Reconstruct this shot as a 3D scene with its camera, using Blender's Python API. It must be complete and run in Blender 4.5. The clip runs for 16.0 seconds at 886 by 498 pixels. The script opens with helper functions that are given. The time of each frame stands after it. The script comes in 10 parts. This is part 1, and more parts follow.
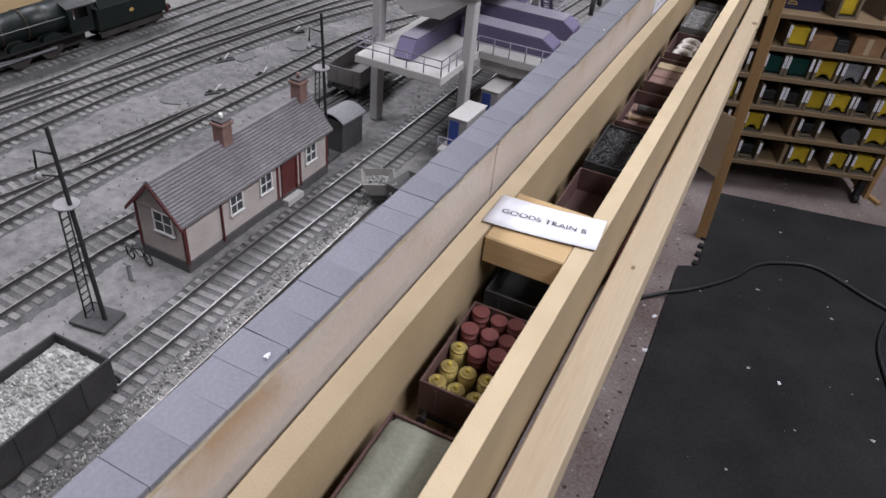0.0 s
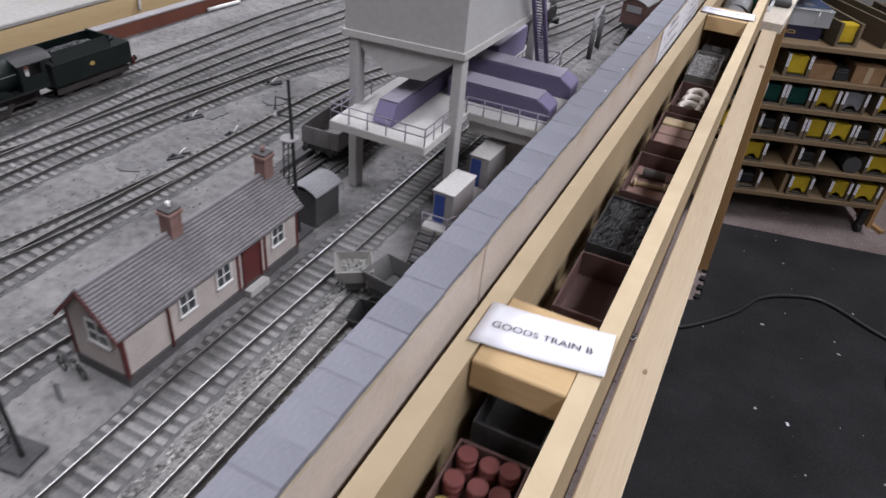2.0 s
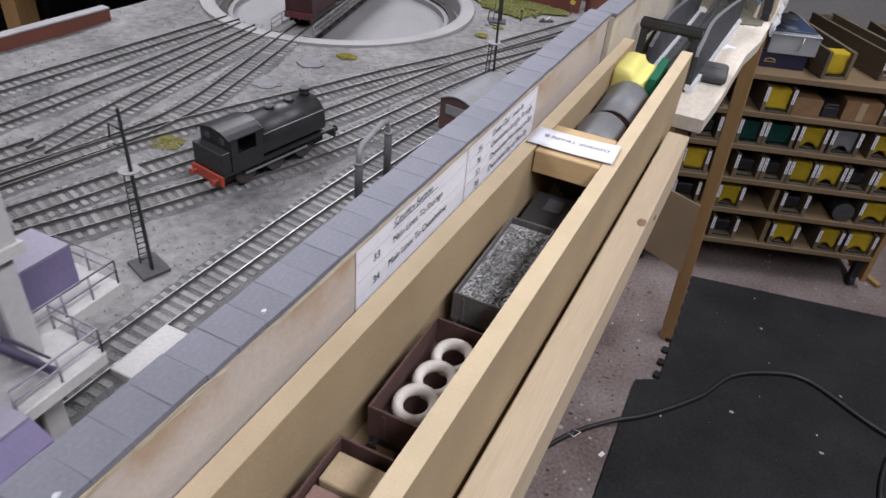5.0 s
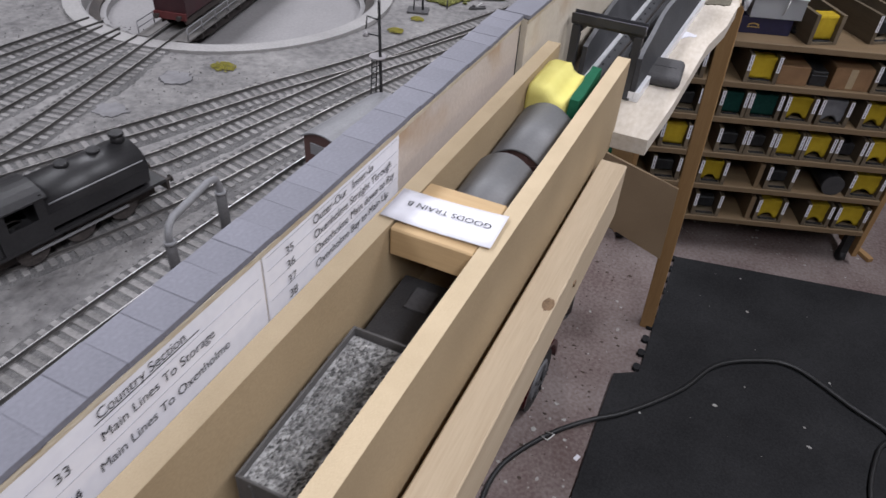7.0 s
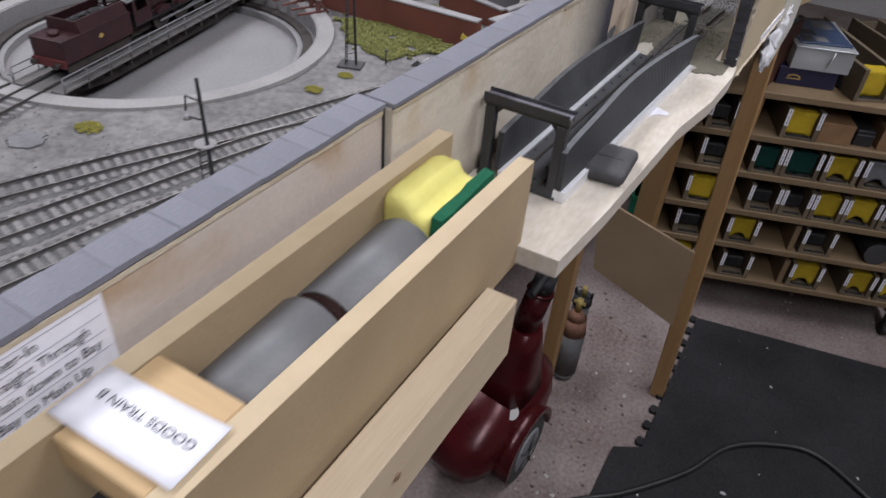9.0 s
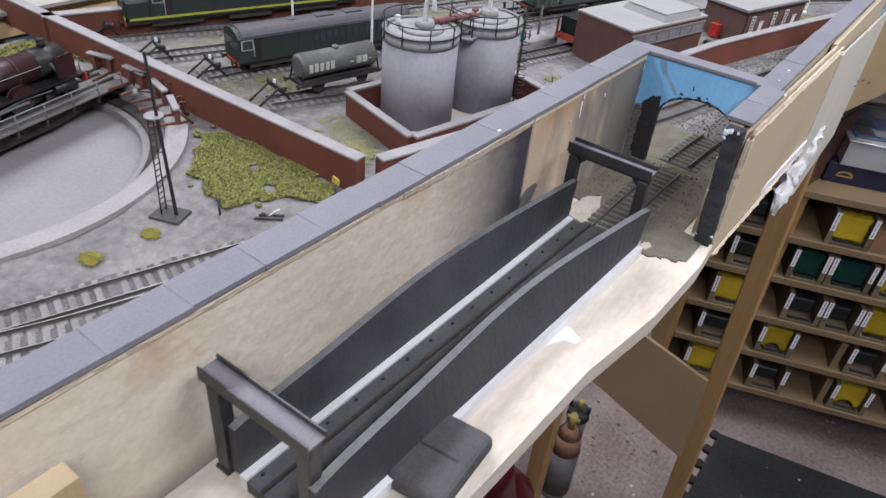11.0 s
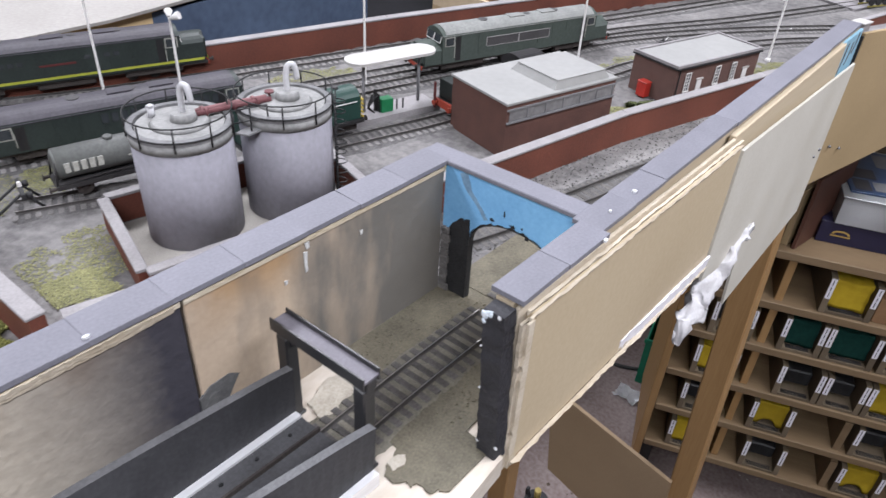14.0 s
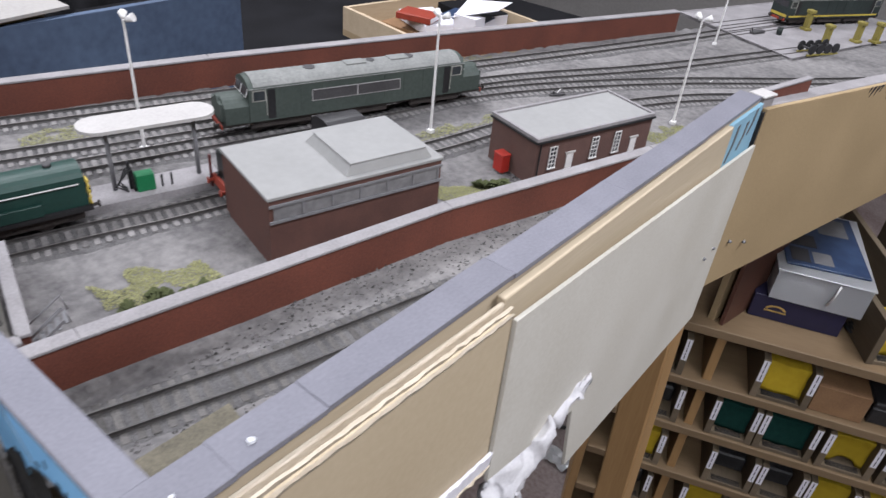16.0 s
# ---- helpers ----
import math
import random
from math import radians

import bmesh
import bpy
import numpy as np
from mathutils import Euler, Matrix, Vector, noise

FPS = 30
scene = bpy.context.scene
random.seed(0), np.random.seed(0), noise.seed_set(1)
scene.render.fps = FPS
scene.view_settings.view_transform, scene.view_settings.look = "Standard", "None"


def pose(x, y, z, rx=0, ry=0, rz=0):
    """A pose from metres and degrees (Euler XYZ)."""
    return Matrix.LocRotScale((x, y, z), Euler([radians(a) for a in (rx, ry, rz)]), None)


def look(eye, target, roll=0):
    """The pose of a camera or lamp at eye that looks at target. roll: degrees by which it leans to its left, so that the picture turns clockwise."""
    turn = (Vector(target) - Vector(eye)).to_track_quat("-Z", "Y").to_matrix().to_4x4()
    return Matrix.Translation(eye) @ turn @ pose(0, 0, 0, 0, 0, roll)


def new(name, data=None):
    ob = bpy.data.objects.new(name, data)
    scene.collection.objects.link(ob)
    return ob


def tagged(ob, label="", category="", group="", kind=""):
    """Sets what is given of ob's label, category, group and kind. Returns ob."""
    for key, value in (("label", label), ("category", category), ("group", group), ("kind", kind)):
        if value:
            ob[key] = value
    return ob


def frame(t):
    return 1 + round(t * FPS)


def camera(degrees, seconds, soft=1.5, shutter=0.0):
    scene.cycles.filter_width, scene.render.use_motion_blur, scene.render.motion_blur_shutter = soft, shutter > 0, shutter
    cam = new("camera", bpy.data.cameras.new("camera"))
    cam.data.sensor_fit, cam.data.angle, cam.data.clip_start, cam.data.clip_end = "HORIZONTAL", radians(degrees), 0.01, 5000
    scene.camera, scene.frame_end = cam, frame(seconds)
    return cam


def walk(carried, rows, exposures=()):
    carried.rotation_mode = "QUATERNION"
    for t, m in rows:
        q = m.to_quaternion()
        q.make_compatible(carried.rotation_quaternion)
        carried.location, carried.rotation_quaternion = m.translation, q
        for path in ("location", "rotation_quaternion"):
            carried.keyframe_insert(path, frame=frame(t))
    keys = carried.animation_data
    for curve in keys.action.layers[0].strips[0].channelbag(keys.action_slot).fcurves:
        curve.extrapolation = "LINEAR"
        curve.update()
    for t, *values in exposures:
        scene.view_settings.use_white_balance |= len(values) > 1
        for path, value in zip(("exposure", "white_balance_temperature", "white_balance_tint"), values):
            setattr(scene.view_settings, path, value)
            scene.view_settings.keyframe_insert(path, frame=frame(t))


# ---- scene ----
cam = camera(65.00, 16.0, shutter=0.35)
PATH = [
    (0, (-0.0236, 0.0293, 1.3144), (-0.3292, 0.7697, 0.7157), 6.29),
    (0.5, (-0.0442, 0.0404, 1.3168), (-0.3543, 0.7830, 0.7232), 6.24),
    (1, (-0.0580, 0.0519, 1.3157), (-0.3731, 0.8013, 0.7334), 6.60),
    (1.5, (-0.0544, 0.0573, 1.3181), (-0.3660, 0.8127, 0.7417), 6.17),
    (2, (-0.0482, 0.0983, 1.3173), (-0.3605, 0.8552, 0.7433), 5.82),
    (2.5, (-0.0284, 0.1935, 1.3167), (-0.3729, 0.9339, 0.7395), 5.30),
    (3, (-0.0039, 0.2768, 1.3160), (-0.3612, 1.0121, 0.7399), 4.60),
    (3.5, (-0.0023, 0.3689, 1.3165), (-0.3632, 1.1001, 0.7376), 3.79),
    (4, (-0.0061, 0.4594, 1.3208), (-0.3447, 1.2087, 0.7517), 5.40),
    (4.2, (-0.0051, 0.4813, 1.3157), (-0.3392, 1.2356, 0.7505), 5.65),
    (6.3, (0.0116, 0.6499, 1.3139), (-0.2786, 1.3740, 0.6882), 4.85),
    (6.5, (0.0110, 0.6676, 1.3123), (-0.2793, 1.3904, 0.6851), 4.62),
    (7, (0.0177, 0.7119, 1.3101), (-0.2771, 1.4354, 0.6859), 4.19),
    (7.5, (0.0288, 0.7419, 1.3114), (-0.2816, 1.4547, 0.6825), 4.17),
    (8, (0.0411, 0.7776, 1.3120), (-0.2902, 1.4827, 0.6850), 3.99),
    (8.5, (0.0587, 0.8244, 1.3100), (-0.2988, 1.5278, 0.6956), 4.24),
    (9, (0.0679, 0.8831, 1.3074), (-0.2956, 1.5883, 0.6987), 4.97),
    (9.5, (0.0568, 0.9809, 1.3142), (-0.3118, 1.6987, 0.7234), 7.40),
    (9.7, (0.0529, 1.0163, 1.3129), (-0.3191, 1.7324, 0.7224), 8.32),
    (11.8, (0.0772, 1.2253, 1.3278), (-0.3964, 1.8892, 0.7491), 4.33),
    (12, (0.0779, 1.2428, 1.3298), (-0.3998, 1.9066, 0.7544), 4.67),
    (12.5, (0.0915, 1.2944, 1.3303), (-0.4057, 1.9478, 0.7595), 4.45),
    (13, (0.0971, 1.3493, 1.3256), (-0.4099, 1.9959, 0.7557), 3.94),
    (13.5, (0.1063, 1.3884, 1.3226), (-0.3972, 2.0367, 0.7514), 4.00),
    (14, (0.1079, 1.4132, 1.3222), (-0.3848, 2.0711, 0.7527), 3.56),
    (14.5, (0.1012, 1.4640, 1.3172), (-0.3760, 2.1366, 0.7516), 4.90),
    (15, (0.1046, 1.5354, 1.3145), (-0.3691, 2.2151, 0.7544), 6.24),
    (15.5, (0.1082, 1.5914, 1.3159), (-0.3676, 2.2718, 0.7585), 6.01),
    (16, (0.1177, 1.6499, 1.3147), (-0.3625, 2.3279, 0.7583), 6.00),
]
walk(cam, [(t, look(eye, at, roll)) for t, eye, at, roll in PATH], exposures=[(0.0, -0.03), (1.5, 0.02), (2.5, -0.06), (3.0, 0.03), (3.5, 0.09), (4.0, 0.06), (6.5, -0.16), (7.5, -0.22), (8.5, -0.32), (9.0, -0.25), (9.5, -0.10), (12.0, 0.25), (13.0, 0.40), (14.0, 0.37), (16.0, 0.14)])

# ---- world, lamps, exposure ----
world = bpy.data.worlds.new("room_air")
scene.world = world
world.use_nodes = True
world.node_tree.nodes["Background"].inputs[0].default_value = (0.55, 0.56, 0.62, 1)
world.node_tree.nodes["Background"].inputs[1].default_value = 0.16


def strip_lamp(x, y, length, power):
    data = bpy.data.lights.new("tube_light", "AREA")
    data.shape, data.size, data.size_y = "RECTANGLE", 0.34, length
    data.energy, data.color = power, (0.905, 0.918, 1.0)
    ob = new("tube_light", data)
    ob.location = (x, y, 2.50)
    return ob


for lx, ly, watts in ((-1.15, 0.2, 32.5), (-1.15, 2.4, 42.5), (0.80, 0.2, 43), (0.80, 2.4, 44)):
    strip_lamp(lx, ly, 1.5, watts)


# ---- materials ----
def mat(name, col, col2=None, rough=0.7, metal=0.0, grain=400.0, stain=25.0, mix=0.5, bump=0.15, bscale=None, stretch=(1, 1, 1), vary=0.0, spec=0.4, bdist=0.001):
    """A surface of two colours: stains at one scale and grain at a finer one, with fine relief."""
    m = bpy.data.materials.new(name)
    m.use_nodes = True
    nt = m.node_tree
    nd, ln = nt.nodes, nt.links
    bsdf = nd["Principled BSDF"]
    col2 = col2 or tuple(c * 0.72 for c in col)
    tc = nd.new("ShaderNodeTexCoord")
    mp = nd.new("ShaderNodeMapping")
    mp.inputs["Scale"].default_value = stretch
    ln.new(tc.outputs["Object"], mp.inputs["Vector"])
    n1 = nd.new("ShaderNodeTexNoise")
    n1.inputs["Scale"].default_value, n1.inputs["Detail"].default_value = stain, 4
    n2 = nd.new("ShaderNodeTexNoise")
    n2.inputs["Scale"].default_value, n2.inputs["Detail"].default_value = grain, 3
    for n in (n1, n2):
        ln.new(mp.outputs[0], n.inputs["Vector"])
    add = nd.new("ShaderNodeMath")
    add.operation = "MULTIPLY_ADD"
    add.inputs[1].default_value = 0.45
    ln.new(n2.outputs[0], add.inputs[0])
    sc = nd.new("ShaderNodeMath")
    sc.operation = "MULTIPLY"
    sc.inputs[1].default_value = 0.55
    ln.new(n1.outputs[0], sc.inputs[0])
    ln.new(sc.outputs[0], add.inputs[2])
    ramp = nd.new("ShaderNodeValToRGB")
    ramp.color_ramp.elements[0].position, ramp.color_ramp.elements[1].position = 0.5 - mix * 0.21, 0.5 + mix * 0.21
    ramp.color_ramp.elements[0].color, ramp.color_ramp.elements[1].color = (*col2, 1), (*col, 1)
    ln.new(add.outputs[0], ramp.inputs[0])
    out = ramp.outputs[0]
    if vary:
        info = nd.new("ShaderNodeObjectInfo")
        mr = nd.new("ShaderNodeMapRange")
        mr.inputs[3].default_value, mr.inputs[4].default_value = 1 - vary, 1 + vary
        ln.new(info.outputs["Random"], mr.inputs[0])
        mul = nd.new("ShaderNodeVectorMath")
        mul.operation = "SCALE"
        ln.new(out, mul.inputs[0])
        ln.new(mr.outputs[0], mul.inputs["Scale"])
        out = mul.outputs[0]
    ln.new(out, bsdf.inputs["Base Color"])
    rr = nd.new("ShaderNodeMapRange")
    rr.inputs[3].default_value, rr.inputs[4].default_value = max(0.05, rough - 0.12), min(1, rough + 0.1)
    ln.new(n1.outputs[0], rr.inputs[0])
    ln.new(rr.outputs[0], bsdf.inputs["Roughness"])
    bsdf.inputs["Metallic"].default_value = metal
    bsdf.inputs["Specular IOR Level"].default_value = spec
    if bump:
        n3 = nd.new("ShaderNodeTexNoise")
        n3.inputs["Scale"].default_value, n3.inputs["Detail"].default_value = bscale or grain, 3
        ln.new(mp.outputs[0], n3.inputs["Vector"])
        bp = nd.new("ShaderNodeBump")
        bp.inputs["Strength"].default_value, bp.inputs["Distance"].default_value = bump, bdist
        ln.new(n3.outputs[0], bp.inputs["Height"])
        ln.new(bp.outputs[0], bsdf.inputs["Normal"])
    return m


def wood(name, col, col2, along="y", rough=0.62, vary=0.0):
    st = {"x": (0.06, 1, 1), "y": (1, 0.06, 1), "z": (1, 1, 0.06)}[along]
    return mat(name, col, col2, rough, grain=700, stain=60, mix=0.9, bump=0.1, stretch=st, vary=vary, spec=0.3)


M_SLATE = mat("slate_cap", (0.20, 0.199, 0.230), (0.128, 0.128, 0.152), 0.7, grain=700, stain=28, mix=1.0, bump=0.12, vary=0.06)
M_PLYPINK = mat("painted_ply", (0.54, 0.47, 0.41), (0.44, 0.375, 0.32), 0.6, grain=500, stain=14, mix=1.0, bump=0.08)
M_PLY = wood("birch_ply", (0.49, 0.41, 0.30), (0.42, 0.345, 0.24), "y")
M_PLYTAN = mat("tan_ply_sheet", (0.50, 0.415, 0.29), (0.43, 0.345, 0.23), 0.6, grain=300, stain=9, mix=1.0, bump=0.08)
M_PLYEDGE = mat("torn_ply_edge", (0.58, 0.52, 0.42), (0.36, 0.28, 0.18), 0.85, grain=900, stain=120, mix=1.0, bump=0.6, stretch=(1, 0.2, 1))
M_MDF = mat("raw_fibreboard", (0.405, 0.305, 0.185), (0.28, 0.205, 0.12), 0.75, grain=900, stain=16, mix=1.0, bump=0.1)
M_MDFTOP = mat("cut_fibreboard_edge", (0.51, 0.405, 0.27), (0.41, 0.32, 0.205), 0.85, grain=1500, stain=40, mix=0.9, bump=0.25)
M_PINE = wood("planed_pine", (0.52, 0.42, 0.30), (0.42, 0.325, 0.22), "y")
M_PINEX = wood("pine_batten", (0.50, 0.35, 0.19), (0.40, 0.27, 0.14), "x")
M_LEG = wood("varnished_leg", (0.36, 0.22, 0.10), (0.27, 0.155, 0.065), "z", 0.5)
M_SHELF = wood("shelf_wood", (0.215, 0.15, 0.088), (0.155, 0.104, 0.058), "x", 0.6)
M_BROWNBRD = mat("brown_hardboard", (0.33, 0.24, 0.15), (0.28, 0.20, 0.125), 0.5, grain=600, stain=10, mix=0.6, bump=0.05)
M_TANBRD = mat("tan_hardboard", (0.36, 0.265, 0.15), (0.30, 0.22, 0.122), 0.6, grain=600, stain=12, mix=0.6, bump=0.06)
M_WHITEBRD = mat("offwhite_board", (0.56, 0.54, 0.485), (0.49, 0.465, 0.405), 0.6, grain=500, stain=14, mix=0.6, bump=0.06)
M_PLANK = mat("pale_plank", (0.58, 0.53, 0.47), (0.42, 0.36, 0.29), 0.75, grain=300, stain=22, mix=0.9, bump=0.1, stretch=(1, 0.35, 1))
M_PAPER = mat("white_paper", (0.72, 0.71, 0.75), (0.66, 0.65, 0.70), 0.8, grain=200, stain=12, mix=0.5, bump=0.03)
M_INK = mat("black_print", (0.03, 0.03, 0.035), None, 0.8, bump=0)
M_INKRULE = mat("grey_rule", (0.45, 0.45, 0.5), None, 0.8, bump=0)
M_CONC = mat("workshop_concrete", (0.245, 0.205, 0.195), (0.115, 0.077, 0.071), 0.9, grain=110, stain=5, mix=0.75, bump=0.4, bscale=120)
M_MAT = mat("black_rubber", (0.031, 0.031, 0.033), (0.010, 0.010, 0.011), 0.88, grain=250, stain=5, mix=0.85, bump=0.25, spec=0.18)
M_GROUND = mat("ash_ground", (0.235, 0.226, 0.222), (0.090, 0.086, 0.088), 0.95, grain=150, stain=15, mix=0.85, bump=1.0, bscale=95, spec=0.2, bdist=0.004)
M_SLEEPER = mat("weathered_sleeper", (0.235, 0.226, 0.222), (0.12, 0.114, 0.112), 0.9, grain=500, stain=80, mix=0.9, bump=0.4, vary=0.25, spec=0.2)
M_RAIL = mat("rusty_rail", (0.105, 0.10, 0.098), (0.06, 0.057, 0.056), 0.6, metal=0.5, grain=900, stain=60, bump=0.1)
M_SHINE = mat("bright_rail_head", (0.46, 0.45, 0.45), (0.34, 0.33, 0.33), 0.48, metal=0.9, bump=0)
M_REDWALL = mat("brick_red_wall", (0.150, 0.046, 0.029), (0.085, 0.028, 0.019), 0.75, grain=700, stain=22, mix=0.8, bump=0.3)
M_WALLCAP = mat("grey_coping", (0.29, 0.277, 0.283), (0.19, 0.18, 0.185), 0.8, grain=600, stain=40, mix=0.8, bump=0.2)
M_BLACK = mat("matt_black", (0.022, 0.022, 0.024), (0.013, 0.013, 0.014), 0.65, grain=600, stain=40, bump=0.15)
M_DARK = mat("dark_grey", (0.06, 0.058, 0.06), (0.04, 0.038, 0.04), 0.7, grain=500, stain=40, bump=0.2)
M_ROOMWALL = mat("room_wall", (0.42, 0.41, 0.40), (0.36, 0.35, 0.34), 0.9, grain=60, stain=3, bump=0.1)
M_CEIL = mat("white_ceiling", (0.78, 0.78, 0.78), (0.72, 0.72, 0.72), 0.9, grain=40, stain=2, bump=0.05)


# ---- builders ----
def bx(bm, x0, x1, y0, y1, z0, z1, bev=0.0, m=None):
    vs = [bm.verts.new((x, y, z)) for x in (x0, x1) for y in (y0, y1) for z in (z0, z1)]
    fs = [bm.faces.new([vs[i] for i in q]) for q in ((0, 1, 3, 2), (4, 6, 7, 5), (0, 4, 5, 1), (2, 3, 7, 6), (0, 2, 6, 4), (1, 5, 7, 3))]
    if m is not None:
        for v in vs:
            v.co = m @ v.co
    if bev:
        es = list({e for f in fs for e in f.edges})
        bmesh.ops.bevel(bm, geom=es, offset=bev, segments=1, affect="EDGES", profile=0.5)


def cyl(bm, a, b, r0, r1=None, seg=14, caps=True):
    a, b = Vector(a), Vector(b)
    r1 = r0 if r1 is None else r1
    q = (b - a).to_track_quat("Z", "Y")
    rings = []
    for c, r in ((a, r0), (b, r1)):
        rings.append([bm.verts.new(c + q @ Vector((r * math.cos(k * math.tau / seg), r * math.sin(k * math.tau / seg), 0))) for k in range(seg)])
    for k in range(seg):
        f = bm.faces.new((rings[0][k], rings[0][(k + 1) % seg], rings[1][(k + 1) % seg], rings[1][k]))
        f.smooth = seg > 8
    if caps:
        bm.faces.new(rings[0][::-1])
        bm.faces.new(rings[1])


def tube(bm, pts, r, seg=6):
    pts = [Vector(p) for p in pts]
    rings = []
    for i, p in enumerate(pts):
        d = (pts[min(i + 1, len(pts) - 1)] - pts[max(i - 1, 0)]).normalized()
        q = d.to_track_quat("Z", "Y")
        rings.append([bm.verts.new(p + q @ Vector((r * math.cos(k * math.tau / seg), r * math.sin(k * math.tau / seg), 0))) for k in range(seg)])
    for a, b in zip(rings, rings[1:]):
        best = min(range(seg), key=lambda s: (a[0].co - b[s].co).length)
        for k in range(seg):
            f = bm.faces.new((a[k], a[(k + 1) % seg], b[(k + 1 + best) % seg], b[(k + best) % seg]))
            f.smooth = True
    bm.faces.new(rings[0][::-1])
    bm.faces.new(rings[-1])


def prism(bm, poly, axis, a0, a1):
    """A polygon of two coordinates drawn out along the third axis."""
    put = {"x": lambda u, v, w: (w, u, v), "y": lambda u, v, w: (u, w, v), "z": lambda u, v, w: (u, v, w)}[axis]
    lo = [bm.verts.new(put(u, v, a0)) for u, v in poly]
    hi = [bm.verts.new(put(u, v, a1)) for u, v in poly]
    n = len(poly)
    for k in range(n):
        bm.faces.new((lo[k], lo[(k + 1) % n], hi[(k + 1) % n], hi[k]))
    bm.faces.new(lo[::-1])
    bm.faces.new(hi)


def seg_wall(bm, a, b, w, z0, z1, bev=0.0):
    """A wall whose right-hand face runs from a to b, w thick to its left."""
    a, b = Vector((*a, 0)), Vector((*b, 0))
    d = (b - a).normalized()
    m = Matrix(((d.y, d.x, 0, a.x), (-d.x, d.y, 0, a.y), (0, 0, 1, 0), (0, 0, 0, 1)))
    bx(bm, -w, 0, 0, (b - a).length, z0, z1, bev, m)


def done(bm):
    bmesh.ops.recalc_face_normals(bm, faces=bm.faces)
    return bm


def mesh_of(name, bm, material):
    done(bm)
    me = bpy.data.meshes.new(name)
    bm.to_mesh(me)
    bm.free()
    me.materials.append(material)
    return me


def part(name, bm, material, parent, label=""):
    ob = new(name, mesh_of(name, bm, material))
    ob.parent = parent
    return tagged(ob, label)


def solo(name, bm, material, label, category, kind="", group=""):
    return tagged(new(name, mesh_of(name, bm, material)), label, category, group, kind)


def thing(name, label, category, at=(0, 0, 0), rz=0.0, group="", kind=""):
    ob = new(name)
    ob.empty_display_size = 0.02
    ob.matrix_basis = pose(*at, 0, 0, rz)
    return tagged(ob, label, category, group, kind)


def piece(name, me, m, parent):
    ob = new(name, me)
    ob.parent = parent
    ob.matrix_basis = m
    return ob


def N():
    return bmesh.new()


def smooth_line(pts, step):
    """Points every step along a smooth line through pts (x, y)."""
    p = [Vector((*q, 0)) for q in pts]
    p = [p[0] * 2 - p[1], *p, p[-1] * 2 - p[-2]]
    fine = []
    for i in range(1, len(p) - 2):
        for k in range(24):
            t = k / 24
            fine.append(0.5 * (2 * p[i] + (p[i + 1] - p[i - 1]) * t + (2 * p[i - 1] - 5 * p[i] + 4 * p[i + 1] - p[i + 2]) * t * t + (3 * p[i] - p[i - 1] - 3 * p[i + 1] + p[i + 2]) * t**3))
    fine.append(p[-2])
    out, left = [fine[0]], step
    for a, b in zip(fine, fine[1:]):
        d = (b - a).length
        while d >= left:
            a = a.lerp(b, left / d)
            out.append(a.copy())
            d, left = (b - a).length, step
        left -= d
    return out


def smooth_arm(pts):
    """More points along a smooth line through pts in space."""
    p = [Vector(q) for q in pts]
    p = [p[0] * 2 - p[1], *p, p[-1] * 2 - p[-2]]
    out = []
    for i in range(1, len(p) - 2):
        for k in range(5):
            t = k / 5
            out.append(0.5 * (2 * p[i] + (p[i + 1] - p[i - 1]) * t + (2 * p[i - 1] - 5 * p[i] + 4 * p[i + 1] - p[i + 2]) * t * t + (3 * p[i] - p[i - 1] - 3 * p[i + 1] + p[i + 2]) * t**3))
    return [*out, p[-2]]


# ---- room ----
G = 1.0375   # the modelled ground
CAP = 1.140  # top of the retaining wall
BOX = 1.1074  # rim of the train box
BED = 1.0490  # plank top and box floor

bm = N()
bx(bm, -4, 3.4, -3.0, 6.0, -0.12, 0.0)
solo("floor", bm, M_CONC, "bare stained concrete workshop floor with scattered debris", "floor", "structure")
for nm, q in (("wall_south", (-4, 3.4, -3.1, -3.0)), ("wall_north", (-4, 3.4, 6.0, 6.1)), ("wall_west", (-4.1, -4, -3.1, 6.1)), ("wall_east", (3.4, 3.5, -3.1, 6.1))):
    bm = N()
    bx(bm, *q, -0.12, 2.7)
    solo(nm, bm, M_ROOMWALL, "plain painted room wall closing the workshop", "wall", "structure")
bm = N()
bx(bm, -4.1, 3.5, -3.1, 6.1, 2.7, 2.8)
solo("ceiling", bm, M_CEIL, "white painted workshop ceiling above the layout", "ceiling", "structure")

# ---- retaining wall along the operating side ----
W1A, W1B = (-0.1400, -0.40), (-0.1228, 1.1680)
W2A, W2B = (-0.1185, 1.1715), (-0.1040, 1.6930)


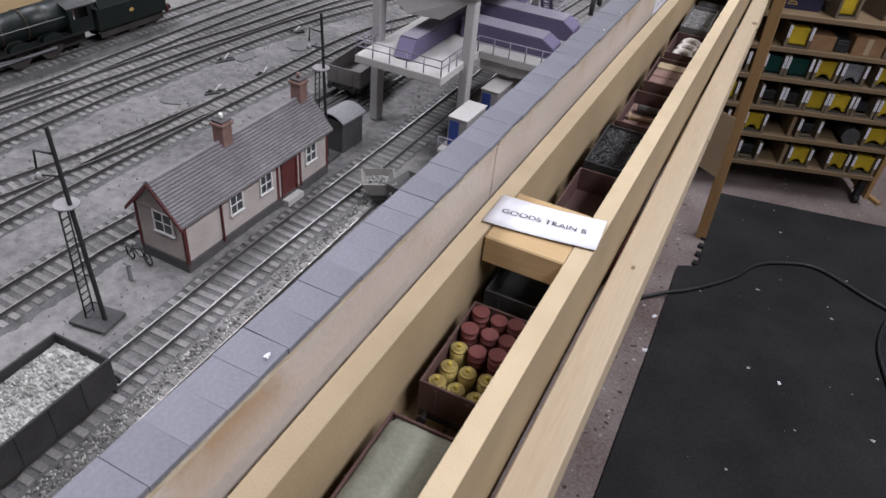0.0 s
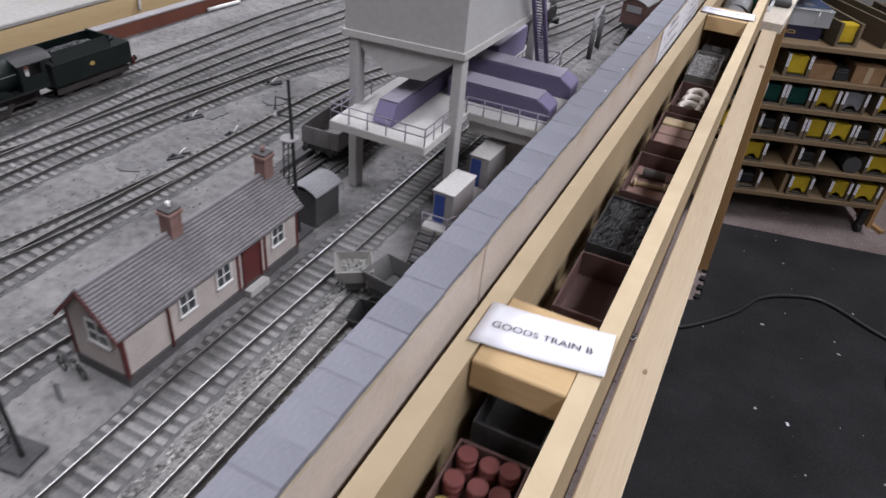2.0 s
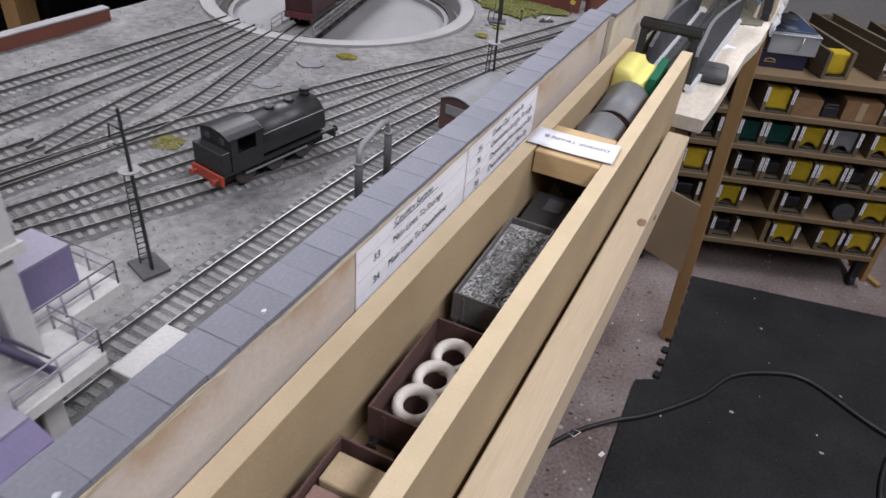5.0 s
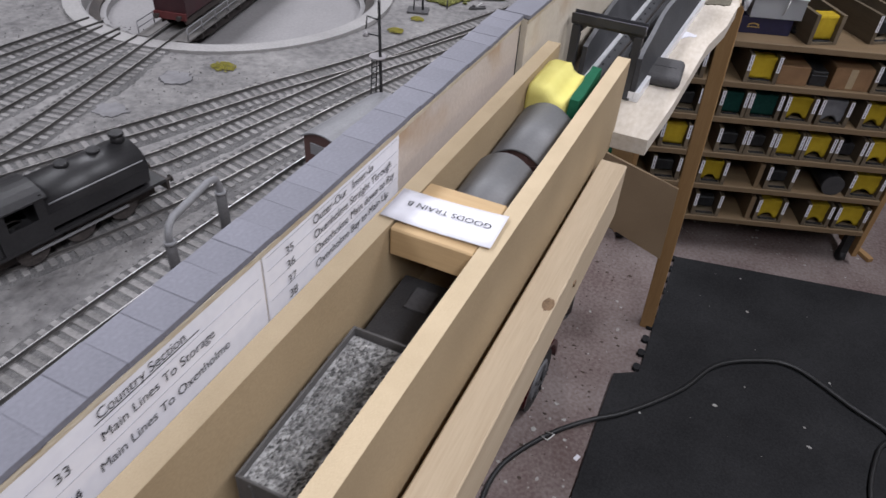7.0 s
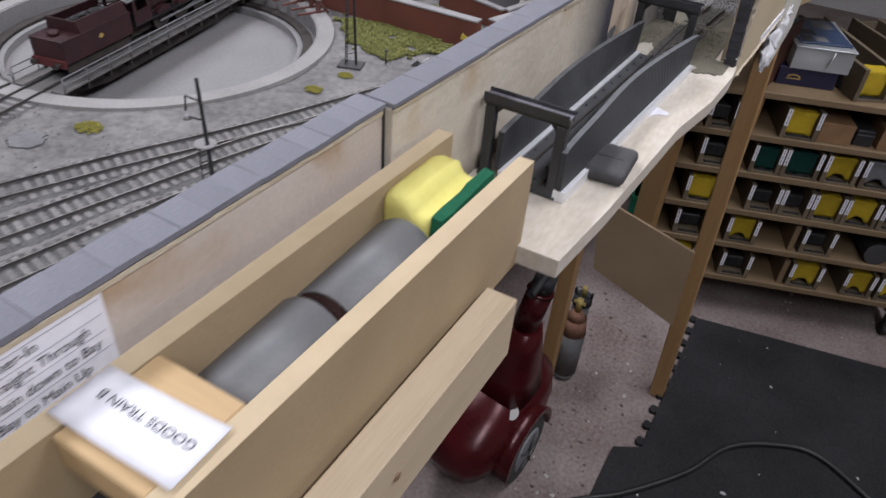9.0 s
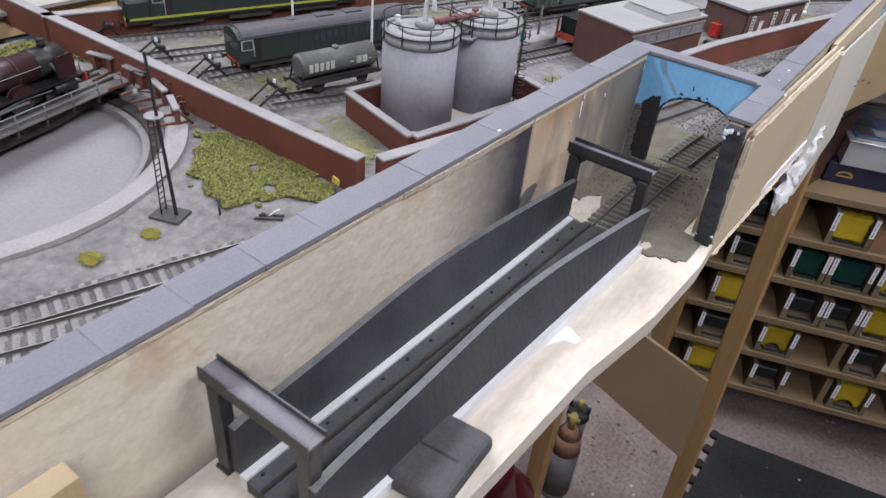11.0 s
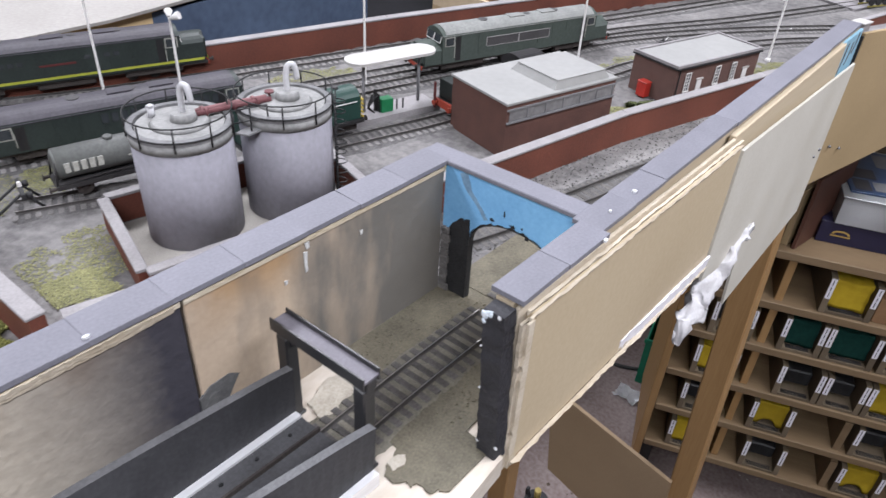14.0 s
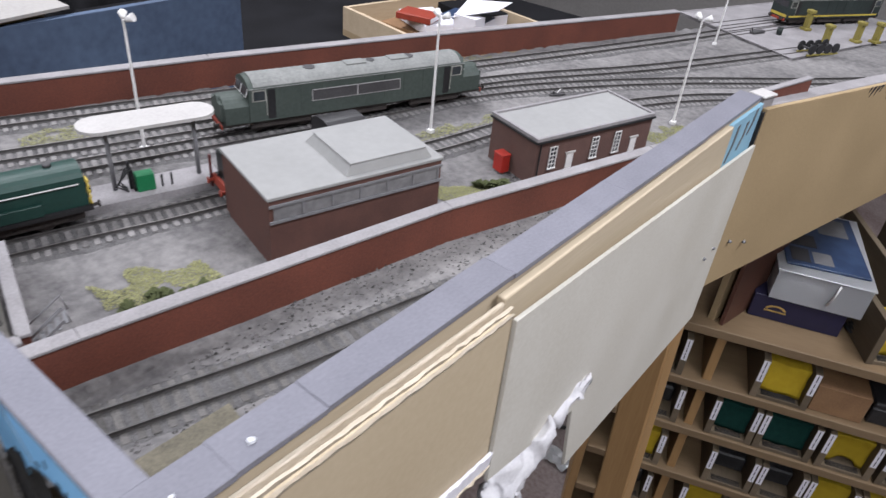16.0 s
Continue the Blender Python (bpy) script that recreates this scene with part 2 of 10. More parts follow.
def wall_run(name, a, b, w, splits, mats, label):
    root = thing(name, label, "wall", kind="structure")
    A, Bv = Vector(a), Vector(b)
    L = (Bv - A).length
    cuts = [0, *splits, L]
    for i, (s, e) in enumerate(zip(cuts, cuts[1:])):
        bm = N()
        p, q = A.lerp(Bv, (s + (0.0008 if i else 0)) / L), A.lerp(Bv, (e - (0.0008 if i < len(cuts) - 2 else 0)) / L)
        seg_wall(bm, p, q, w - 0.002, 0.98, CAP - 0.0035, 0.0004)
        ob = part("panel", bm, mats[i], root)
        bm = N()
        d = (Bv - A).normalized()
        n = Vector((d.y, -d.x))
        seg_wall(bm, p + n * 0.0006, q + n * 0.0006, 0.0012, CAP - 0.0062, CAP - 0.0036)
        part("torn_edge", bm, M_PLYEDGE, root)
        # thin black strip that paints in the shade below the coping
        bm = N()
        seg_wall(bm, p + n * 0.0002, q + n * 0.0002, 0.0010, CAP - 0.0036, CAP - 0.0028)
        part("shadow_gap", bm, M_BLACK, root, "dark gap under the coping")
    return root


def ragged_strip(root, name, m, a, b, zlo, zhi, amp, thick, n, seed, label=""):
    """A thin splintered layer of board along a line, uneven at its lower edge and its ends."""
    rnd = random.Random(seed)
    A, Bv = Vector(a), Vector(b)
    d = (Bv - A).normalized()
    nn = Vector((d.y, -d.x))
    bm = N()
    rows = []
    for k in range(n + 1):
        p = A.lerp(Bv, k / n)
        w = amp * (0.5 + 0.5 * noise.noise((p.y * 45, seed, 0)) * noise.noise((p.y * 11, seed, 4)) * 2) + amp * 0.35 * rnd.random()
        t = thick * (0.55 + 0.45 * rnd.random())
        zz = zlo - w * min(1, 4 * k / n, 4 * (n - k) / n + 0.1)
        zh = zhi + 0.0004 * rnd.uniform(-1, 1)
        rows.append([bm.verts.new(c) for c in ((p.x, p.y, zz), (p.x + nn.x * t * 0.5, p.y, zz + 0.0003), (p.x + nn.x * t, p.y, zh), (p.x, p.y, zh))])
    for p, q in zip(rows, rows[1:]):
        for k in range(4):
            bm.faces.new((p[k], p[(k + 1) % 4], q[(k + 1) % 4], q[k]))
    bm.faces.new(rows[0][::-1])
    bm.faces.new(rows[-1])
    return part(name, bm, m, root, label)


def paint_spot(root, x, y, z, r, m, seed, label="white paint blob"):
    rnd = random.Random(seed)
    bm = N()
    prism(bm, [(x + r * rnd.uniform(0.5, 1.1) * math.cos(q * math.tau / 9), y + r * rnd.uniform(0.7, 1.6) * math.sin(q * math.tau / 9)) for q in range(9)], "z", z - 0.0006, z + 0.0006)
    return part("paint_blob", bm, m, root, label)


def slate_run(root, a, b, w, pitch, out=0.0012, seed=1):
    rnd = random.Random(seed)
    A, Bv = Vector(a), Vector(b)
    d = (Bv - A).normalized()
    n = Vector((d.y, -d.x))
    L = (Bv - A).length
    meshes = []
    for k in range(5):
        bm = N()
        bx(bm, -w - 0.001, 0.0, 0.00003, pitch - 0.00003, -0.0028, 0.0, 0.00016)
        for v in bm.verts:
            v.co += Vector((rnd.uniform(-1, 1), rnd.uniform(-1, 1), rnd.uniform(-1, 0.6))) * 0.0001
        meshes.append(mesh_of("slate", bm, M_SLATE))
    s = 0.0
    while s < L - pitch * 0.5:
        o = A + d * s + n * (out + rnd.uniform(-0.0003, 0.0003))
        m = Matrix(((d.y, d.x, 0, o.x), (-d.x, d.y, 0, o.y), (0, 0, 1, CAP + rnd.uniform(-0.00015, 0.00015)), (0, 0, 0, 1)))
        piece("slate", meshes[rnd.randrange(5)], m @ pose(0, 0, 0, 0, rnd.uniform(-0.4, 0.4), rnd.uniform(-0.3, 0.3)), root)
        s += pitch


def overspray(name, col, col2, paint_col, y0, y1, zlow=None, rough_edge=0.35, spot=60, streak=(1, 1, 1), relief=0.15):
    """Bare ply with a soft mist of sprayed paint that thickens from y0 to y1. The same colour also deepens below zlow.
    """
    m = mat(name, col, col2, 0.6, grain=350, stain=16, mix=1.0, bump=relief, bscale=130 if relief > 0.2 else None, bdist=0.0016)
    nt = m.node_tree
    nd, ln = nt.nodes, nt.links
    bsdf = nd["Principled BSDF"]
    base = bsdf.inputs["Base Color"].links[0].from_socket
    tc = nd.new("ShaderNodeTexCoord")
    sx = nd.new("ShaderNodeSeparateXYZ")
    ln.new(tc.outputs["Object"], sx.inputs[0])
    no = nd.new("ShaderNodeTexNoise")
    no.inputs["Scale"].default_value, no.inputs["Detail"].default_value = spot, 6
    ms = nd.new("ShaderNodeMapping")
    ms.inputs["Scale"].default_value = streak
    ln.new(tc.outputs["Object"], ms.inputs["Vector"])
    ln.new(ms.outputs[0], no.inputs["Vector"])
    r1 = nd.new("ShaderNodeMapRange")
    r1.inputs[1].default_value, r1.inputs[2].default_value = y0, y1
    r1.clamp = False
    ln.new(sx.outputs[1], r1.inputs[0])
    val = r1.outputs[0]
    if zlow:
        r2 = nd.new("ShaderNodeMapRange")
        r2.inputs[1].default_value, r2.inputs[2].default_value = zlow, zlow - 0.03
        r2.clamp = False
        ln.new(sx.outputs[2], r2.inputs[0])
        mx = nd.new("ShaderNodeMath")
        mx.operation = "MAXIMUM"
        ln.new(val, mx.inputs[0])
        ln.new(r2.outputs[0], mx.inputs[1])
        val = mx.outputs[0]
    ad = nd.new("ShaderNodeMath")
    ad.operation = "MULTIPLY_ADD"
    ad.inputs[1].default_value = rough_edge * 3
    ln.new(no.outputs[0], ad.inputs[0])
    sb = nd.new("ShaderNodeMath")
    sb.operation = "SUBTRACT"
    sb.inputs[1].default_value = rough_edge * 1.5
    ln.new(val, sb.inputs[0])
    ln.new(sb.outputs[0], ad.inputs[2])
    # brown water stains that run down from the top edge
    r3 = nd.new("ShaderNodeMapRange")
    r3.inputs[1].default_value, r3.inputs[2].default_value = 1.108, 1.140
    ln.new(sx.outputs[2], r3.inputs[0])
    n4 = nd.new("ShaderNodeTexNoise")
    n4.inputs["Scale"].default_value, n4.inputs["Detail"].default_value = 17, 5
    ln.new(tc.outputs["Object"], n4.inputs["Vector"])
    r4 = nd.new("ShaderNodeMapRange")
    r4.inputs[1].default_value, r4.inputs[2].default_value = 0.50, 0.66
    ln.new(n4.outputs[0], r4.inputs[0])
    m4 = nd.new("ShaderNodeMath")
    m4.operation = "MULTIPLY"
    ln.new(r3.outputs[0], m4.inputs[0])
    ln.new(r4.outputs[0], m4.inputs[1])
    mx4 = nd.new("ShaderNodeMix")
    mx4.data_type = "RGBA"
    ln.new(m4.outputs[0], mx4.inputs[0])
    ln.new(base, mx4.inputs[6])
    mx4.inputs[7].default_value = (0.34, 0.20, 0.085, 1)
    base = mx4.outputs[2]
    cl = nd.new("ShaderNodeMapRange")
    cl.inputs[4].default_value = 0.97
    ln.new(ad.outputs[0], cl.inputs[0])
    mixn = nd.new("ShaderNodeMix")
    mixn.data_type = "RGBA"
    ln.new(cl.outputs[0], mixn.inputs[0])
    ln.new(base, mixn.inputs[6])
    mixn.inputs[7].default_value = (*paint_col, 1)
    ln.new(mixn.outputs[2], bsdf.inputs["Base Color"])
    return m


M_WALLA = overspray("stained_painted_ply", (0.54, 0.47, 0.42), (0.44, 0.375, 0.33), (0.30, 0.25, 0.21), 3.0, 4.0, None, 0.1)
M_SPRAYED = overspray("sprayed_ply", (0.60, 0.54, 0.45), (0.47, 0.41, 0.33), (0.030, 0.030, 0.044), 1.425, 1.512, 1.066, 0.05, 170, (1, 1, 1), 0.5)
M_PATCHED = overspray("patched_ply", (0.50, 0.40, 0.30), (0.41, 0.32, 0.24), (0.135, 0.130, 0.120), 1.548, 1.640, None, 0.7, 48, (1, 1, 0.35), 0.3)
wall1 = wall_run("wall_operating_side", W1A, W1B, 0.0185, [0.753], [M_WALLA, M_WALLA], "pale painted plywood retaining wall with blue-grey slate coping")
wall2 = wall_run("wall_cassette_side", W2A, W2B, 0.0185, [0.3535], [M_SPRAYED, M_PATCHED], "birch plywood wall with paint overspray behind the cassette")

bm = N()
bx(bm, -0.1405, -0.1232, 1.1682, 1.1713, 0.98, CAP - 0.0045)
part("joint_filler", bm, M_BLACK, wall2, "dark open joint between the wall panels")
M_STEEL_PATCH = mat("grey_paint_smear", (0.15, 0.15, 0.15), (0.07, 0.07, 0.072), 0.8, grain=500, stain=120, mix=1.0, bump=0.5)
M_RAWEDGE = mat("pale_splintered_edge", (0.57, 0.51, 0.42), (0.40, 0.33, 0.24), 0.9, grain=900, stain=90, mix=1.0, bump=0.5, stretch=(1, 0.25, 1))
w2x = lambda y: W2A[0] + (W2B[0] - W2A[0]) * (y - W2A[1]) / (W2B[1] - W2A[1])
ragged_strip(wall2, "torn_strip", M_RAWEDGE, (w2x(1.40) - 0.0002, 1.40), (w2x(1.521) - 0.0002, 1.521), CAP - 0.0076, CAP - 0.0038, 0.0016, 0.0020, 70, 5, "pale splintered strip torn along the top")
ragged_strip(wall2, "torn_strip", M_RAWEDGE, (w2x(1.22) - 0.0002, 1.22), (w2x(1.398) - 0.0002, 1.398), CAP - 0.0064, CAP - 0.0040, 0.0011, 0.0014, 70, 6, "pale splintered strip torn along the top")
M_WHITEDRIP = mat("chalky_white_drip", (0.62, 0.62, 0.62), (0.45, 0.45, 0.45), 0.8, grain=900, stain=120, bump=0.3)
for yy, za, zb, ww in ((1.590, 1.1285, 1.117, 0.0011), (1.5915, 1.1335, 1.1300, 0.0014), (1.5775, 1.1180, 1.1160, 0.0010), (1.627, 1.1240, 1.1215, 0.0009)):
    rnd = random.Random(int(yy * 9999))
    bm = N()
    prism(bm, [(yy - ww * rnd.uniform(0.6, 1.2), za), (yy + ww * rnd.uniform(0.6, 1.2), za - 0.0005), (yy + ww * 0.7, (za + zb) / 2), (yy + ww, zb), (yy - ww * 0.4, zb - 0.0006), (yy - ww * 0.8, (za + zb) / 2)], "x", w2x(yy) - 0.0003, w2x(yy) + 0.0005)
    part("paint_drip", bm, M_WHITEDRIP, wall2, "white paint drip on the panel")
bm = N()
rnd = random.Random(12)
patch = [(1.524, 1.0785), (1.530, 1.0830), (1.541, 1.0835), (1.546, 1.0800), (1.541, 1.0730), (1.536, 1.0640), (1.533, 1.0560), (1.524, 1.0550)]
prism(bm, patch, "x", w2x(1.53) - 0.0006, w2x(1.53) + 0.0006)
part("grey_patch", bm, M_STEEL_PATCH, wall2, "smear of dark grey paint on the panel")
# cross wall with the tunnel mouth, and the wall beyond it
PORT_Y = 1.695
M_BLUE = mat("sky_blue_paint", (0.21, 0.46, 0.72), (0.15, 0.36, 0.62), 0.55, grain=500, stain=30, mix=0.7, bump=0.15)
portal = thing("wall_tunnel_mouth", "sky-blue painted board with a ragged black arched opening", "wall", kind="structure")


def arch_board(bm, x0, x1, z0, z1, cx, half, spring, top, y0, y1, n=18):
    pts = []
    for k in range(n + 1):
        a = math.pi * (1 - k / n)
        pts.append((cx + half * math.cos(a), spring + (top - spring) * math.sin(a)))
    def row(y):
        return [bm.verts.new((x, y, z)) for x, z in pts], [bm.verts.new((min(max(x, x0), x1), y, z1)) for x, z in pts]
    (a0, t0), (a1, t1) = row(y0), row(y1)
    for k in range(n):
        bm.faces.new((a0[k], a0[k + 1], t0[k + 1], t0[k]))
        bm.faces.new((a1[k + 1], a1[k], t1[k], t1[k + 1]))
        bm.faces.new((a0[k], a1[k], a1[k + 1], a0[k + 1]))
        bm.faces.new((t0[k + 1], t1[k + 1], t1[k], t0[k]))
    bx(bm, x0, cx - half, y0, y1, z0, z1)
    bx(bm, cx + half, x1, y0, y1, z0, z1)


bm = N()
arch_board(bm, -0.1045, -0.0170, BED, CAP - 0.0035, -0.0535, 0.0312, 1.094, 1.1130, PORT_Y, PORT_Y + 0.0006)
part("blue_board", bm, M_BLUE, portal)
bm = N()
arch_board(bm, -0.1045, -0.0170, BED, 1.118, -0.0535, 0.0306, 1.093, 1.1122, PORT_Y + 0.0008, PORT_Y + 0.0042)
bx(bm, -0.1045, -0.0170, PORT_Y + 0.0008, PORT_Y + 0.013, 1.1182, CAP - 0.0035)
part("stone_arch", bm, M_BLACK, portal, "black painted arch lining")
bm = N()
bx(bm, -0.1220, -0.0185, PORT_Y - 0.0016, PORT_Y + 0.0130, CAP - 0.003, CAP, 0.0005)
part("coping", bm, M_SLATE, portal, "blue-grey slate coping")

W3A, W3B = (-0.0050, 1.6160), (0.0066, 2.1970)
M_CHIP = mat("bare_plaster", (0.66, 0.67, 0.69), (0.45, 0.46, 0.48), 0.9, grain=900, stain=120, bump=0.4)
wall3 = thing("wall_tunnel_side", "plywood wall with slate coping, patched by raw panels", "wall", kind="structure")
bm = N()
seg_wall(bm, W3A, W3B, 0.0090, BED - 0.02, CAP - 0.0035)
part("core", bm, M_PLY, wall3)
bm = N()
rows = []
for k in range(25):
    z = BED - 0.002 + (CAP - 0.004 - BED + 0.002) * k / 24
    e = [0.0009 * noise.noise((z * 160, q * 7.3, 2)) for q in range(4)]
    lean = 0.0045 * k / 24
    rows.append([bm.verts.new(c) for c in ((-0.0090 - lean + e[0], 1.6150, z), (-0.0088 - lean + e[0], 1.6062 + e[1], z), (0.0020 - lean + e[2], 1.6060 + e[3], z), (0.0022 - lean + e[2], 1.6150, z))])
for p, q in zip(rows, rows[1:]):
    for k in range(4):
        bm.faces.new((p[k], p[(k + 1) % 4], q[(k + 1) % 4], q[k]))
bm.faces.new(rows[0][::-1])
bm.faces.new(rows[-1])
M_TARRED = mat("tarry_black_paint", (0.034, 0.034, 0.040), (0.014, 0.014, 0.017), 0.6, grain=500, stain=90, mix=1.0, bump=0.8)
part("black_end", bm, M_TARRED, wall3, "rough black painted end of the tunnel wall")
rnd = random.Random(21)
M_PALEBLUE = mat("pale_blue_crust", (0.55, 0.66, 0.76), (0.70, 0.72, 0.74), 0.85, grain=900, stain=200, mix=1.0, bump=0.6)
for x, z, r, m in ((-0.0120, 1.1335, 0.0022, M_PALEBLUE), (-0.0096, 1.1348, 0.0018, M_PALEBLUE), (-0.0126, 1.1296, 0.0012, M_PALEBLUE), (-0.0050, 1.1350, 0.0011, M_CHIP), (-0.0128, 1.1150, 0.0006, M_CHIP), (-0.0112, 1.0905, 0.0007, M_CHIP), (-0.0090, 1.0560, 0.0009, M_CHIP), (0.0016, 1.0580, 0.0011, M_CHIP)):
    bm = N()
    bmesh.ops.create_icosphere(bm, subdivisions=2, radius=r)
    for v in bm.verts:
        v.co = Vector((v.co.x, v.co.y * 0.5, v.co.z)) * (1 + 0.35 * noise.noise(v.co * 900)) + Vector((x, 1.6062, z))
    part("plaster_chip", bm, m, wall3, "pale crusted chip in the black paint")
bm = N()
seg_wall(bm, (0.0030, 1.6225), (0.0118, 1.856), 0.0050, 1.036, CAP - 0.0085, 0.0009)
part("ply_sheet", bm, M_PLYTAN, wall3, "raw plywood sheet with a torn top edge")
# splintered layers round the raw sheet: a backing ply that shows at its end, top and foot
bm = N()
seg_wall(bm, (-0.0020, 1.6155), (0.0068, 1.856), 0.0024, 1.031, CAP - 0.0050, 0.0005)
for v in bm.verts:
    if v.co.y < 1.62:
        v.co.y += 0.0012 * noise.noise((v.co.z * 400, v.co.x * 900, 5))
part("backing_ply", bm, M_RAWEDGE, wall3, "pale backing ply split from the sheet")
for zlo, zhi, off, amp, sd in ((CAP - 0.0066, CAP - 0.0040, -0.0016, 0.0005, 11), (CAP - 0.0094, CAP - 0.0072, -0.0002, 0.0007, 12)):
    ragged_strip(wall3, "torn_layer", M_RAWEDGE, (0.0030 + off, 1.6175), (0.0117 + off, 1.855), zlo, zhi, amp, 0.0020, 60, sd, "pale splintered ply layer")
rnd = random.Random(31)
for off, y0_, sd in ((0.0, 1.6160, 1), (0.0016, 1.6185, 2)):
    bm = N()
    lf = [(y0_ + 0.0022 * noise.noise((k * 0.9, sd, 0)), 1.032 + (CAP - 0.012 - 1.032) * k / 20) for k in range(21)]
    prism(bm, [*lf, (y0_ + 0.007, CAP - 0.012), (y0_ + 0.007, 1.032)], "x", -0.0005 + off, 0.0014 + off)
    part("torn_layer", bm, M_RAWEDGE, wall3, "pale splintered ply layer")
ragged_strip(wall3, "torn_paper", M_PAPER, (0.0060, 1.730), (0.0125, 1.856), 1.0370, 1.0460, 0.0085, 0.0022, 50, 14, "white torn paper hanging under the sheet")
ragged_strip(wall3, "torn_layer", M_RAWEDGE, (0.0032, 1.6200), (0.0120, 1.856), 1.0345, 1.0365, 0.0022, 0.0034, 60, 15, "pale splintered lower edge")
bm = N()
seg_wall(bm, (0.0060, 1.857), (0.0105, 2.130), 0.0045, 1.085, CAP - 0.004, 0.0005)
part("ply_strip", bm, M_PLY, wall3)
bm = N()
seg_wall(bm, (0.0090, 2.131), (0.0105, 2.1955), 0.0030, 1.085, CAP - 0.004, 0.0004)
M_FADEDBLUE = mat("faded_turquoise_paint", (0.27, 0.46, 0.56), (0.19, 0.35, 0.46), 0.6, grain=500, stain=40, mix=1.0, bump=0.15)
part("blue_patch", bm, M_FADEDBLUE, wall3, "faded turquoise painted patch")
for ya, za, zb in ((2.146, 1.131, 1.104), (2.166, 1.128, 1.108), (2.181, 1.134, 1.116)):
    bm = N()
    prism(bm, [(ya, za), (ya + 0.0050, za + 0.001), (ya + 0.0030, (za + zb) / 2), (ya - 0.0050, zb), (ya - 0.0075, zb + 0.001), (ya - 0.0015, (za + zb) / 2)], "x", 0.0090 + (ya - 2.131) * 0.0233, 0.0094 + (ya - 2.131) * 0.0233)
    part("paint_drip", bm, M_STEEL_PATCH, wall3, "dark grey run of paint on the patch")
bm = N()
prism(bm, [(1.8575, 1.022), (1.952, 1.000), (1.966, 0.935), (2.198, 0.930), (2.198, 1.102), (1.8575, 1.128)], "x", 0.0, 0.0022)
for v in bm.verts:
    v.co.x += 0.0110 + (v.co.y - 1.88) * 0.0050
part("white_sheet", bm, M_WHITEBRD, wall3, "off-white hardboard sheet with a cut lower corner")
W3M = tuple(Vector(W3A).lerp(Vector(W3B), 0.2513))
for rt, a, b, w, pitch, seed in ((wall1, W1A, W1B, 0.0185, 0.0157, 1), (wall2, W2A, W2B, 0.0185, 0.0350, 2), (wall3, W3A, W3M, 0.0160, 0.0365, 3), (wall3, W3M, W3B, 0.0160, 0.1088, 4)):
    slate_run(rt, a, b, w, pitch, seed=seed)
for ob in wall3.children:
    if ob.name.startswith("slate") and ob.matrix_basis.translation.y < 1.675:
        ob.matrix_basis = Matrix.Translation((0.0040, 0, 0.0006)) @ ob.matrix_basis
for k, (rt, x, y, r) in enumerate(((wall1, -0.131, 0.612, 0.0012), (wall1, -0.131, 0.561, 0.0009), (wall1, -0.131, 0.702, 0.0010), (wall1, -0.136, 0.158, 0.0012), (wall3, -0.008, 1.736, 0.0014), (wall3, -0.008, 1.708, 0.0010), (wall3, 0.0030, 1.682, 0.0012), (wall2, -0.111, 1.487, 0.0012))):
    paint_spot(rt, x, y, CAP + 0.0005, r, M_CHIP, 40 + k)
bm = N()
seg_wall(bm, (0.0135, 2.2000), (0.1700, 2.8000), 0.004, 0.962, 1.112, 0.0006)
for v in bm.verts:
    if v.co.z > 1.10:
        v.co.z += 0.019 - (v.co.y - 2.20) * 0.062
fascia = solo("wall_corner", bm, M_TANBRD, "tan hardboard fascia panel bolted round the layout corner", "panel", "structure")
fd = Vector((0.1565, 0.6)).normalized()
fn = Vector((fd.y, -fd.x))
bm = N()
seg_wall(bm, Vector((0.0135, 2.2000)) - fn * 0.0043, Vector((0.1700, 2.8000)) - fn * 0.0043, 0.0150, 1.030, 1.1122, 0.0006)
for v in bm.verts:
    if v.co.z > 1.10:
        v.co.z += 0.019 - (v.co.y - 2.20) * 0.062
solo("wall_corner_edge", bm, M_WALLCAP, "grey scenic edge behind the fascia panel", "edge", "structure")
bm = N()
bx(bm, 0.0085, 0.0128, 2.1972, 2.2010, 0.975, 1.128)
solo("corner_joint", bm, M_BLACK, "black open joint at the layout corner", "joint", "structure")
rnd = random.Random(52)
for k in range(16):
    u = 0.175 + 0.0075 * k + rnd.uniform(-0.003, 0.003)
    p = Vector((0.0135, 2.2000)) + fd * u
    zt = 1.112 + 0.019 - (p.y - 2.20) * 0.062 - 0.0005
    dz = rnd.uniform(0.004, 0.016)
    bm = N()
    a, b = p + fn * 0.0001, p + fd * rnd.uniform(0.002, 0.005) + fn * 0.0001
    e = p + fd * rnd.uniform(-0.006, 0.002) + fn * 0.0001
    vs = [bm.verts.new((q.x + fn.x * o, q.y + fn.y * o, z)) for o in (0.0, 0.0004) for q, z in ((a, zt), (b, zt), (e, zt - dz))]
    bm.faces.new((vs[0], vs[1], vs[2]))
    bm.faces.new((vs[5], vs[4], vs[3]))
    for q in ((0, 1, 4, 3), (1, 2, 5, 4), (2, 0, 3, 5)):
        bm.faces.new([vs[h] for h in q])
    part("paint_run", bm, M_BLACK, fascia, "thin black paint run")

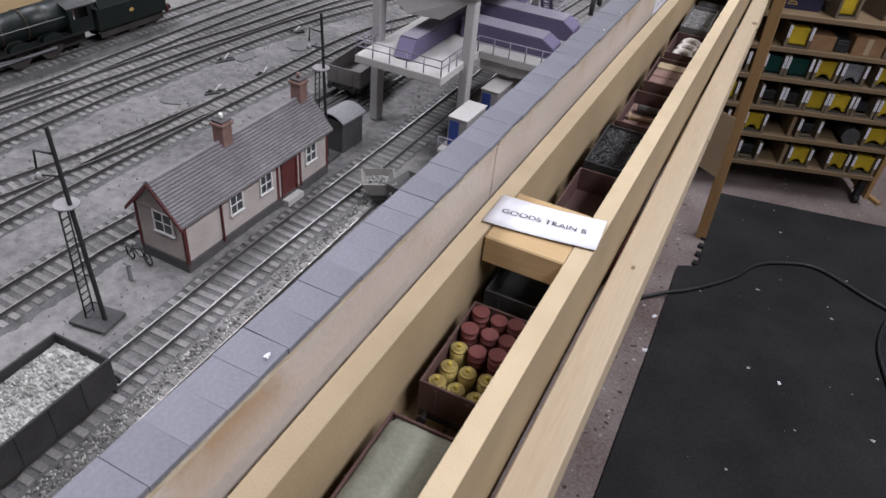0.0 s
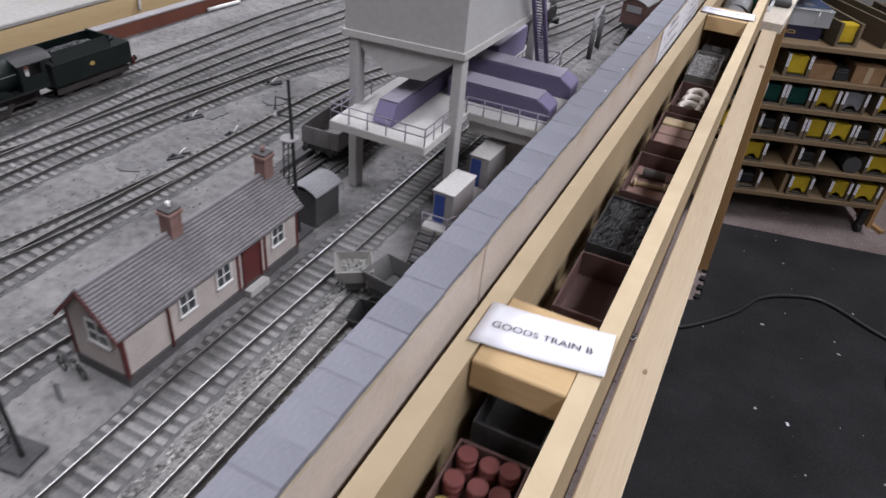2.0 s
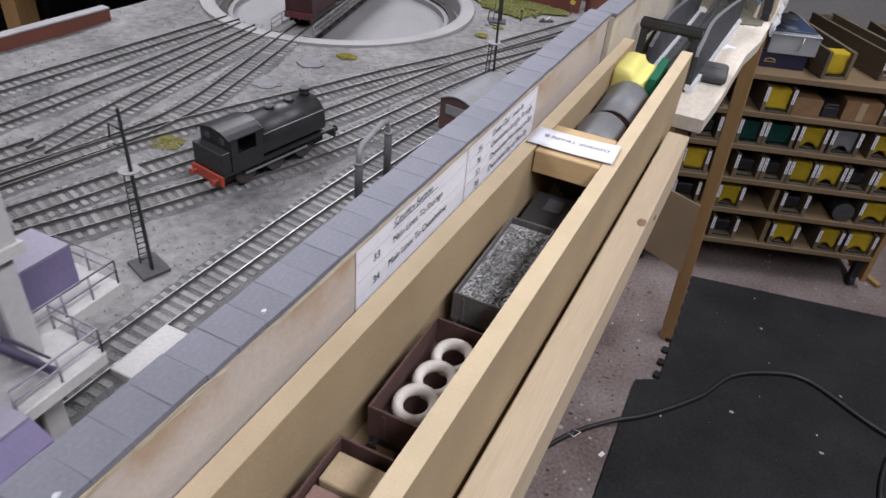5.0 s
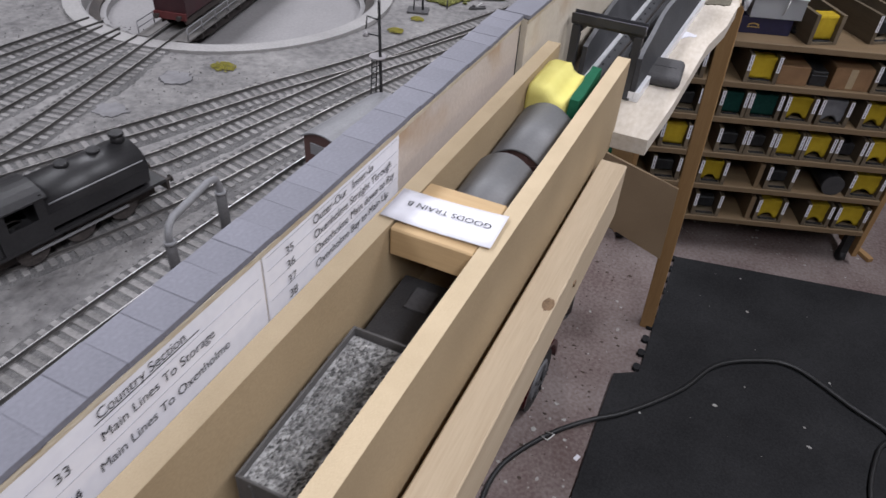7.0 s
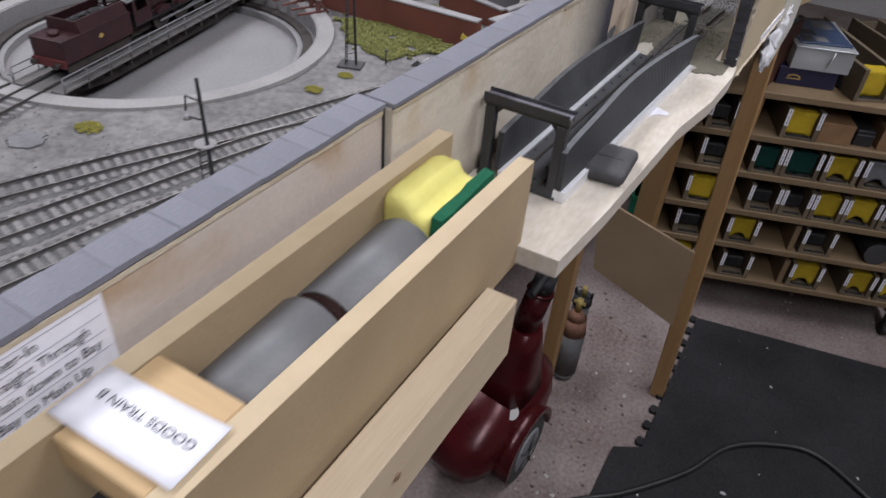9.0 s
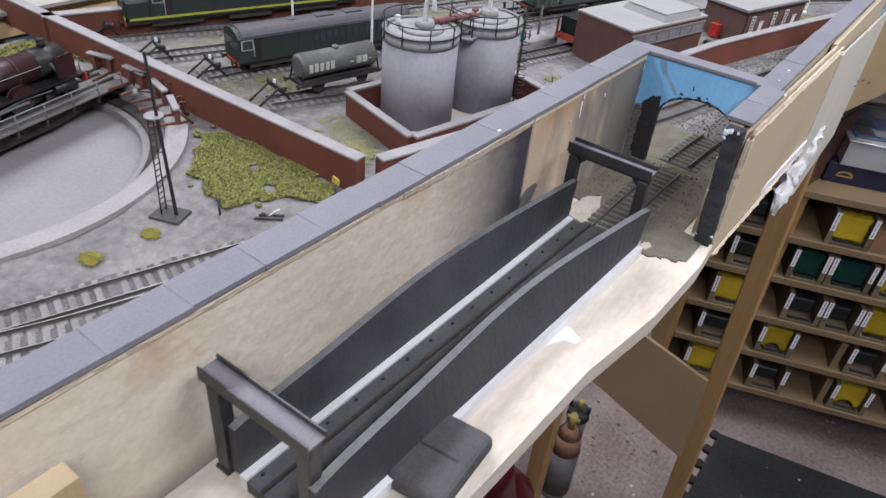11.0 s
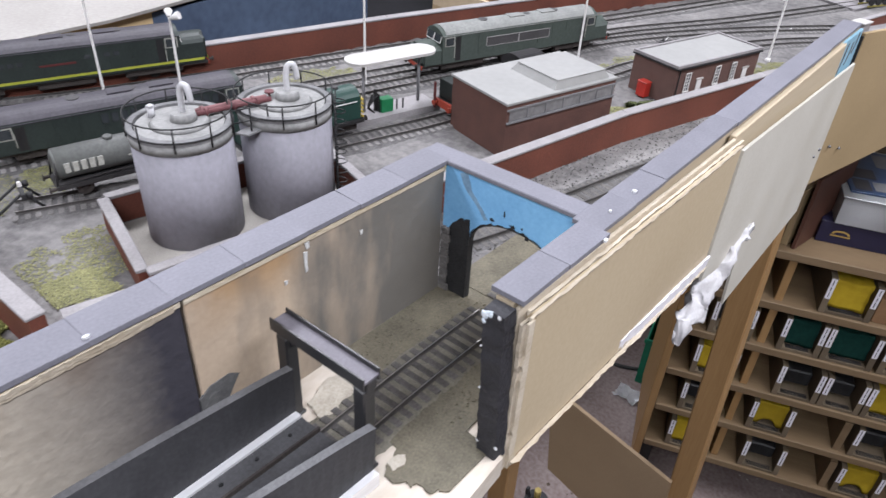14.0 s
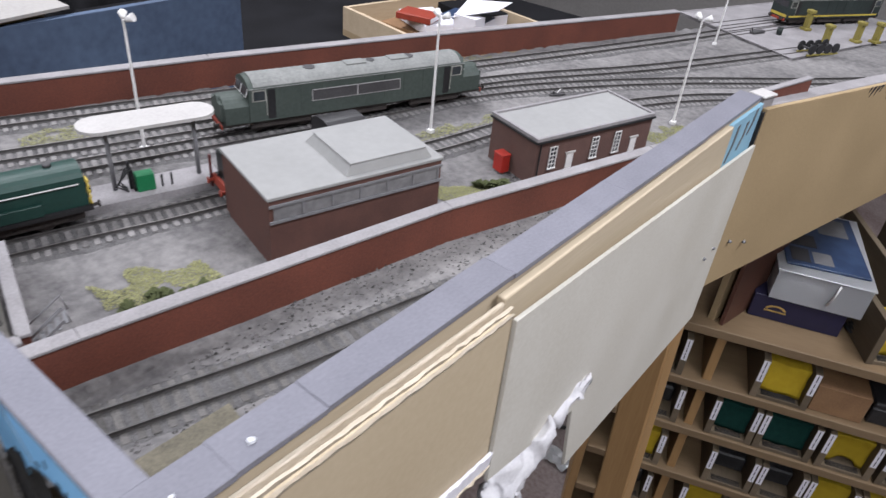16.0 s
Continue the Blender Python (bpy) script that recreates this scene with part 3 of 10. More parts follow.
# ---- plank under the cassette ----
bm = N()
prism(bm, [(-0.1170, 1.2110), (-0.0225, 1.2130), (-0.0165, 1.2840), (-0.0085, 1.4400), (0.0020, 1.5100), (0.0055, 1.5800), (0.0040, 1.6110), (-0.0045, 1.6120), (-0.0045, 1.7060), (-0.1040, 1.7060)], "z", BED - 0.0135, BED)
solo("plank", bm, M_PLANK, "pale bare plank carrying the train cassette along the wall", "plank", "structure")

# ---- train box and the timber beside it ----
box = thing("train_box", "long raw fibreboard box holding a goods train", "storage box")
LX = [(-0.1325, -0.1220, -0.40), (-0.1292, -0.1182, 0.20), (-0.1240, -0.1137, 0.62), (-0.1188, -0.1087, 0.95), (-0.1143, -0.1040, 1.217)]
RX = [(-0.0833, -0.0733, -0.40), (-0.0738, -0.0638, 0.25), (-0.0681, -0.0581, 0.65), (-0.0651, -0.0551, 0.86), (-0.0600, -0.0500, 1.217)]


def bent_board(bm, rows, z0, z1):
    quad = [[bm.verts.new(c) for c in ((a, y, z0), (b, y, z0), (b, y, z1), (a, y, z1))] for a, b, y in rows]
    for p, q in zip(quad, quad[1:]):
        for k in range(4):
            bm.faces.new((p[k], p[(k + 1) % 4], q[(k + 1) % 4], q[k]))
    bm.faces.new(quad[0][::-1])
    bm.faces.new(quad[-1])


for nm, rows in (("side_board", LX), ("side_board", RX)):
    bm = N()
    bent_board(bm, rows, 1.0340, BOX - 0.0004)
    part(nm, bm, M_MDF, box)
    bm = N()
    bent_board(bm, [(a + 0.0001, b - 0.0001, y) for a, b, y in rows], BOX - 0.0003, BOX)
    part("cut_edge", bm, M_MDFTOP, box, "rough pale cut edge")
bm = N()
bent_board(bm, [(-0.1218, -0.0835, -0.40), (-0.1180, -0.0740, 0.20), (-0.1135, -0.0690, 0.62), (-0.1085, -0.0640, 0.95), (-0.1045, -0.0604, 1.2055)], BED - 0.008, BED - 0.0025)
part("base_board", bm, M_MDF, box)
for y0, y1 in ((0.308, 0.358), (0.950, 0.996)):
    bm = N()
    bx(bm, -0.1164 if y0 < 0.5 else -0.1080, -0.0727 if y0 < 0.5 else -0.0640, y0, y1, BOX - 0.017, BOX - 0.0006, 0.0008)
    part("cross_batten", bm, M_PINEX, box, "orange pine cross batten")

beam = thing("timber_rail", "planed pine batten running beside the train box", "timber")
bm = N()
bent_board(bm, [(-0.0690, -0.0490, -0.4), (-0.0592, -0.0392, 0.3), (-0.0538, -0.0335, 0.72), (-0.0495, -0.0300, 0.98), (-0.0475, -0.0280, 1.166)], 1.0060, 1.0500)
bmesh.ops.bevel(bm, geom=bm.edges[:], offset=0.0008, segments=1, affect="EDGES", profile=0.5)
part("batten", bm, M_PINE, beam)
M_KNOT = mat("pine_knot", (0.31, 0.205, 0.12), (0.10, 0.06, 0.035), 0.55, grain=900, stain=300, mix=1.0)
for kx, ky, kz, kr in ((-0.0335, 0.997, 1.0501, 0.0042), (-0.0468, 0.405, 1.0501, 0.0017), (-0.0480, 0.06, 1.0501, 0.0016)):
    bm = N()
    prism(bm, [(kx + kr * 0.8 * math.cos(a * math.tau / 24), ky + kr * 1.3 * math.sin(a * math.tau / 24) * (1 + 0.12 * math.sin(a * 1.9))) for a in range(24)], "z", kz - 0.0003, kz + 0.00008)
    part("knot", bm, M_KNOT, beam, "dark knot")
for kx, ky, kz, kr in ((-0.0342, 0.665, 1.030, 0.0016), (-0.0290, 1.045, 1.030, 0.0024)):
    bm = N()
    cyl(bm, (kx - 0.001, ky, kz), (kx + 0.0008, ky, kz), kr, kr * 0.95, 9)
    part("knot", bm, M_KNOT, beam, "dark knot in the side")

# ---- legs under the layout ----
bm = N()
bx(bm, 0.0070, 0.0400, 2.1850, 2.2200, 0.0, 1.030, 0.002, Matrix.Shear("XY", 4, (-0.036, 0)))
solo("layout_leg", bm, M_LEG, "varnished square timber leg under the layout corner", "leg", "structure")
bm = N()
prism(bm, [(-0.0045, 0.446), (0.0035, 0.241), (-0.2025, 0.3125), (-0.225, 0.500)], "y", 2.176, 2.183)
solo("brace_panel", bm, M_BROWNBRD, "brown hardboard brace panel screwed to the leg", "panel", "structure")
bm = N()
bx(bm, -0.246, -0.213, 2.050, 2.085, 0.0, 0.964, 0.002)
solo("layout_leg", bm, M_LEG, "timber leg under the plank", "leg", "structure")
bm = N()
prism(bm, [(-0.695, -0.6), (-0.138, -0.6), (-0.138, 2.235), (0.0, 2.235), (0.16, 2.80), (0.16, 3.2), (-0.07, 3.2), (-0.268, 2.65), (-0.675, 1.50), (-0.69, 0.9)], "z", 0.965, G - 0.040)
solo("baseboard", bm, M_PLY, "plywood baseboard that carries the model yard", "baseboard", "structure")

# ---- floor mat ----
bm = N()
prism(bm, [(-0.02, -1.2), (-0.012, 1.60), (-0.015, 1.975), (0.042, 2.010), (0.042, 2.53), (0.70, 2.66), (0.70, -1.2)], "z", 0.0005, 0.010)
floor_mat = solo("floor_mat", bm, M_MAT, "black interlocking rubber floor mat", "floor mat")

# ---- yard ground ----
TT = Vector((-0.510, 1.338))
TT_R = 0.1765


def ground_sheet():
    bm = N()
    x0, x1, y0, y1, st = -1.25, -0.136, -0.6, 3.1, 0.0085
    nx, ny = int((x1 - x0) / st), int((y1 - y0) / st)
    grid = {}
    for i in range(nx + 1):
        for j in range(ny + 1):
            x, y = x0 + i * (x1 - x0) / nx, y0 + j * (y1 - y0) / ny
            z = G - 0.0008 + 0.0016 * noise.noise((x * 14, y * 14, 0)) + 0.0006 * noise.noise((x * 90, y * 90, 3))
            grid[i, j] = bm.verts.new((x, y, min(z, G + 0.0004)))
    for i in range(nx):
        for j in range(ny):
            c = grid[i, j].co
            if c.x < (-0.690 if c.y < 1.49 else -0.664 + (c.y - 1.50) * 0.3496):
                continue
            if min((Vector((grid[a, b].co.x, grid[a, b].co.y)) - TT).length for a in (i, i + 1) for b in (j, j + 1)) < 0.1615:
                continue
            bm.faces.new((grid[i, j], grid[i + 1, j], grid[i + 1, j + 1], grid[i, j + 1]))
    for f in bm.faces:
        f.smooth = True
    return bm


solo("ground", ground_sheet(), M_GROUND, "grey ash and cinder ground of the model yard", "ground", "structure")
bm = N()
prism(bm, [(-0.1365, 1.715), (-0.1365, 3.1), (0.40, 3.1), (0.24, 3.0), (0.17, 2.81), (0.0100, 2.2350), (-0.0080, 2.2350), (-0.0140, 1.715)], "z", G - 0.02, G - 0.0003)
solo("ground_front", bm, M_GROUND, "grey ash ground behind the tunnel wall", "ground", "structure")

# ---- tracks ----
M_RUBBLE = mat("pale_rubble", (0.42, 0.41, 0.39), (0.14, 0.135, 0.13), 0.95, grain=900, stain=110, mix=1.0, bump=1.0, bscale=600, bdist=0.003)
M_MUDBED = mat("mud_bed", (0.21, 0.195, 0.16), (0.08, 0.074, 0.06), 0.8, grain=700, stain=60, mix=1.0, bump=1.0, bscale=500)
M_TIEDARK = mat("grimy_dark_sleeper", (0.115, 0.108, 0.104), (0.055, 0.051, 0.049), 0.9, grain=900, stain=80, vary=0.2)
M_BED = mat("ash_ballast", (0.165, 0.16, 0.16), (0.052, 0.05, 0.051), 0.95, grain=800, stain=60, mix=1.0, bump=1.0, bscale=900, spec=0.2)
slp_bm = N()
bx(slp_bm, -0.0165, 0.0165, -0.0020, 0.0020, 0.0, 0.0016, 0.0003)
SLEEPER = mesh_of("sleeper", slp_bm, M_SLEEPER)
slp_bm = N()
bx(slp_bm, -0.0165, 0.0165, -0.0020, 0.0020, 0.0, 0.0015, 0.0003)
TIE_DARK = mesh_of("sleeper", slp_bm, M_TIEDARK)
slp_bm = N()
bx(slp_bm, -0.0165, 0.0165, -0.0020, 0.0020, 0.0, 0.0013, 0.0003)
TIE_MID = mesh_of("sleeper", slp_bm, mat("buried_sleeper", (0.125, 0.118, 0.113), (0.07, 0.066, 0.063), 0.9, grain=700, stain=80, vary=0.3))


def track(pts, label, single=True, shine=False, dull=False, base=G, gauge=0.0165, pitch=0.0074, seed=0, half=0.0165, bed_mat=None, tie_mat=None):
    rnd = random.Random(seed + 7)
    root = thing("railway_track", label, "railway track", group="yard tracks")
    line = smooth_line(pts, pitch / 2)
    dirs = [((line[min(i + 1, len(line) - 1)] - line[max(i - 1, 0)]).normalized()) for i in range(len(line))]
    for side in (-1, 1):
        bm = N()
        prof = [(-0.0009, 0.0), (0.0009, 0.0), (0.00045, 0.0008), (0.00055, 0.0020), (0.00055, 0.0027), (-0.00055, 0.0027), (-0.00055, 0.0020), (-0.00045, 0.0008)]
        rings = []
        for p, d in zip(line, dirs):
            n = Vector((d.y, -d.x, 0))
            c = p + n * side * (gauge / 2 + 0.0005)
            rings.append([bm.verts.new((c.x + n.x * u, c.y + n.y * u, base + 0.0013 + v)) for u, v in prof])
        for a, b in zip(rings, rings[1:]):
            for k in range(8):
                bm.faces.new((a[k], a[(k + 1) % 8], b[(k + 1) % 8], b[k]))
        ob = part("rail", bm, M_RAIL, root)
        bm = N()
        rr = []
        for p, d in zip(line, dirs):
            n = Vector((d.y, -d.x, 0))
            c = p + n * side * (gauge / 2 + 0.0005)
            rr.append([bm.verts.new((c.x + n.x * u, c.y + n.y * u, base + 0.00405)) for u in (-0.0004, 0.0004)])
        for a, b in zip(rr, rr[1:]):
            bm.faces.new((a[0], a[1], b[1], b[0]))
        part("rail_head", bm, M_SHINE if shine else M_RAIL if dull else M_RAILTOP, ob, "worn rail head")
    bm = N()
    bed = []
    for p, d in zip(line, dirs):
        n = Vector((d.y, -d.x, 0))
        row = []
        for u, v in ((-1.35, -0.0022), (-1.0, 0.0007), (-0.5, 0.0009), (0.5, 0.0009), (1.0, 0.0007), (1.35, -0.0022)):
            c = p + n * half * (u + rnd.uniform(-0.06, 0.06))
            row.append(bm.verts.new((c.x, c.y, base + v + rnd.uniform(-0.0003, 0.0002))))
        bed.append(row)
    for a, b in zip(bed, bed[1:]):
        for k in range(5):
            bm.faces.new((a[k], a[k + 1], b[k + 1], b[k])).smooth = True
    part("ballast", bm, bed_mat or M_BED, root, "ballast bed of ash")
    joined = None if single else N()
    for p, d in list(zip(line, dirs))[::2]:
        m = Matrix(((d.y, d.x, 0, p.x), (-d.x, d.y, 0, p.y), (0, 0, 1, base - 0.0002 + rnd.uniform(-0.0002, 0.0001)), (0, 0, 0, 1))) @ pose(0, 0, 0, 0, 0, rnd.uniform(-1.5, 1.5)) @ Matrix.Diagonal((half / 0.0165, 1, 1, 1))
        if single:
            piece("sleeper", tie_mat or SLEEPER, m, root)
        else:
            bx(joined, -0.0165, 0.0165, -0.0020, 0.0020, 0.0, 0.0016, 0, m)
    if joined:
        tagged(part("sleeper_row", joined, M_SLEEPER, root, "row of weathered sleepers"), kind="stuff")
    return root


M_RAILTOP = mat("worn_rail_head", (0.36, 0.34, 0.33), (0.26, 0.24, 0.23), 0.4, metal=0.8, bump=0)
track([(-0.254, -0.3), (-0.2585, 0.18), (-0.260, 0.3), (-0.257, 0.44), (-0.255, 0.72), (-0.251, 0.85), (-0.246, 0.93), (-0.236, 1.05), (-0.2165, 1.227), (-0.190, 1.42), (-0.170, 1.55)], "main yard track with bright worn rails", True, True, seed=1)
track([(-0.214, -0.3), (-0.219, 0.18), (-0.221, 0.395)], "short siding half buried in pale rubble", True, gauge=0.0120, half=0.0125, seed=2, bed_mat=M_RUBBLE)
track([(-0.348, -0.3), (-0.349, 0.19), (-0.346, 0.29), (-0.333, 0.52), (-0.322, 0.75)], "yard track behind the hut", seed=3)
track([(-0.418, -0.3), (-0.420, 0.23), (-0.419, 0.40), (-0.415, 0.53), (-0.412, 0.63), (-0.402, 0.70), (-0.384, 0.76), (-0.357, 0.82), (-0.331, 0.88), (-0.309, 0.93), (-0.288, 0.995), (-0.271, 1.078), (-0.254, 1.162), (-0.224, 1.28), (-0.185, 1.41)], "yard track past the saddle tank engine", seed=4)
track([(-0.500, -0.3), (-0.466, 0.15), (-0.447, 0.258), (-0.432, 0.335), (-0.417, 0.46)], "crossover track into the yard", seed=5)
track([(-0.515, -0.3), (-0.507, 0.316), (-0.506, 0.417), (-0.501, 0.49), (-0.495, 0.56), (-0.488, 0.63), (-0.478, 0.69), (-0.466, 0.74), (-0.452, 0.80), (-0.430, 0.90), (-0.391, 1.004), (-0.365, 1.065), (-0.332, 1.148), (-0.291, 1.241), (-0.246, 1.368), (-0.20, 1.50)], "yard track with sagging ballast", seed=6)
track([(-0.410, 0.78), (-0.374, 0.90), (-0.339, 1.00), (-0.327, 1.03), (-0.305, 1.117), (-0.277, 1.225), (-0.252, 1.285), (-0.215, 1.38), (-0.175, 1.48)], "yard track between the sidings", seed=18)
track([(-0.196, 1.00), (-0.199, 1.06), (-0.206, 1.15)], "short track under the brown van", seed=19)
track([(-0.56, -0.3), (-0.552, 0.35), (-0.5525, 0.45), (-0.553, 0.60), (-0.549, 0.70), (-0.544, 0.77), (-0.533, 0.893), (-0.530, 1.05), (-0.534, 1.17), (-0.5350, 1.1785)], "yard track leading to the turntable", seed=7)
track([(-0.46, 0.79), (-0.435, 0.90), (-0.433, 0.976), (-0.450, 1.069), (-0.474, 1.175), (-0.4755, 1.1810)], "lead track onto the turntable", seed=8)
track([(-0.470, 0.85), (-0.489, 1.022), (-0.506, 1.160), (-0.5085, 1.1770)], "yard track leading to the turntable", seed=9)
track([(-0.625, -0.3), (-0.611, 0.30), (-0.603, 0.45), (-0.600, 0.57), (-0.599, 0.70), (-0.597, 0.83), (-0.579, 1.0), (-0.562, 1.17), (-0.5610, 1.1860)], "yard track under the green engine", seed=10)
track([(-0.552, 0.28), (-0.546, 0.35), (-0.534, 0.43), (-0.524, 0.53), (-0.514, 0.60), (-0.506, 0.68), (-0.499, 0.74), (-0.489, 0.80), (-0.478, 0.86)], "crossover between the yard tracks", seed=11)
track([(-0.0618, 1.555), (-0.0614, 1.62), (-0.0592, 1.69)], "track through the tunnel mouth", True, base=BED + 0.0012, seed=12, bed_mat=M_MUDBED, tie_mat=TIE_DARK)
track([(-0.150, 1.715), (-0.131, 1.773), (-0.112, 1.833), (-0.083, 1.947), (-0.050, 2.07)], "half-buried track behind the tunnel wall", True, dull=True, seed=13, tie_mat=TIE_MID)
# engine shed yard
track([(-0.650, 1.53), (-0.570, 1.69), (-0.525, 1.808), (-0.444, 2.039), (-0.330, 2.339), (-0.232, 2.614), (-0.12, 2.95)], "shed track beside the boundary wall", seed=14)
track([(-0.56, 1.55), (-0.465, 1.78), (-0.428, 1.881), (-0.37, 2.06), (-0.293, 2.294), (-0.186, 2.503), (-0.06, 2.80)], "shed track through the fuelling point", seed=15)
track([(-0.485, 1.56), (-0.430, 1.745), (-0.375, 1.93), (-0.322, 2.095), (-0.273, 2.264), (-0.164, 2.450), (0.0, 2.66), (0.16, 2.90)], "shed track with an oil-stained bed", seed=16)
track([(-0.400, 1.565), (-0.345, 1.69), (-0.301, 1.832), (-0.278, 1.909), (-0.228, 2.113), (-0.201, 2.230), (-0.12, 2.42), (0.03, 2.62), (0.18, 2.92)], "shed track alongside the fuelling platform", seed=17)


# ---- boundary walls of the shed yard ----
def red_wall(name, pts, h, label, w=0.010, closed=False):
    root = thing(name, label, "wall", kind="structure")
    for a, b in zip(pts, pts[1:]):
        bm = N()
        seg_wall(bm, a, b, w, G - 0.002, G + h - 0.0022)
        part("brickwork", bm, M_REDWALL, root)
        bm = N()
        d = (Vector(b) - Vector(a)).normalized()
        n = Vector((d.y, -d.x))
        seg_wall(bm, Vector(a) + n * 0.0012, Vector(b) + n * 0.0012, w + 0.0024, G + h - 0.0020, G + h, 0.0004)
        part("coping", bm, M_WALLCAP, root)
    return root


red_wall("wall_turntable", [(-0.235, 1.512), (-0.75, 1.512)], 0.0295, "low brick-red boundary wall with grey coping", 0.009)
red_wall("wall_tank_side", [(-0.182, 1.690), (-0.230, 1.518)], 0.0295, "low brick-red boundary wall with grey coping", 0.009)
red_wall("wall_track_side", [(-0.185, 1.70), (-0.175, 1.756), (-0.125, 1.998), (-0.062, 2.206), (-0.023, 2.32)], 0.0295, "low brick-red boundary wall beside the tunnel track", 0.008)
red_wall("wall_back", [(-0.655, 1.50), (-0.540, 1.821), (-0.472, 2.049), (-0.394, 2.278), (-0.240, 2.688)], 0.0295, "brick-red back wall of the shed yard", 0.010)
red_wall("wall_west_yard", [(-0.690, -0.3), (-0.680, 0.62), (-0.672, 0.85), (-0.66, 1.10)], 0.0150, "brick-red back wall of the goods yard", 0.010)

# ---- shared parts for the models ----
MAKE = {"b": bx, "c": cyl, "t": tube, "p": prism}


def add(root, name, material, *prims, label=""):
    bm = N()
    for kind, *args in prims:
        MAKE[kind](bm, *args)
    return part(name, bm, material, root, label)


def paint(name, col, rough=0.5, **k):
    return mat(name, col, tuple(c * 0.72 for c in col), rough, grain=700, stain=70, mix=0.8, bump=0.12, **k)


M_CONCRETE = mat("model_concrete", (0.41, 0.40, 0.395), (0.325, 0.315, 0.31), 0.85, grain=260, stain=16, mix=1.2, bump=0.06)
M_CONCLT = mat("pale_concrete", (0.46, 0.445, 0.43), (0.36, 0.345, 0.335), 0.85, grain=500, stain=30, mix=0.9, bump=0.25)
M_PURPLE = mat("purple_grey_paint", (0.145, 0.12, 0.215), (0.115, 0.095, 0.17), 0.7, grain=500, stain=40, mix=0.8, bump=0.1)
# paler purple for the housing tops and the railings
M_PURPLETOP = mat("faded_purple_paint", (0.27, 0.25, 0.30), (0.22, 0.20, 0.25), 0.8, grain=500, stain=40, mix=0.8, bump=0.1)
M_STEEL = paint("grey_steel", (0.20, 0.20, 0.21), 0.6)
M_BLUEDOOR = paint("blue_door_paint", (0.03, 0.06, 0.24), 0.5)
M_CREAM = mat("cream_weatherboard", (0.46, 0.41, 0.39), (0.34, 0.30, 0.28), 0.75, grain=900, stain=50, mix=0.8, bump=0.2)
M_MAROON = paint("maroon_trim", (0.10, 0.022, 0.022), 0.6)
M_ROOF = mat("grey_roof_slate", (0.20, 0.188, 0.198), (0.125, 0.116, 0.124), 0.8, grain=700, stain=60, mix=0.9, bump=0.2, vary=0.07)
M_PLINTH = mat("plinth_grey", (0.085, 0.08, 0.082), (0.055, 0.052, 0.053), 0.85, grain=700, stain=50, bump=0.3)
M_BRICK = mat("model_brick", (0.26, 0.165, 0.145), (0.14, 0.075, 0.065), 0.85, grain=1100, stain=90, mix=1.0, bump=0.5)
M_WHITEP = mat("white_paint", (0.72, 0.71, 0.70), (0.60, 0.59, 0.58), 0.55, grain=600, stain=60, bump=0.08)
M_GLASSD = mat("dark_pane", (0.045, 0.05, 0.055), (0.03, 0.034, 0.038), 0.12, grain=200, stain=40, bump=0, spec=0.6)
M_LOCOMAROON = mat("lined_maroon_paint", (0.044, 0.014, 0.017), (0.020, 0.008, 0.010), 0.45, grain=500, stain=50, mix=0.8, bump=0.06)
M_LOCOGREEN = mat("loco_green_paint", (0.0065, 0.0115, 0.0102), (0.004, 0.0065, 0.006), 0.42, grain=500, stain=50, mix=0.8, bump=0.06)
M_LOCOBLACK = mat("loco_black_paint", (0.021, 0.0205, 0.022), (0.011, 0.0105, 0.0115), 0.45, grain=500, stain=40, mix=0.8, bump=0.1)
M_RUST = mat("grimy_running_gear", (0.055, 0.046, 0.042), (0.030, 0.025, 0.024), 0.75, metal=0.2, grain=700, stain=60, bump=0.3)
M_RED = paint("buffer_beam_red", (0.30, 0.045, 0.025), 0.55)
M_COAL = mat("coal_lumps", (0.050, 0.050, 0.053), (0.016, 0.016, 0.017), 0.42, grain=900, stain=90, bump=0.8)
M_GOLD = paint("gold_crest", (0.45, 0.30, 0.09), 0.5)
M_BAUX = mat("bauxite_brown", (0.098, 0.051, 0.045), (0.062, 0.033, 0.030), 0.7, grain=800, stain=60, mix=0.9, bump=0.25)
M_WAGGREY = mat("wagon_grey", (0.115, 0.11, 0.11), (0.075, 0.072, 0.072), 0.75, grain=800, stain=60, mix=0.9, bump=0.25)
M_WAGBLACK = mat("wagon_black", (0.032, 0.030, 0.031), (0.018, 0.017, 0.018), 0.7, grain=800, stain=60, bump=0.25)
M_YELLOW = paint("warning_yellow", (0.50, 0.38, 0.06), 0.55)
M_BAND = paint("dull_boiler_band", (0.11, 0.075, 0.045), 0.5)
RT = G + 0.0041  # rail tops


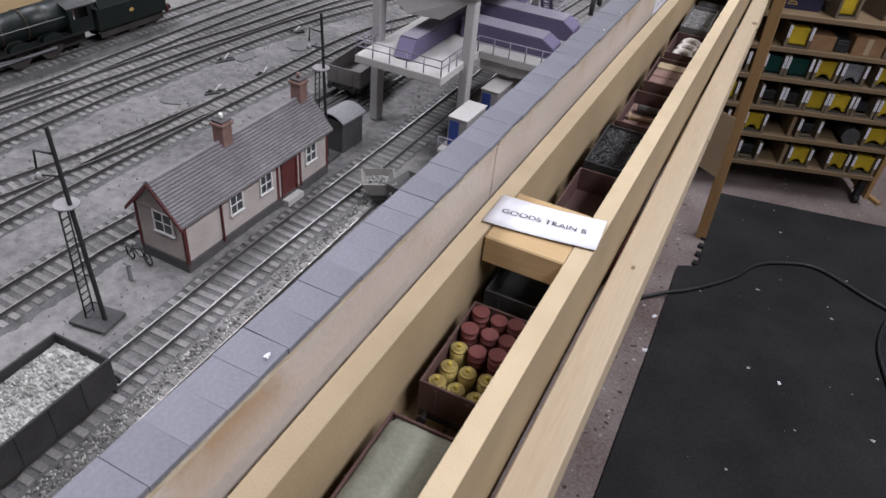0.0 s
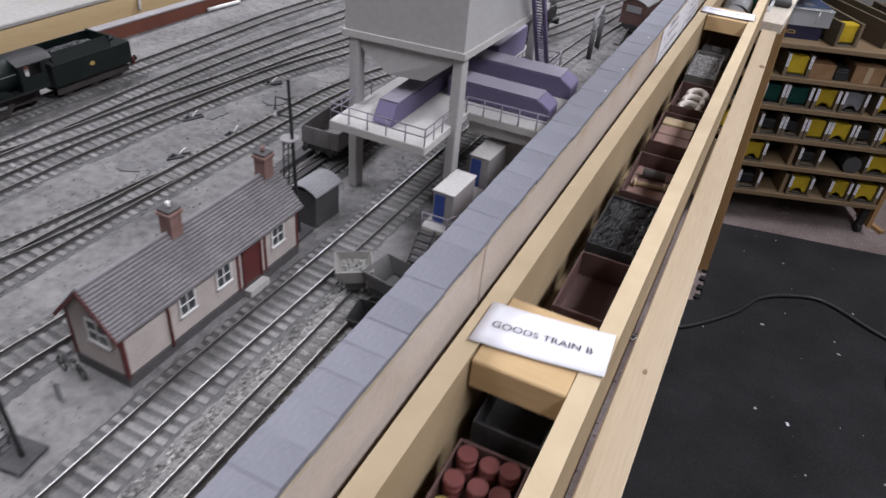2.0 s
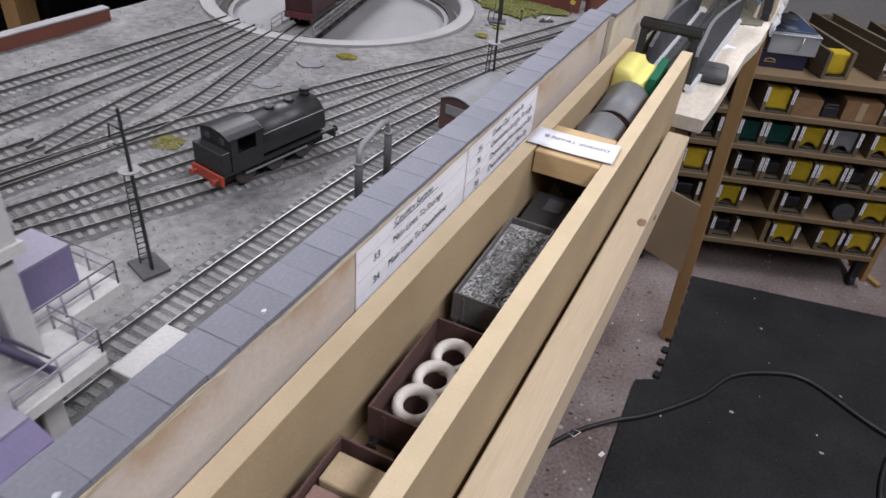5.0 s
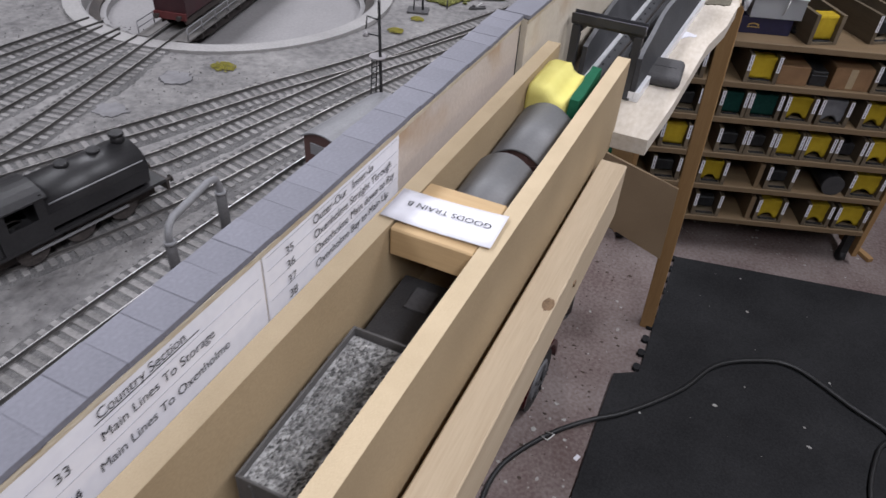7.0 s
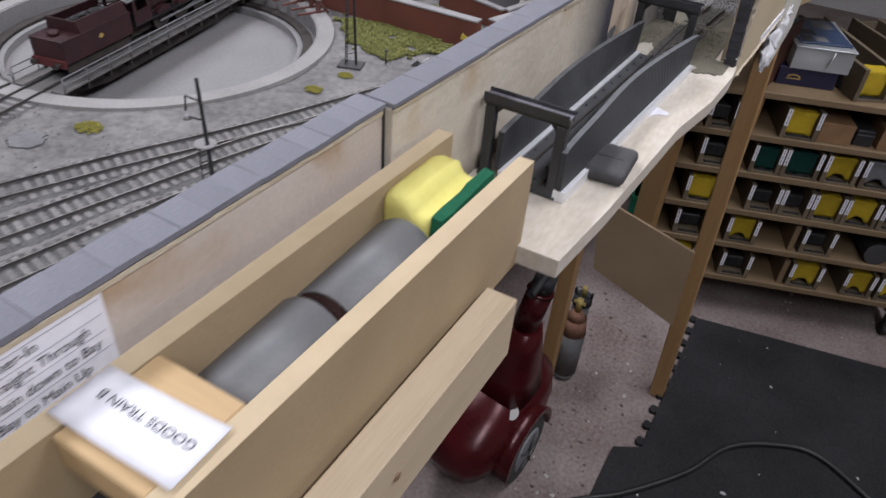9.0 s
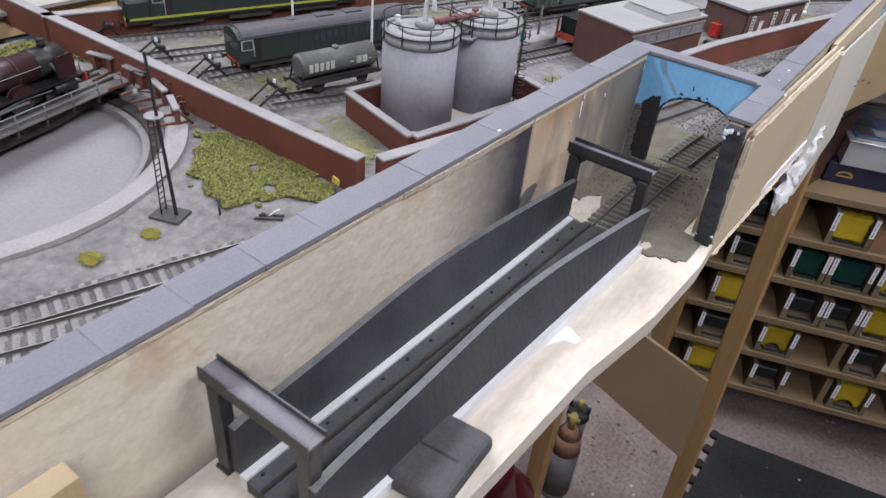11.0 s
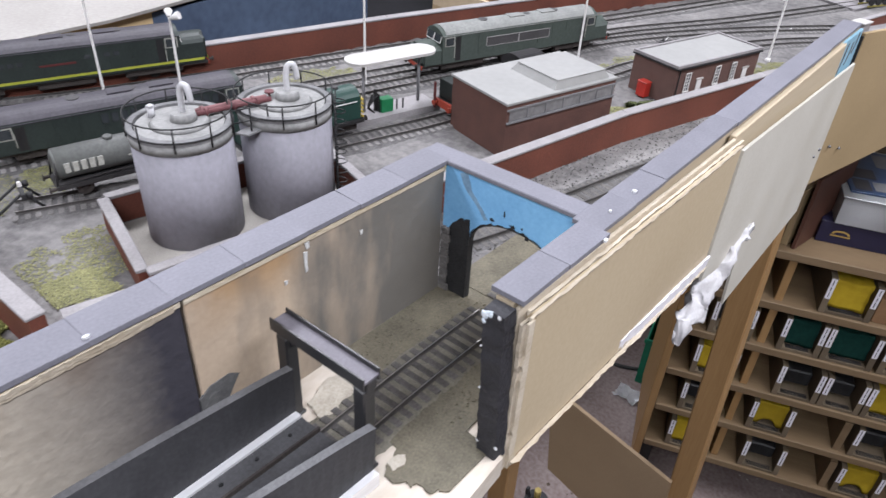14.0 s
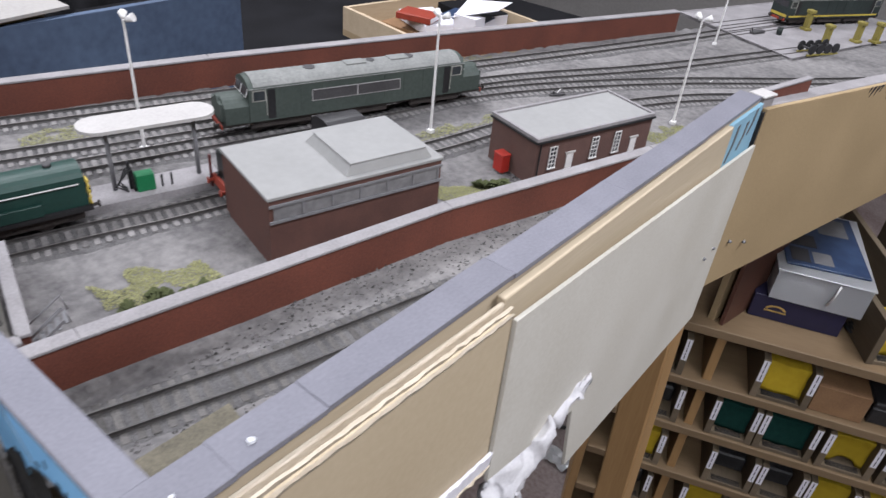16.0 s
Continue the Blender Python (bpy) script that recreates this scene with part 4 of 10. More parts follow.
def lumps(name, root, material, x0, x1, y0, y1, z, n, r0, r1, heap=0.0, seed=0, label="", oval=False):
    """A heap of angular lumps in one mesh."""
    rnd = random.Random(seed)
    bm = N()
    for _ in range(n):
        x, y = rnd.uniform(x0, x1), rnd.uniform(y0, y1)
        u, v = (2 * (x - x0) / (x1 - x0) - 1), (2 * (y - y0) / (y1 - y0) - 1)
        if oval and u * u + v * v > rnd.uniform(0.35, 1.0):
            continue
        zz = z + heap * max(0, 1 - u * u) * max(0, 1 - v * v)
        r = rnd.uniform(r0, r1)
        c = Vector((x, y, zz))
        vs = [bm.verts.new(c + Vector((rnd.uniform(0.6, 1) * r * a, rnd.uniform(0.6, 1) * r * b, rnd.uniform(0.5, 0.9) * r * d))) for a, b, d in ((1, 0.3, 0), (-0.5, 1, 0.1), (-0.6, -0.9, 0), (0.1, 0, 1), (0, 0.1, -1))]
        for q in ((0, 1, 3), (1, 2, 3), (2, 0, 3), (1, 0, 4), (2, 1, 4), (0, 2, 4)):
            bm.faces.new([vs[i] for i in q])
    return tagged(part(name, bm, material, root, label), kind="stuff") if root else bm


def wheels(root, ys, r, x=0.0082, material=None):
    for y in ys:
        for s in (-1, 1):
            add(root, "wheel", material or M_RUST, ("c", (s * x, y, r), (s * (x + 0.0022), y, r), r, r, 18), ("c", (s * (x + 0.0022), y, r), (s * (x + 0.003), y, r), r * 0.35, r * 0.3, 10))


def buffers(root, y, z, d, material=M_RUST):
    for s in (-1, 1):
        add(root, "buffer", material, ("c", (s * 0.0115, y, z), (s * 0.0115, y + d * 0.004, z), 0.0013, 0.0013, 8), ("c", (s * 0.0115, y + d * 0.004, z), (s * 0.0115, y + d * 0.005, z), 0.0026, 0.0026, 10))


def arc(w, z0, rise, n=8):
    """An arched outline w wide from z0 up by rise, as (x, z) from left to right."""
    return [(-w + 2 * w * k / n, z0 + rise * (1 - (2 * k / n - 1) ** 2)) for k in range(n + 1)]


# ---- turntable ----
M_PLANKWAY = mat("grey_plankway", (0.16, 0.15, 0.145), (0.09, 0.085, 0.082), 0.9, grain=900, stain=80, mix=1.0, bump=0.3)
def ring(bm, r0, r1, z0, z1, seg=72):
    rows = [[bm.verts.new((r * math.cos(k * math.tau / seg), r * math.sin(k * math.tau / seg), z)) for k in range(seg)] for r, z in ((r0, z0), (r0, z1), (r1, z1), (r1, z0))]
    for i in range(4):
        a, b = rows[i], rows[(i + 1) % 4]
        for k in range(seg):
            bm.faces.new((a[k], a[(k + 1) % seg], b[(k + 1) % seg], b[k]))


tt = thing("turntable", "engine turntable in a round pale concrete well", "turntable", (TT.x, TT.y, G))
bm = N()
ring(bm, 0.1605, TT_R, -0.006, 0.0022)
part("rim", bm, mat("rim_concrete", (0.31, 0.30, 0.295), (0.20, 0.192, 0.19), 0.85, grain=400, stain=20, mix=1.0, bump=0.2), tt, "grey concrete rim")
bm = N()
ring(bm, 0.1585, 0.1605, -0.024, 0.0016)
M_WELL = mat("smooth_well_concrete", (0.245, 0.236, 0.238), (0.175, 0.168, 0.171), 0.85, grain=300, stain=14, mix=1.0, bump=0.15)
part("well_wall", bm, M_WELL, tt)
bm = N()
ring(bm, 0.138, 0.1585, -0.024, -0.0165)
part("ledge", bm, M_WELL, tt)
bm = N()
ring(bm, 0.1440, 0.1545, -0.0165, -0.0135)
part("ring_rail", bm, M_RUST, tt)
add(tt, "well_floor", M_WELL, ("c", (0, 0, -0.026), (0, 0, -0.0235), 0.1595, 0.1595, 64))
bridge = thing("turntable_bridge", "dark steel turntable bridge with plank walkways and handrails", "bridge", (TT.x, TT.y, G), 12.3)
for s in (-1, 1):
    bm = N()
    prism(bm, [(-0.156, 0.0005), (0.156, 0.0005), (0.156, -0.006), (0.09, -0.016), (-0.09, -0.016), (-0.156, -0.006)], "x", s * 0.0125 - 0.001, s * 0.0125 + 0.001)
    part("girder", bm, M_RUST, bridge)
    add(bridge, "walkway", M_PLANKWAY, ("b", min(s * 0.014, s * 0.026), max(s * 0.014, s * 0.026), -0.156, 0.156, 0.001, 0.0024))
    add(bridge, "handrail", M_STEEL, ("t", [(s * 0.0255, -0.153, 0.014), (s * 0.0255, 0.153, 0.014)], 0.0006), ("t", [(s * 0.0255, -0.153, 0.008), (s * 0.0255, 0.153, 0.008)], 0.0005))
    for k in range(12):
        y = -0.153 + k * 0.306 / 11
        add(bridge, "rail_post", M_STEEL, ("t", [(s * 0.0255, y, 0.0024), (s * 0.0255, y, 0.0142)], 0.0006))
        add(bridge, "bracket", M_RUST, ("b", min(s * 0.0136, s * 0.025), max(s * 0.0136, s * 0.025), y - 0.0008, y + 0.0008, -0.006, 0.001))
    add(bridge, "rail", M_RAIL, ("b", s * 0.00875 - 0.0006, s * 0.00875 + 0.0006, -0.1590, 0.1590, 0.0016, 0.0041))
add(bridge, "deck", M_SLEEPER, ("b", -0.0138, 0.0138, -0.1590, 0.1590, 0.0006, 0.0017))


# ---- steam engines ----
def tender_engine(at, rz, body, label, group=""):
    r = thing("steam_engine", label, "model locomotive", at, rz, group)
    side = lambda s, a, b: (min(s * a, s * b), max(s * a, s * b))
    t = add(r, "tender_body", body, ("b", -0.0165, 0.0165, -0.134, -0.049, 0.0125, 0.0330, 0.0006))
    for s in (-1, 1):
        bm = N()
        prism(bm, [(-0.0165 * s, 0.0331), (-0.0150 * s, 0.0331), (-0.0118 * s, 0.0425), (-0.0132 * s, 0.0425)], "y", -0.112, -0.052)
        part("coal_rail", bm, body, r)
        add(r, "tender_frame", M_RUST, ("b", *side(s, 0.0115, 0.0128), -0.131, -0.052, 0.004, 0.0122))
        add(r, "crest", M_GOLD, ("p", [(-0.0925, 0.0232), (-0.0895, 0.0218), (-0.0865, 0.0232), (-0.0872, 0.0248), (-0.0895, 0.0262), (-0.0918, 0.0248)], "x", *side(s, 0.01652, 0.01662)))
    add(r, "bulkhead", body, ("b", -0.0145, 0.0145, -0.114, -0.112, 0.0331, 0.0430))
    add(r, "water_dome", body, ("c", (0, -0.124, 0.033), (0, -0.124, 0.0365), 0.005, 0.0042, 14))
    lumps("coal", r, M_COAL, -0.0115, 0.0115, -0.110, -0.054, 0.0345, 260, 0.0012, 0.0026, 0.004, 3, "heap of black coal")
    wheels(r, (-0.120, -0.092, -0.064), 0.0080)
    add(r, "buffer_beam", M_MAROON, ("b", -0.0165, 0.0165, -0.1365, -0.1342, 0.0100, 0.0165))
    buffers(r, -0.1365, 0.0135, -1)
    # engine
    add(r, "running_plate", M_LOCOBLACK, ("b", -0.0165, 0.0165, -0.044, 0.1240, 0.0165, 0.0182))
    add(r, "main_frame", M_RUST, ("b", -0.0062, 0.0062, -0.040, 0.120, 0.004, 0.0164))
    for s in (-1, 1):
        add(r, "cab_side", body, ("b", *side(s, 0.0155, 0.0165), -0.044, -0.020, 0.0183, 0.0300), ("b", *side(s, 0.0155, 0.0165), -0.044, -0.040, 0.030, 0.0405), ("b", *side(s, 0.0155, 0.0165), -0.0245, -0.020, 0.030, 0.0405))
        for y in (0.0, 0.032, 0.063):
            add(r, "splasher", body, ("p", [(y + 0.0105 * math.cos(a), 0.0183 + 0.0062 * math.sin(a)) for a in [k * math.pi / 12 for k in range(13)]], "x", *side(s, 0.0105, 0.0160)))
        add(r, "handrail", M_STEEL, ("t", [(s * 0.0140, -0.018, 0.0345), (s * 0.0134, 0.086, 0.0345)], 0.0004, 5))
        add(r, "steam_pipe", M_LOCOBLACK, ("t", [(s * 0.0110, 0.096, 0.034), (s * 0.0140, 0.099, 0.026), (s * 0.0145, 0.100, 0.0180)], 0.0018, 8))
        add(r, "valve_gear", M_STEEL, ("t", [(s * 0.0128, 0.030, 0.0100), (s * 0.0130, 0.062, 0.0130), (s * 0.0132, 0.095, 0.0115)], 0.0006, 5))
        add(r, "cylinder", M_LOCOBLACK, ("c", (s * 0.0135, 0.092, 0.0115), (s * 0.0135, 0.114, 0.0115), 0.0042, 0.0042, 14))
        add(r, "coupling_rod", M_STEEL, ("b", *side(s, 0.0118, 0.0126), -0.004, 0.068, 0.0085, 0.0105))
        add(r, "smoke_deflector", body, ("b", *side(s, 0.0148, 0.0155), 0.098, 0.117, 0.0190, 0.0385))
    bm = N()
    prism(bm, [*arc(0.0168, 0.0405, 0.0055), *arc(0.0168, 0.0395, 0.0055)[::-1]], "y", -0.052, -0.018)
    part("cab_roof", bm, M_LOCOBLACK, r)
    add(r, "cab_front", body, ("b", -0.0155, 0.0155, -0.0205, -0.0192, 0.0183, 0.0412))
    add(r, "boiler", body, ("c", (0, 0.018, 0.0325), (0, 0.086, 0.0325), 0.0132, 0.0120, 26))
    add(r, "firebox", body, ("c", (0, -0.0192, 0.0320), (0, 0.018, 0.0325), 0.0145, 0.0134, 26))
    for y in (0.0, 0.018, 0.042, 0.066):
        add(r, "boiler_band", M_BAND, ("c", (0, y, 0.0325), (0, y + 0.0005, 0.0325), 0.01385 if y < 0.02 else 0.0130, 0.01385 if y < 0.02 else 0.0129, 26))
    add(r, "smokebox", M_LOCOBLACK, ("c", (0, 0.086, 0.0325), (0, 0.1130, 0.0325), 0.0123, 0.0123, 26), ("c", (0, 0.113, 0.0325), (0, 0.1155, 0.0325), 0.0105, 0.006, 22))
    add(r, "chimney", M_LOCOBLACK, ("c", (0, 0.101, 0.0440), (0, 0.101, 0.0500), 0.0036, 0.0030, 14), ("c", (0, 0.101, 0.0500), (0, 0.101, 0.0512), 0.0040, 0.0037, 14))
    add(r, "dome", body, ("c", (0, 0.052, 0.0440), (0, 0.052, 0.0482), 0.0046, 0.0036, 16), ("c", (0, 0.052, 0.0482), (0, 0.052, 0.0496), 0.0036, 0.0012, 16))
    wheels(r, (0.0, 0.032, 0.063), 0.0125)
    wheels(r, (0.092, 0.114), 0.0062)
    add(r, "buffer_beam", M_RED, ("b", -0.0165, 0.0165, 0.1240, 0.1262, 0.0100, 0.0170))
    buffers(r, 0.1262, 0.0135, 1)
    return r


tender_engine((TT.x + 0.0005, TT.y - 0.001, RT), 12.3, M_LOCOMAROON, "maroon express steam engine with its tender on the turntable")
tender_engine((-0.6030, 0.4325, RT), 178.8, M_LOCOGREEN, "dark green express steam engine and tender in the goods yard")


def saddle_tank(at, rz):
    r = thing("tank_engine", "grimy black saddle tank engine with a red buffer beam", "model locomotive", at, rz)
    side = lambda s, a, b: (min(s * a, s * b), max(s * a, s * b))
    add(r, "running_plate", M_LOCOBLACK, ("b", -0.0165, 0.0165, -0.054, 0.056, 0.0155, 0.0175))
    add(r, "main_frame", M_RUST, ("b", -0.0062, 0.0062, -0.052, 0.053, 0.004, 0.0155))
    bm = N()
    prism(bm, [(-0.0165, 0.0215), *[(0.0165 * math.cos(a), 0.0305 + 0.0155 * math.sin(a)) for a in [math.pi - k * math.pi / 14 for k in range(15)]], (0.0165, 0.0215), (0.0120, 0.0190), (-0.0120, 0.0190)], "y", -0.018, 0.046)
    for f in bm.faces:
        f.smooth = len(f.verts) == 4 and max(v.co.z for v in f.verts) > 0.032
    part("saddle_tank", bm, M_LOCOBLACK, r)
    add(r, "smokebox", M_LOCOBLACK, ("c", (0, 0.040, 0.0285), (0, 0.0490, 0.0285), 0.0125, 0.0125, 22), ("c", (0, 0.049, 0.0285), (0, 0.0510, 0.0285), 0.0100, 0.006, 20))
    add(r, "boiler", M_LOCOBLACK, ("c", (0, -0.02, 0.0260), (0, 0.046, 0.0260), 0.0110, 0.0110, 20))
    add(r, "chimney", M_LOCOBLACK, ("c", (0, 0.0405, 0.045), (0, 0.0405, 0.0500), 0.0044, 0.0036, 14), ("c", (0, 0.0405, 0.0500), (0, 0.0405, 0.0518), 0.0046, 0.0042, 14))
    add(r, "dome", M_LOCOBLACK, ("c", (0, 0.004, 0.0452), (0, 0.004, 0.0482), 0.0044, 0.0036, 14))
    add(r, "tank_filler", M_LOCOBLACK, ("c", (0, 0.024, 0.0455), (0, 0.024, 0.0475), 0.0040, 0.0038, 14))
    for s in (-1, 1):
        add(r, "cab_side", M_LOCOBLACK, ("b", *side(s, 0.0155, 0.0165), -0.046, -0.018, 0.0176, 0.0300), ("b", *side(s, 0.0155, 0.0165), -0.046, -0.040, 0.030, 0.0425), ("b", *side(s, 0.0155, 0.0165), -0.0235, -0.018, 0.030, 0.0425))
        add(r, "handrail", M_STEEL, ("t", [(s * 0.0160, -0.016, 0.0365), (s * 0.0160, 0.044, 0.0365)], 0.0005))
        add(r, "coupling_rod", M_STEEL, ("b", *side(s, 0.0118, 0.0126), -0.032, 0.030, 0.0085, 0.0102))
    bm = N()
    prism(bm, [*arc(0.0172, 0.0425, 0.0048), *arc(0.0172, 0.0415, 0.0048)[::-1]], "y", -0.048, -0.016)
    part("cab_roof", bm, M_LOCOBLACK, r)
    add(r, "cab_front", M_LOCOBLACK, ("b", -0.0155, 0.0155, -0.0192, -0.0180, 0.0176, 0.0440))
    add(r, "cab_back", M_LOCOBLACK, ("p", [(-0.0155, 0.0176), (0.0155, 0.0176), *arc(0.0155, 0.0418, 0.0046)[::-1]], "y", -0.0462, -0.0450))
    for x in (-0.0080, 0.0080):
        add(r, "rear_window", M_GLASSD, ("c", (x, -0.0466, 0.0385), (x, -0.0461, 0.0385), 0.0030, 0.0030, 16))
    add(r, "bunker", M_LOCOBLACK, ("b", -0.0160, 0.0160, -0.0545, -0.0464, 0.0176, 0.0335, 0.0005))
    wheels(r, (-0.030, -0.001, 0.028), 0.0098)
    add(r, "buffer_beam", M_RED, ("b", -0.0165, 0.0165, -0.0565, -0.0545, 0.0090, 0.0165))
    add(r, "buffer_beam", M_RUST, ("b", -0.0165, 0.0165, 0.0562, 0.0580, 0.0090, 0.0165))
    buffers(r, -0.0565, 0.0130, -1, M_RED)
    buffers(r, 0.0580, 0.0130, 1)
    return r


saddle_tank((-0.3120, 0.930, RT), -10.5)


# ---- wagons ----
def open_wagon(at, rz, material, label, L=0.064, W=0.0320, H=0.0150, floor_mat=None, group=""):
    r = thing("open_wagon", label, "goods wagon", at, rz, group)
    z0, t = 0.0135, 0.0012
    add(r, "floor", floor_mat or material, ("b", -W / 2, W / 2, -L / 2, L / 2, z0 - 0.0016, z0))
    for s in (-1, 1):
        x0, x1 = sorted((s * W / 2, s * (W / 2 - t)))
        add(r, "side", material, ("b", x0, x1, -L / 2, L / 2, z0, z0 + H, 0.0002))
        e0, e1 = sorted((s * L / 2, s * (L / 2 - t)))
        add(r, "end", material, ("b", -W / 2 + t, W / 2 - t, e0, e1, z0, z0 + H, 0.0002))
        for k in range(1, 4):
            o0, o1 = sorted((s * W / 2, s * (W / 2 + 0.0004)))
            add(r, "strap", material, ("b", o0, o1, -L / 2 + k * L / 4 - 0.0006, -L / 2 + k * L / 4 + 0.0006, z0 - 0.001, z0 + H))
        y0, y1 = sorted((s * L / 2, s * (L / 2 + 0.0004)))
        for x in (-0.008, 0.008):
            add(r, "stanchion", material, ("b", x - 0.0008, x + 0.0008, y0, y1, z0 - 0.001, z0 + H * 0.85))
        add(r, "sole_bar", M_WAGBLACK, ("b", s * 0.0105 - 0.0008, s * 0.0105 + 0.0008, -L / 2, L / 2, z0 - 0.0055, z0 - 0.0017))
        add(r, "headstock", M_WAGBLACK, ("b", -W / 2 + 0.001, W / 2 - 0.001, min(e0, e1), max(e0, e1), z0 - 0.0060, z0 - 0.0017))
        buffers(r, s * L / 2, z0 - 0.0035, s, M_WAGBLACK)
        add(r, "coupling", M_RUST, ("t", [(0, s * L / 2, z0 - 0.0045), (0, s * (L / 2 + 0.006), z0 - 0.0055), (0, s * (L / 2 + 0.0068), z0 - 0.003)], 0.0007))
    wheels(r, (-L * 0.29, L * 0.29), 0.0062, 0.0075)
    return r


w = open_wagon((-0.2555, 0.1380, RT), 1.0, M_WAGBLACK, "weathered black plank wagon heaped with pale ash", L=0.066, W=0.0345, H=0.0175)
M_ASH = mat("pale_ash", (0.56, 0.55, 0.53), (0.22, 0.215, 0.205), 0.95, grain=900, stain=90, mix=1.0, bump=0.8)
add(w, "ash_bed", M_ASH, ("b", -0.0158, 0.0158, -0.0315, 0.0315, 0.0136, 0.0255))
lumps("ash_load", w, M_ASH, -0.0155, 0.0155, -0.031, 0.031, 0.0255, 700, 0.0006, 0.0022, 0.0035, 5, "rough pale ash")
w = open_wagon((-0.3420, 0.5560, RT - 0.0010), 3.5, mat("brown_grey_wagon", (0.19, 0.18, 0.175), (0.10, 0.093, 0.09), 0.8, grain=700, stain=60, mix=1.0, bump=0.25), "dark mineral wagon under the coaling stage", L=0.066, W=0.0340, H=0.0135)


# covered van near the wall
van = thing("goods_van", "brown box van with a grey arched roof", "goods wagon", (-0.1990, 1.0750, RT), -8.0)
add(van, "body", M_BAUX, ("b", -0.0165, 0.0165, -0.036, 0.036, 0.0120, 0.0395, 0.0004))
bm = N()
prism(bm, [*arc(0.0178, 0.0390, 0.0062), *arc(0.0178, 0.0380, 0.0062)[::-1]], "y", -0.0375, 0.0375)
part("roof", bm, M_STEEL, van, "grey arched roof")
bm = N()
prism(bm, [(-0.0164, 0.0380), *arc(0.0164, 0.0384, 0.0056)], "y", -0.0362, 0.0362)
part("end_panel", bm, M_BAUX, van)
add(van, "lamp_iron", M_STEEL, ("b", -0.010, 0.010, -0.0372, -0.0362, 0.028, 0.036))
add(van, "sole_bar", M_WAGBLACK, ("b", -0.0125, 0.0125, -0.036, 0.036, 0.0070, 0.0120))
wheels(van, (-0.020, 0.020), 0.0062, 0.0075)


def tipper(at, rz, full, size, colour=None, label="small grey side-tipping skip wagon"):
    colour = colour or M_WAGGREY
    r = thing("tipper_wagon", label, "tipper wagon", at, rz, "tipper wagons")
    r.matrix_basis = pose(*at, 0, 0, rz) @ Matrix.Scale(size, 4)
    bm = N()
    a, b, h = 0.0165, 0.0070, 0.0150
    for sx, sy in ((1, 0), (-1, 0), (0, 1), (0, -1)):
        o = [(-a, -a * 0.95), (a, -a * 0.95), (a, a * 0.95), (-a, a * 0.95)]
        i = [(-b, -a * 0.8), (b, -a * 0.8), (b, a * 0.8), (-b, a * 0.8)]
        k = {(1, 0): 1, (-1, 0): 3, (0, 1): 2, (0, -1): 0}[sx, sy]
        p, q = k, (k + 1) % 4
        vs = [(*o[p], 0.026), (*o[q], 0.026), (*i[q], 0.026 - h), (*i[p], 0.026 - h)]
        c = Vector((0, 0, 0.02))
        outer = [bm.verts.new(v) for v in vs]
        inner = [bm.verts.new((v[0] * 0.93, v[1] * 0.93, v[2] + 0.0004)) for v in vs]
        for j in range(4):
            bm.faces.new((outer[j], outer[(j + 1) % 4], inner[(j + 1) % 4], inner[j]))
        bm.faces.new(outer[::-1])
        bm.faces.new(inner)
    bx(bm, -b, b, -a * 0.8, a * 0.8, 0.0105, 0.0115)
    part("skip", bm, colour, r)
    add(r, "chassis", M_WAGBLACK, ("b", -0.006, 0.006, -0.015, 0.015, 0.0060, 0.0085), ("b", -0.008, 0.008, -0.014, -0.012, 0.0085, 0.013), ("b", -0.008, 0.008, 0.012, 0.014, 0.0085, 0.013))
    wheels(r, (-0.009, 0.009), 0.0048, 0.0052, M_STEEL)
    if full:
        lumps("spoil", r, M_ASH, -0.012, 0.012, -0.013, 0.013, 0.0190, 320, 0.0005, 0.0014, 0.003, 8, "pale spoil")
    return r


M_SKIP = mat("pale_dusty_skip", (0.25, 0.24, 0.225), (0.15, 0.143, 0.135), 0.85, grain=700, stain=60, mix=1.0, bump=0.25)
tipper((-0.2310, 0.3985, RT - 0.0030), 34, True, 0.72, M_SKIP)
tipper((-0.2055, 0.4010, RT - 0.0030), -10, False, 0.80, M_WAGGREY, "small black side-tipping skip wagon with a pale rim")
tipper((-0.1985, 0.3630, RT - 0.0030), 8, False, 0.66, M_WAGBLACK)


# ---- platelayers' hut ----
def sash(root, x, y, z, w, h, face, cols=2, rows=2):
    """A small window whose outside faces 'e' (+x) or 's' (-y)."""
    f = lambda u0, u1, d0, d1, z0, z1: ("b", x + min(d0, d1), x + max(d0, d1), y + u0, y + u1, z0, z1) if face == "e" else ("b", x + u0, x + u1, y - max(d0, d1), y - min(d0, d1), z0, z1)
    win = add(root, "window", M_GLASSD, f(-w / 2, w / 2, -0.0002, 0.0002, z, z + h))
    add(win, "frame", M_WHITEP, f(-w / 2 - 0.0008, -w / 2, 0.0, 0.0008, z - 0.0008, z + h + 0.0008), f(w / 2, w / 2 + 0.0008, 0.0, 0.0008, z - 0.0008, z + h + 0.0008), f(-w / 2, w / 2, 0.0, 0.0008, z + h, z + h + 0.0008), f(-w / 2 - 0.0012, w / 2 + 0.0012, 0.0, 0.0014, z - 0.0010, z), label="white window frame")
    for k in range(1, cols):
        u = -w / 2 + k * w / cols
        add(win, "glazing_bar", M_WHITEP, f(u - 0.0003, u + 0.0003, 0.0002, 0.0006, z, z + h))
    for k in range(1, rows):
        v = z + k * h / rows
        add(win, "glazing_bar", M_WHITEP, f(-w / 2, w / 2, 0.0002, 0.00055, v - 0.0003, v + 0.0003))
    return win


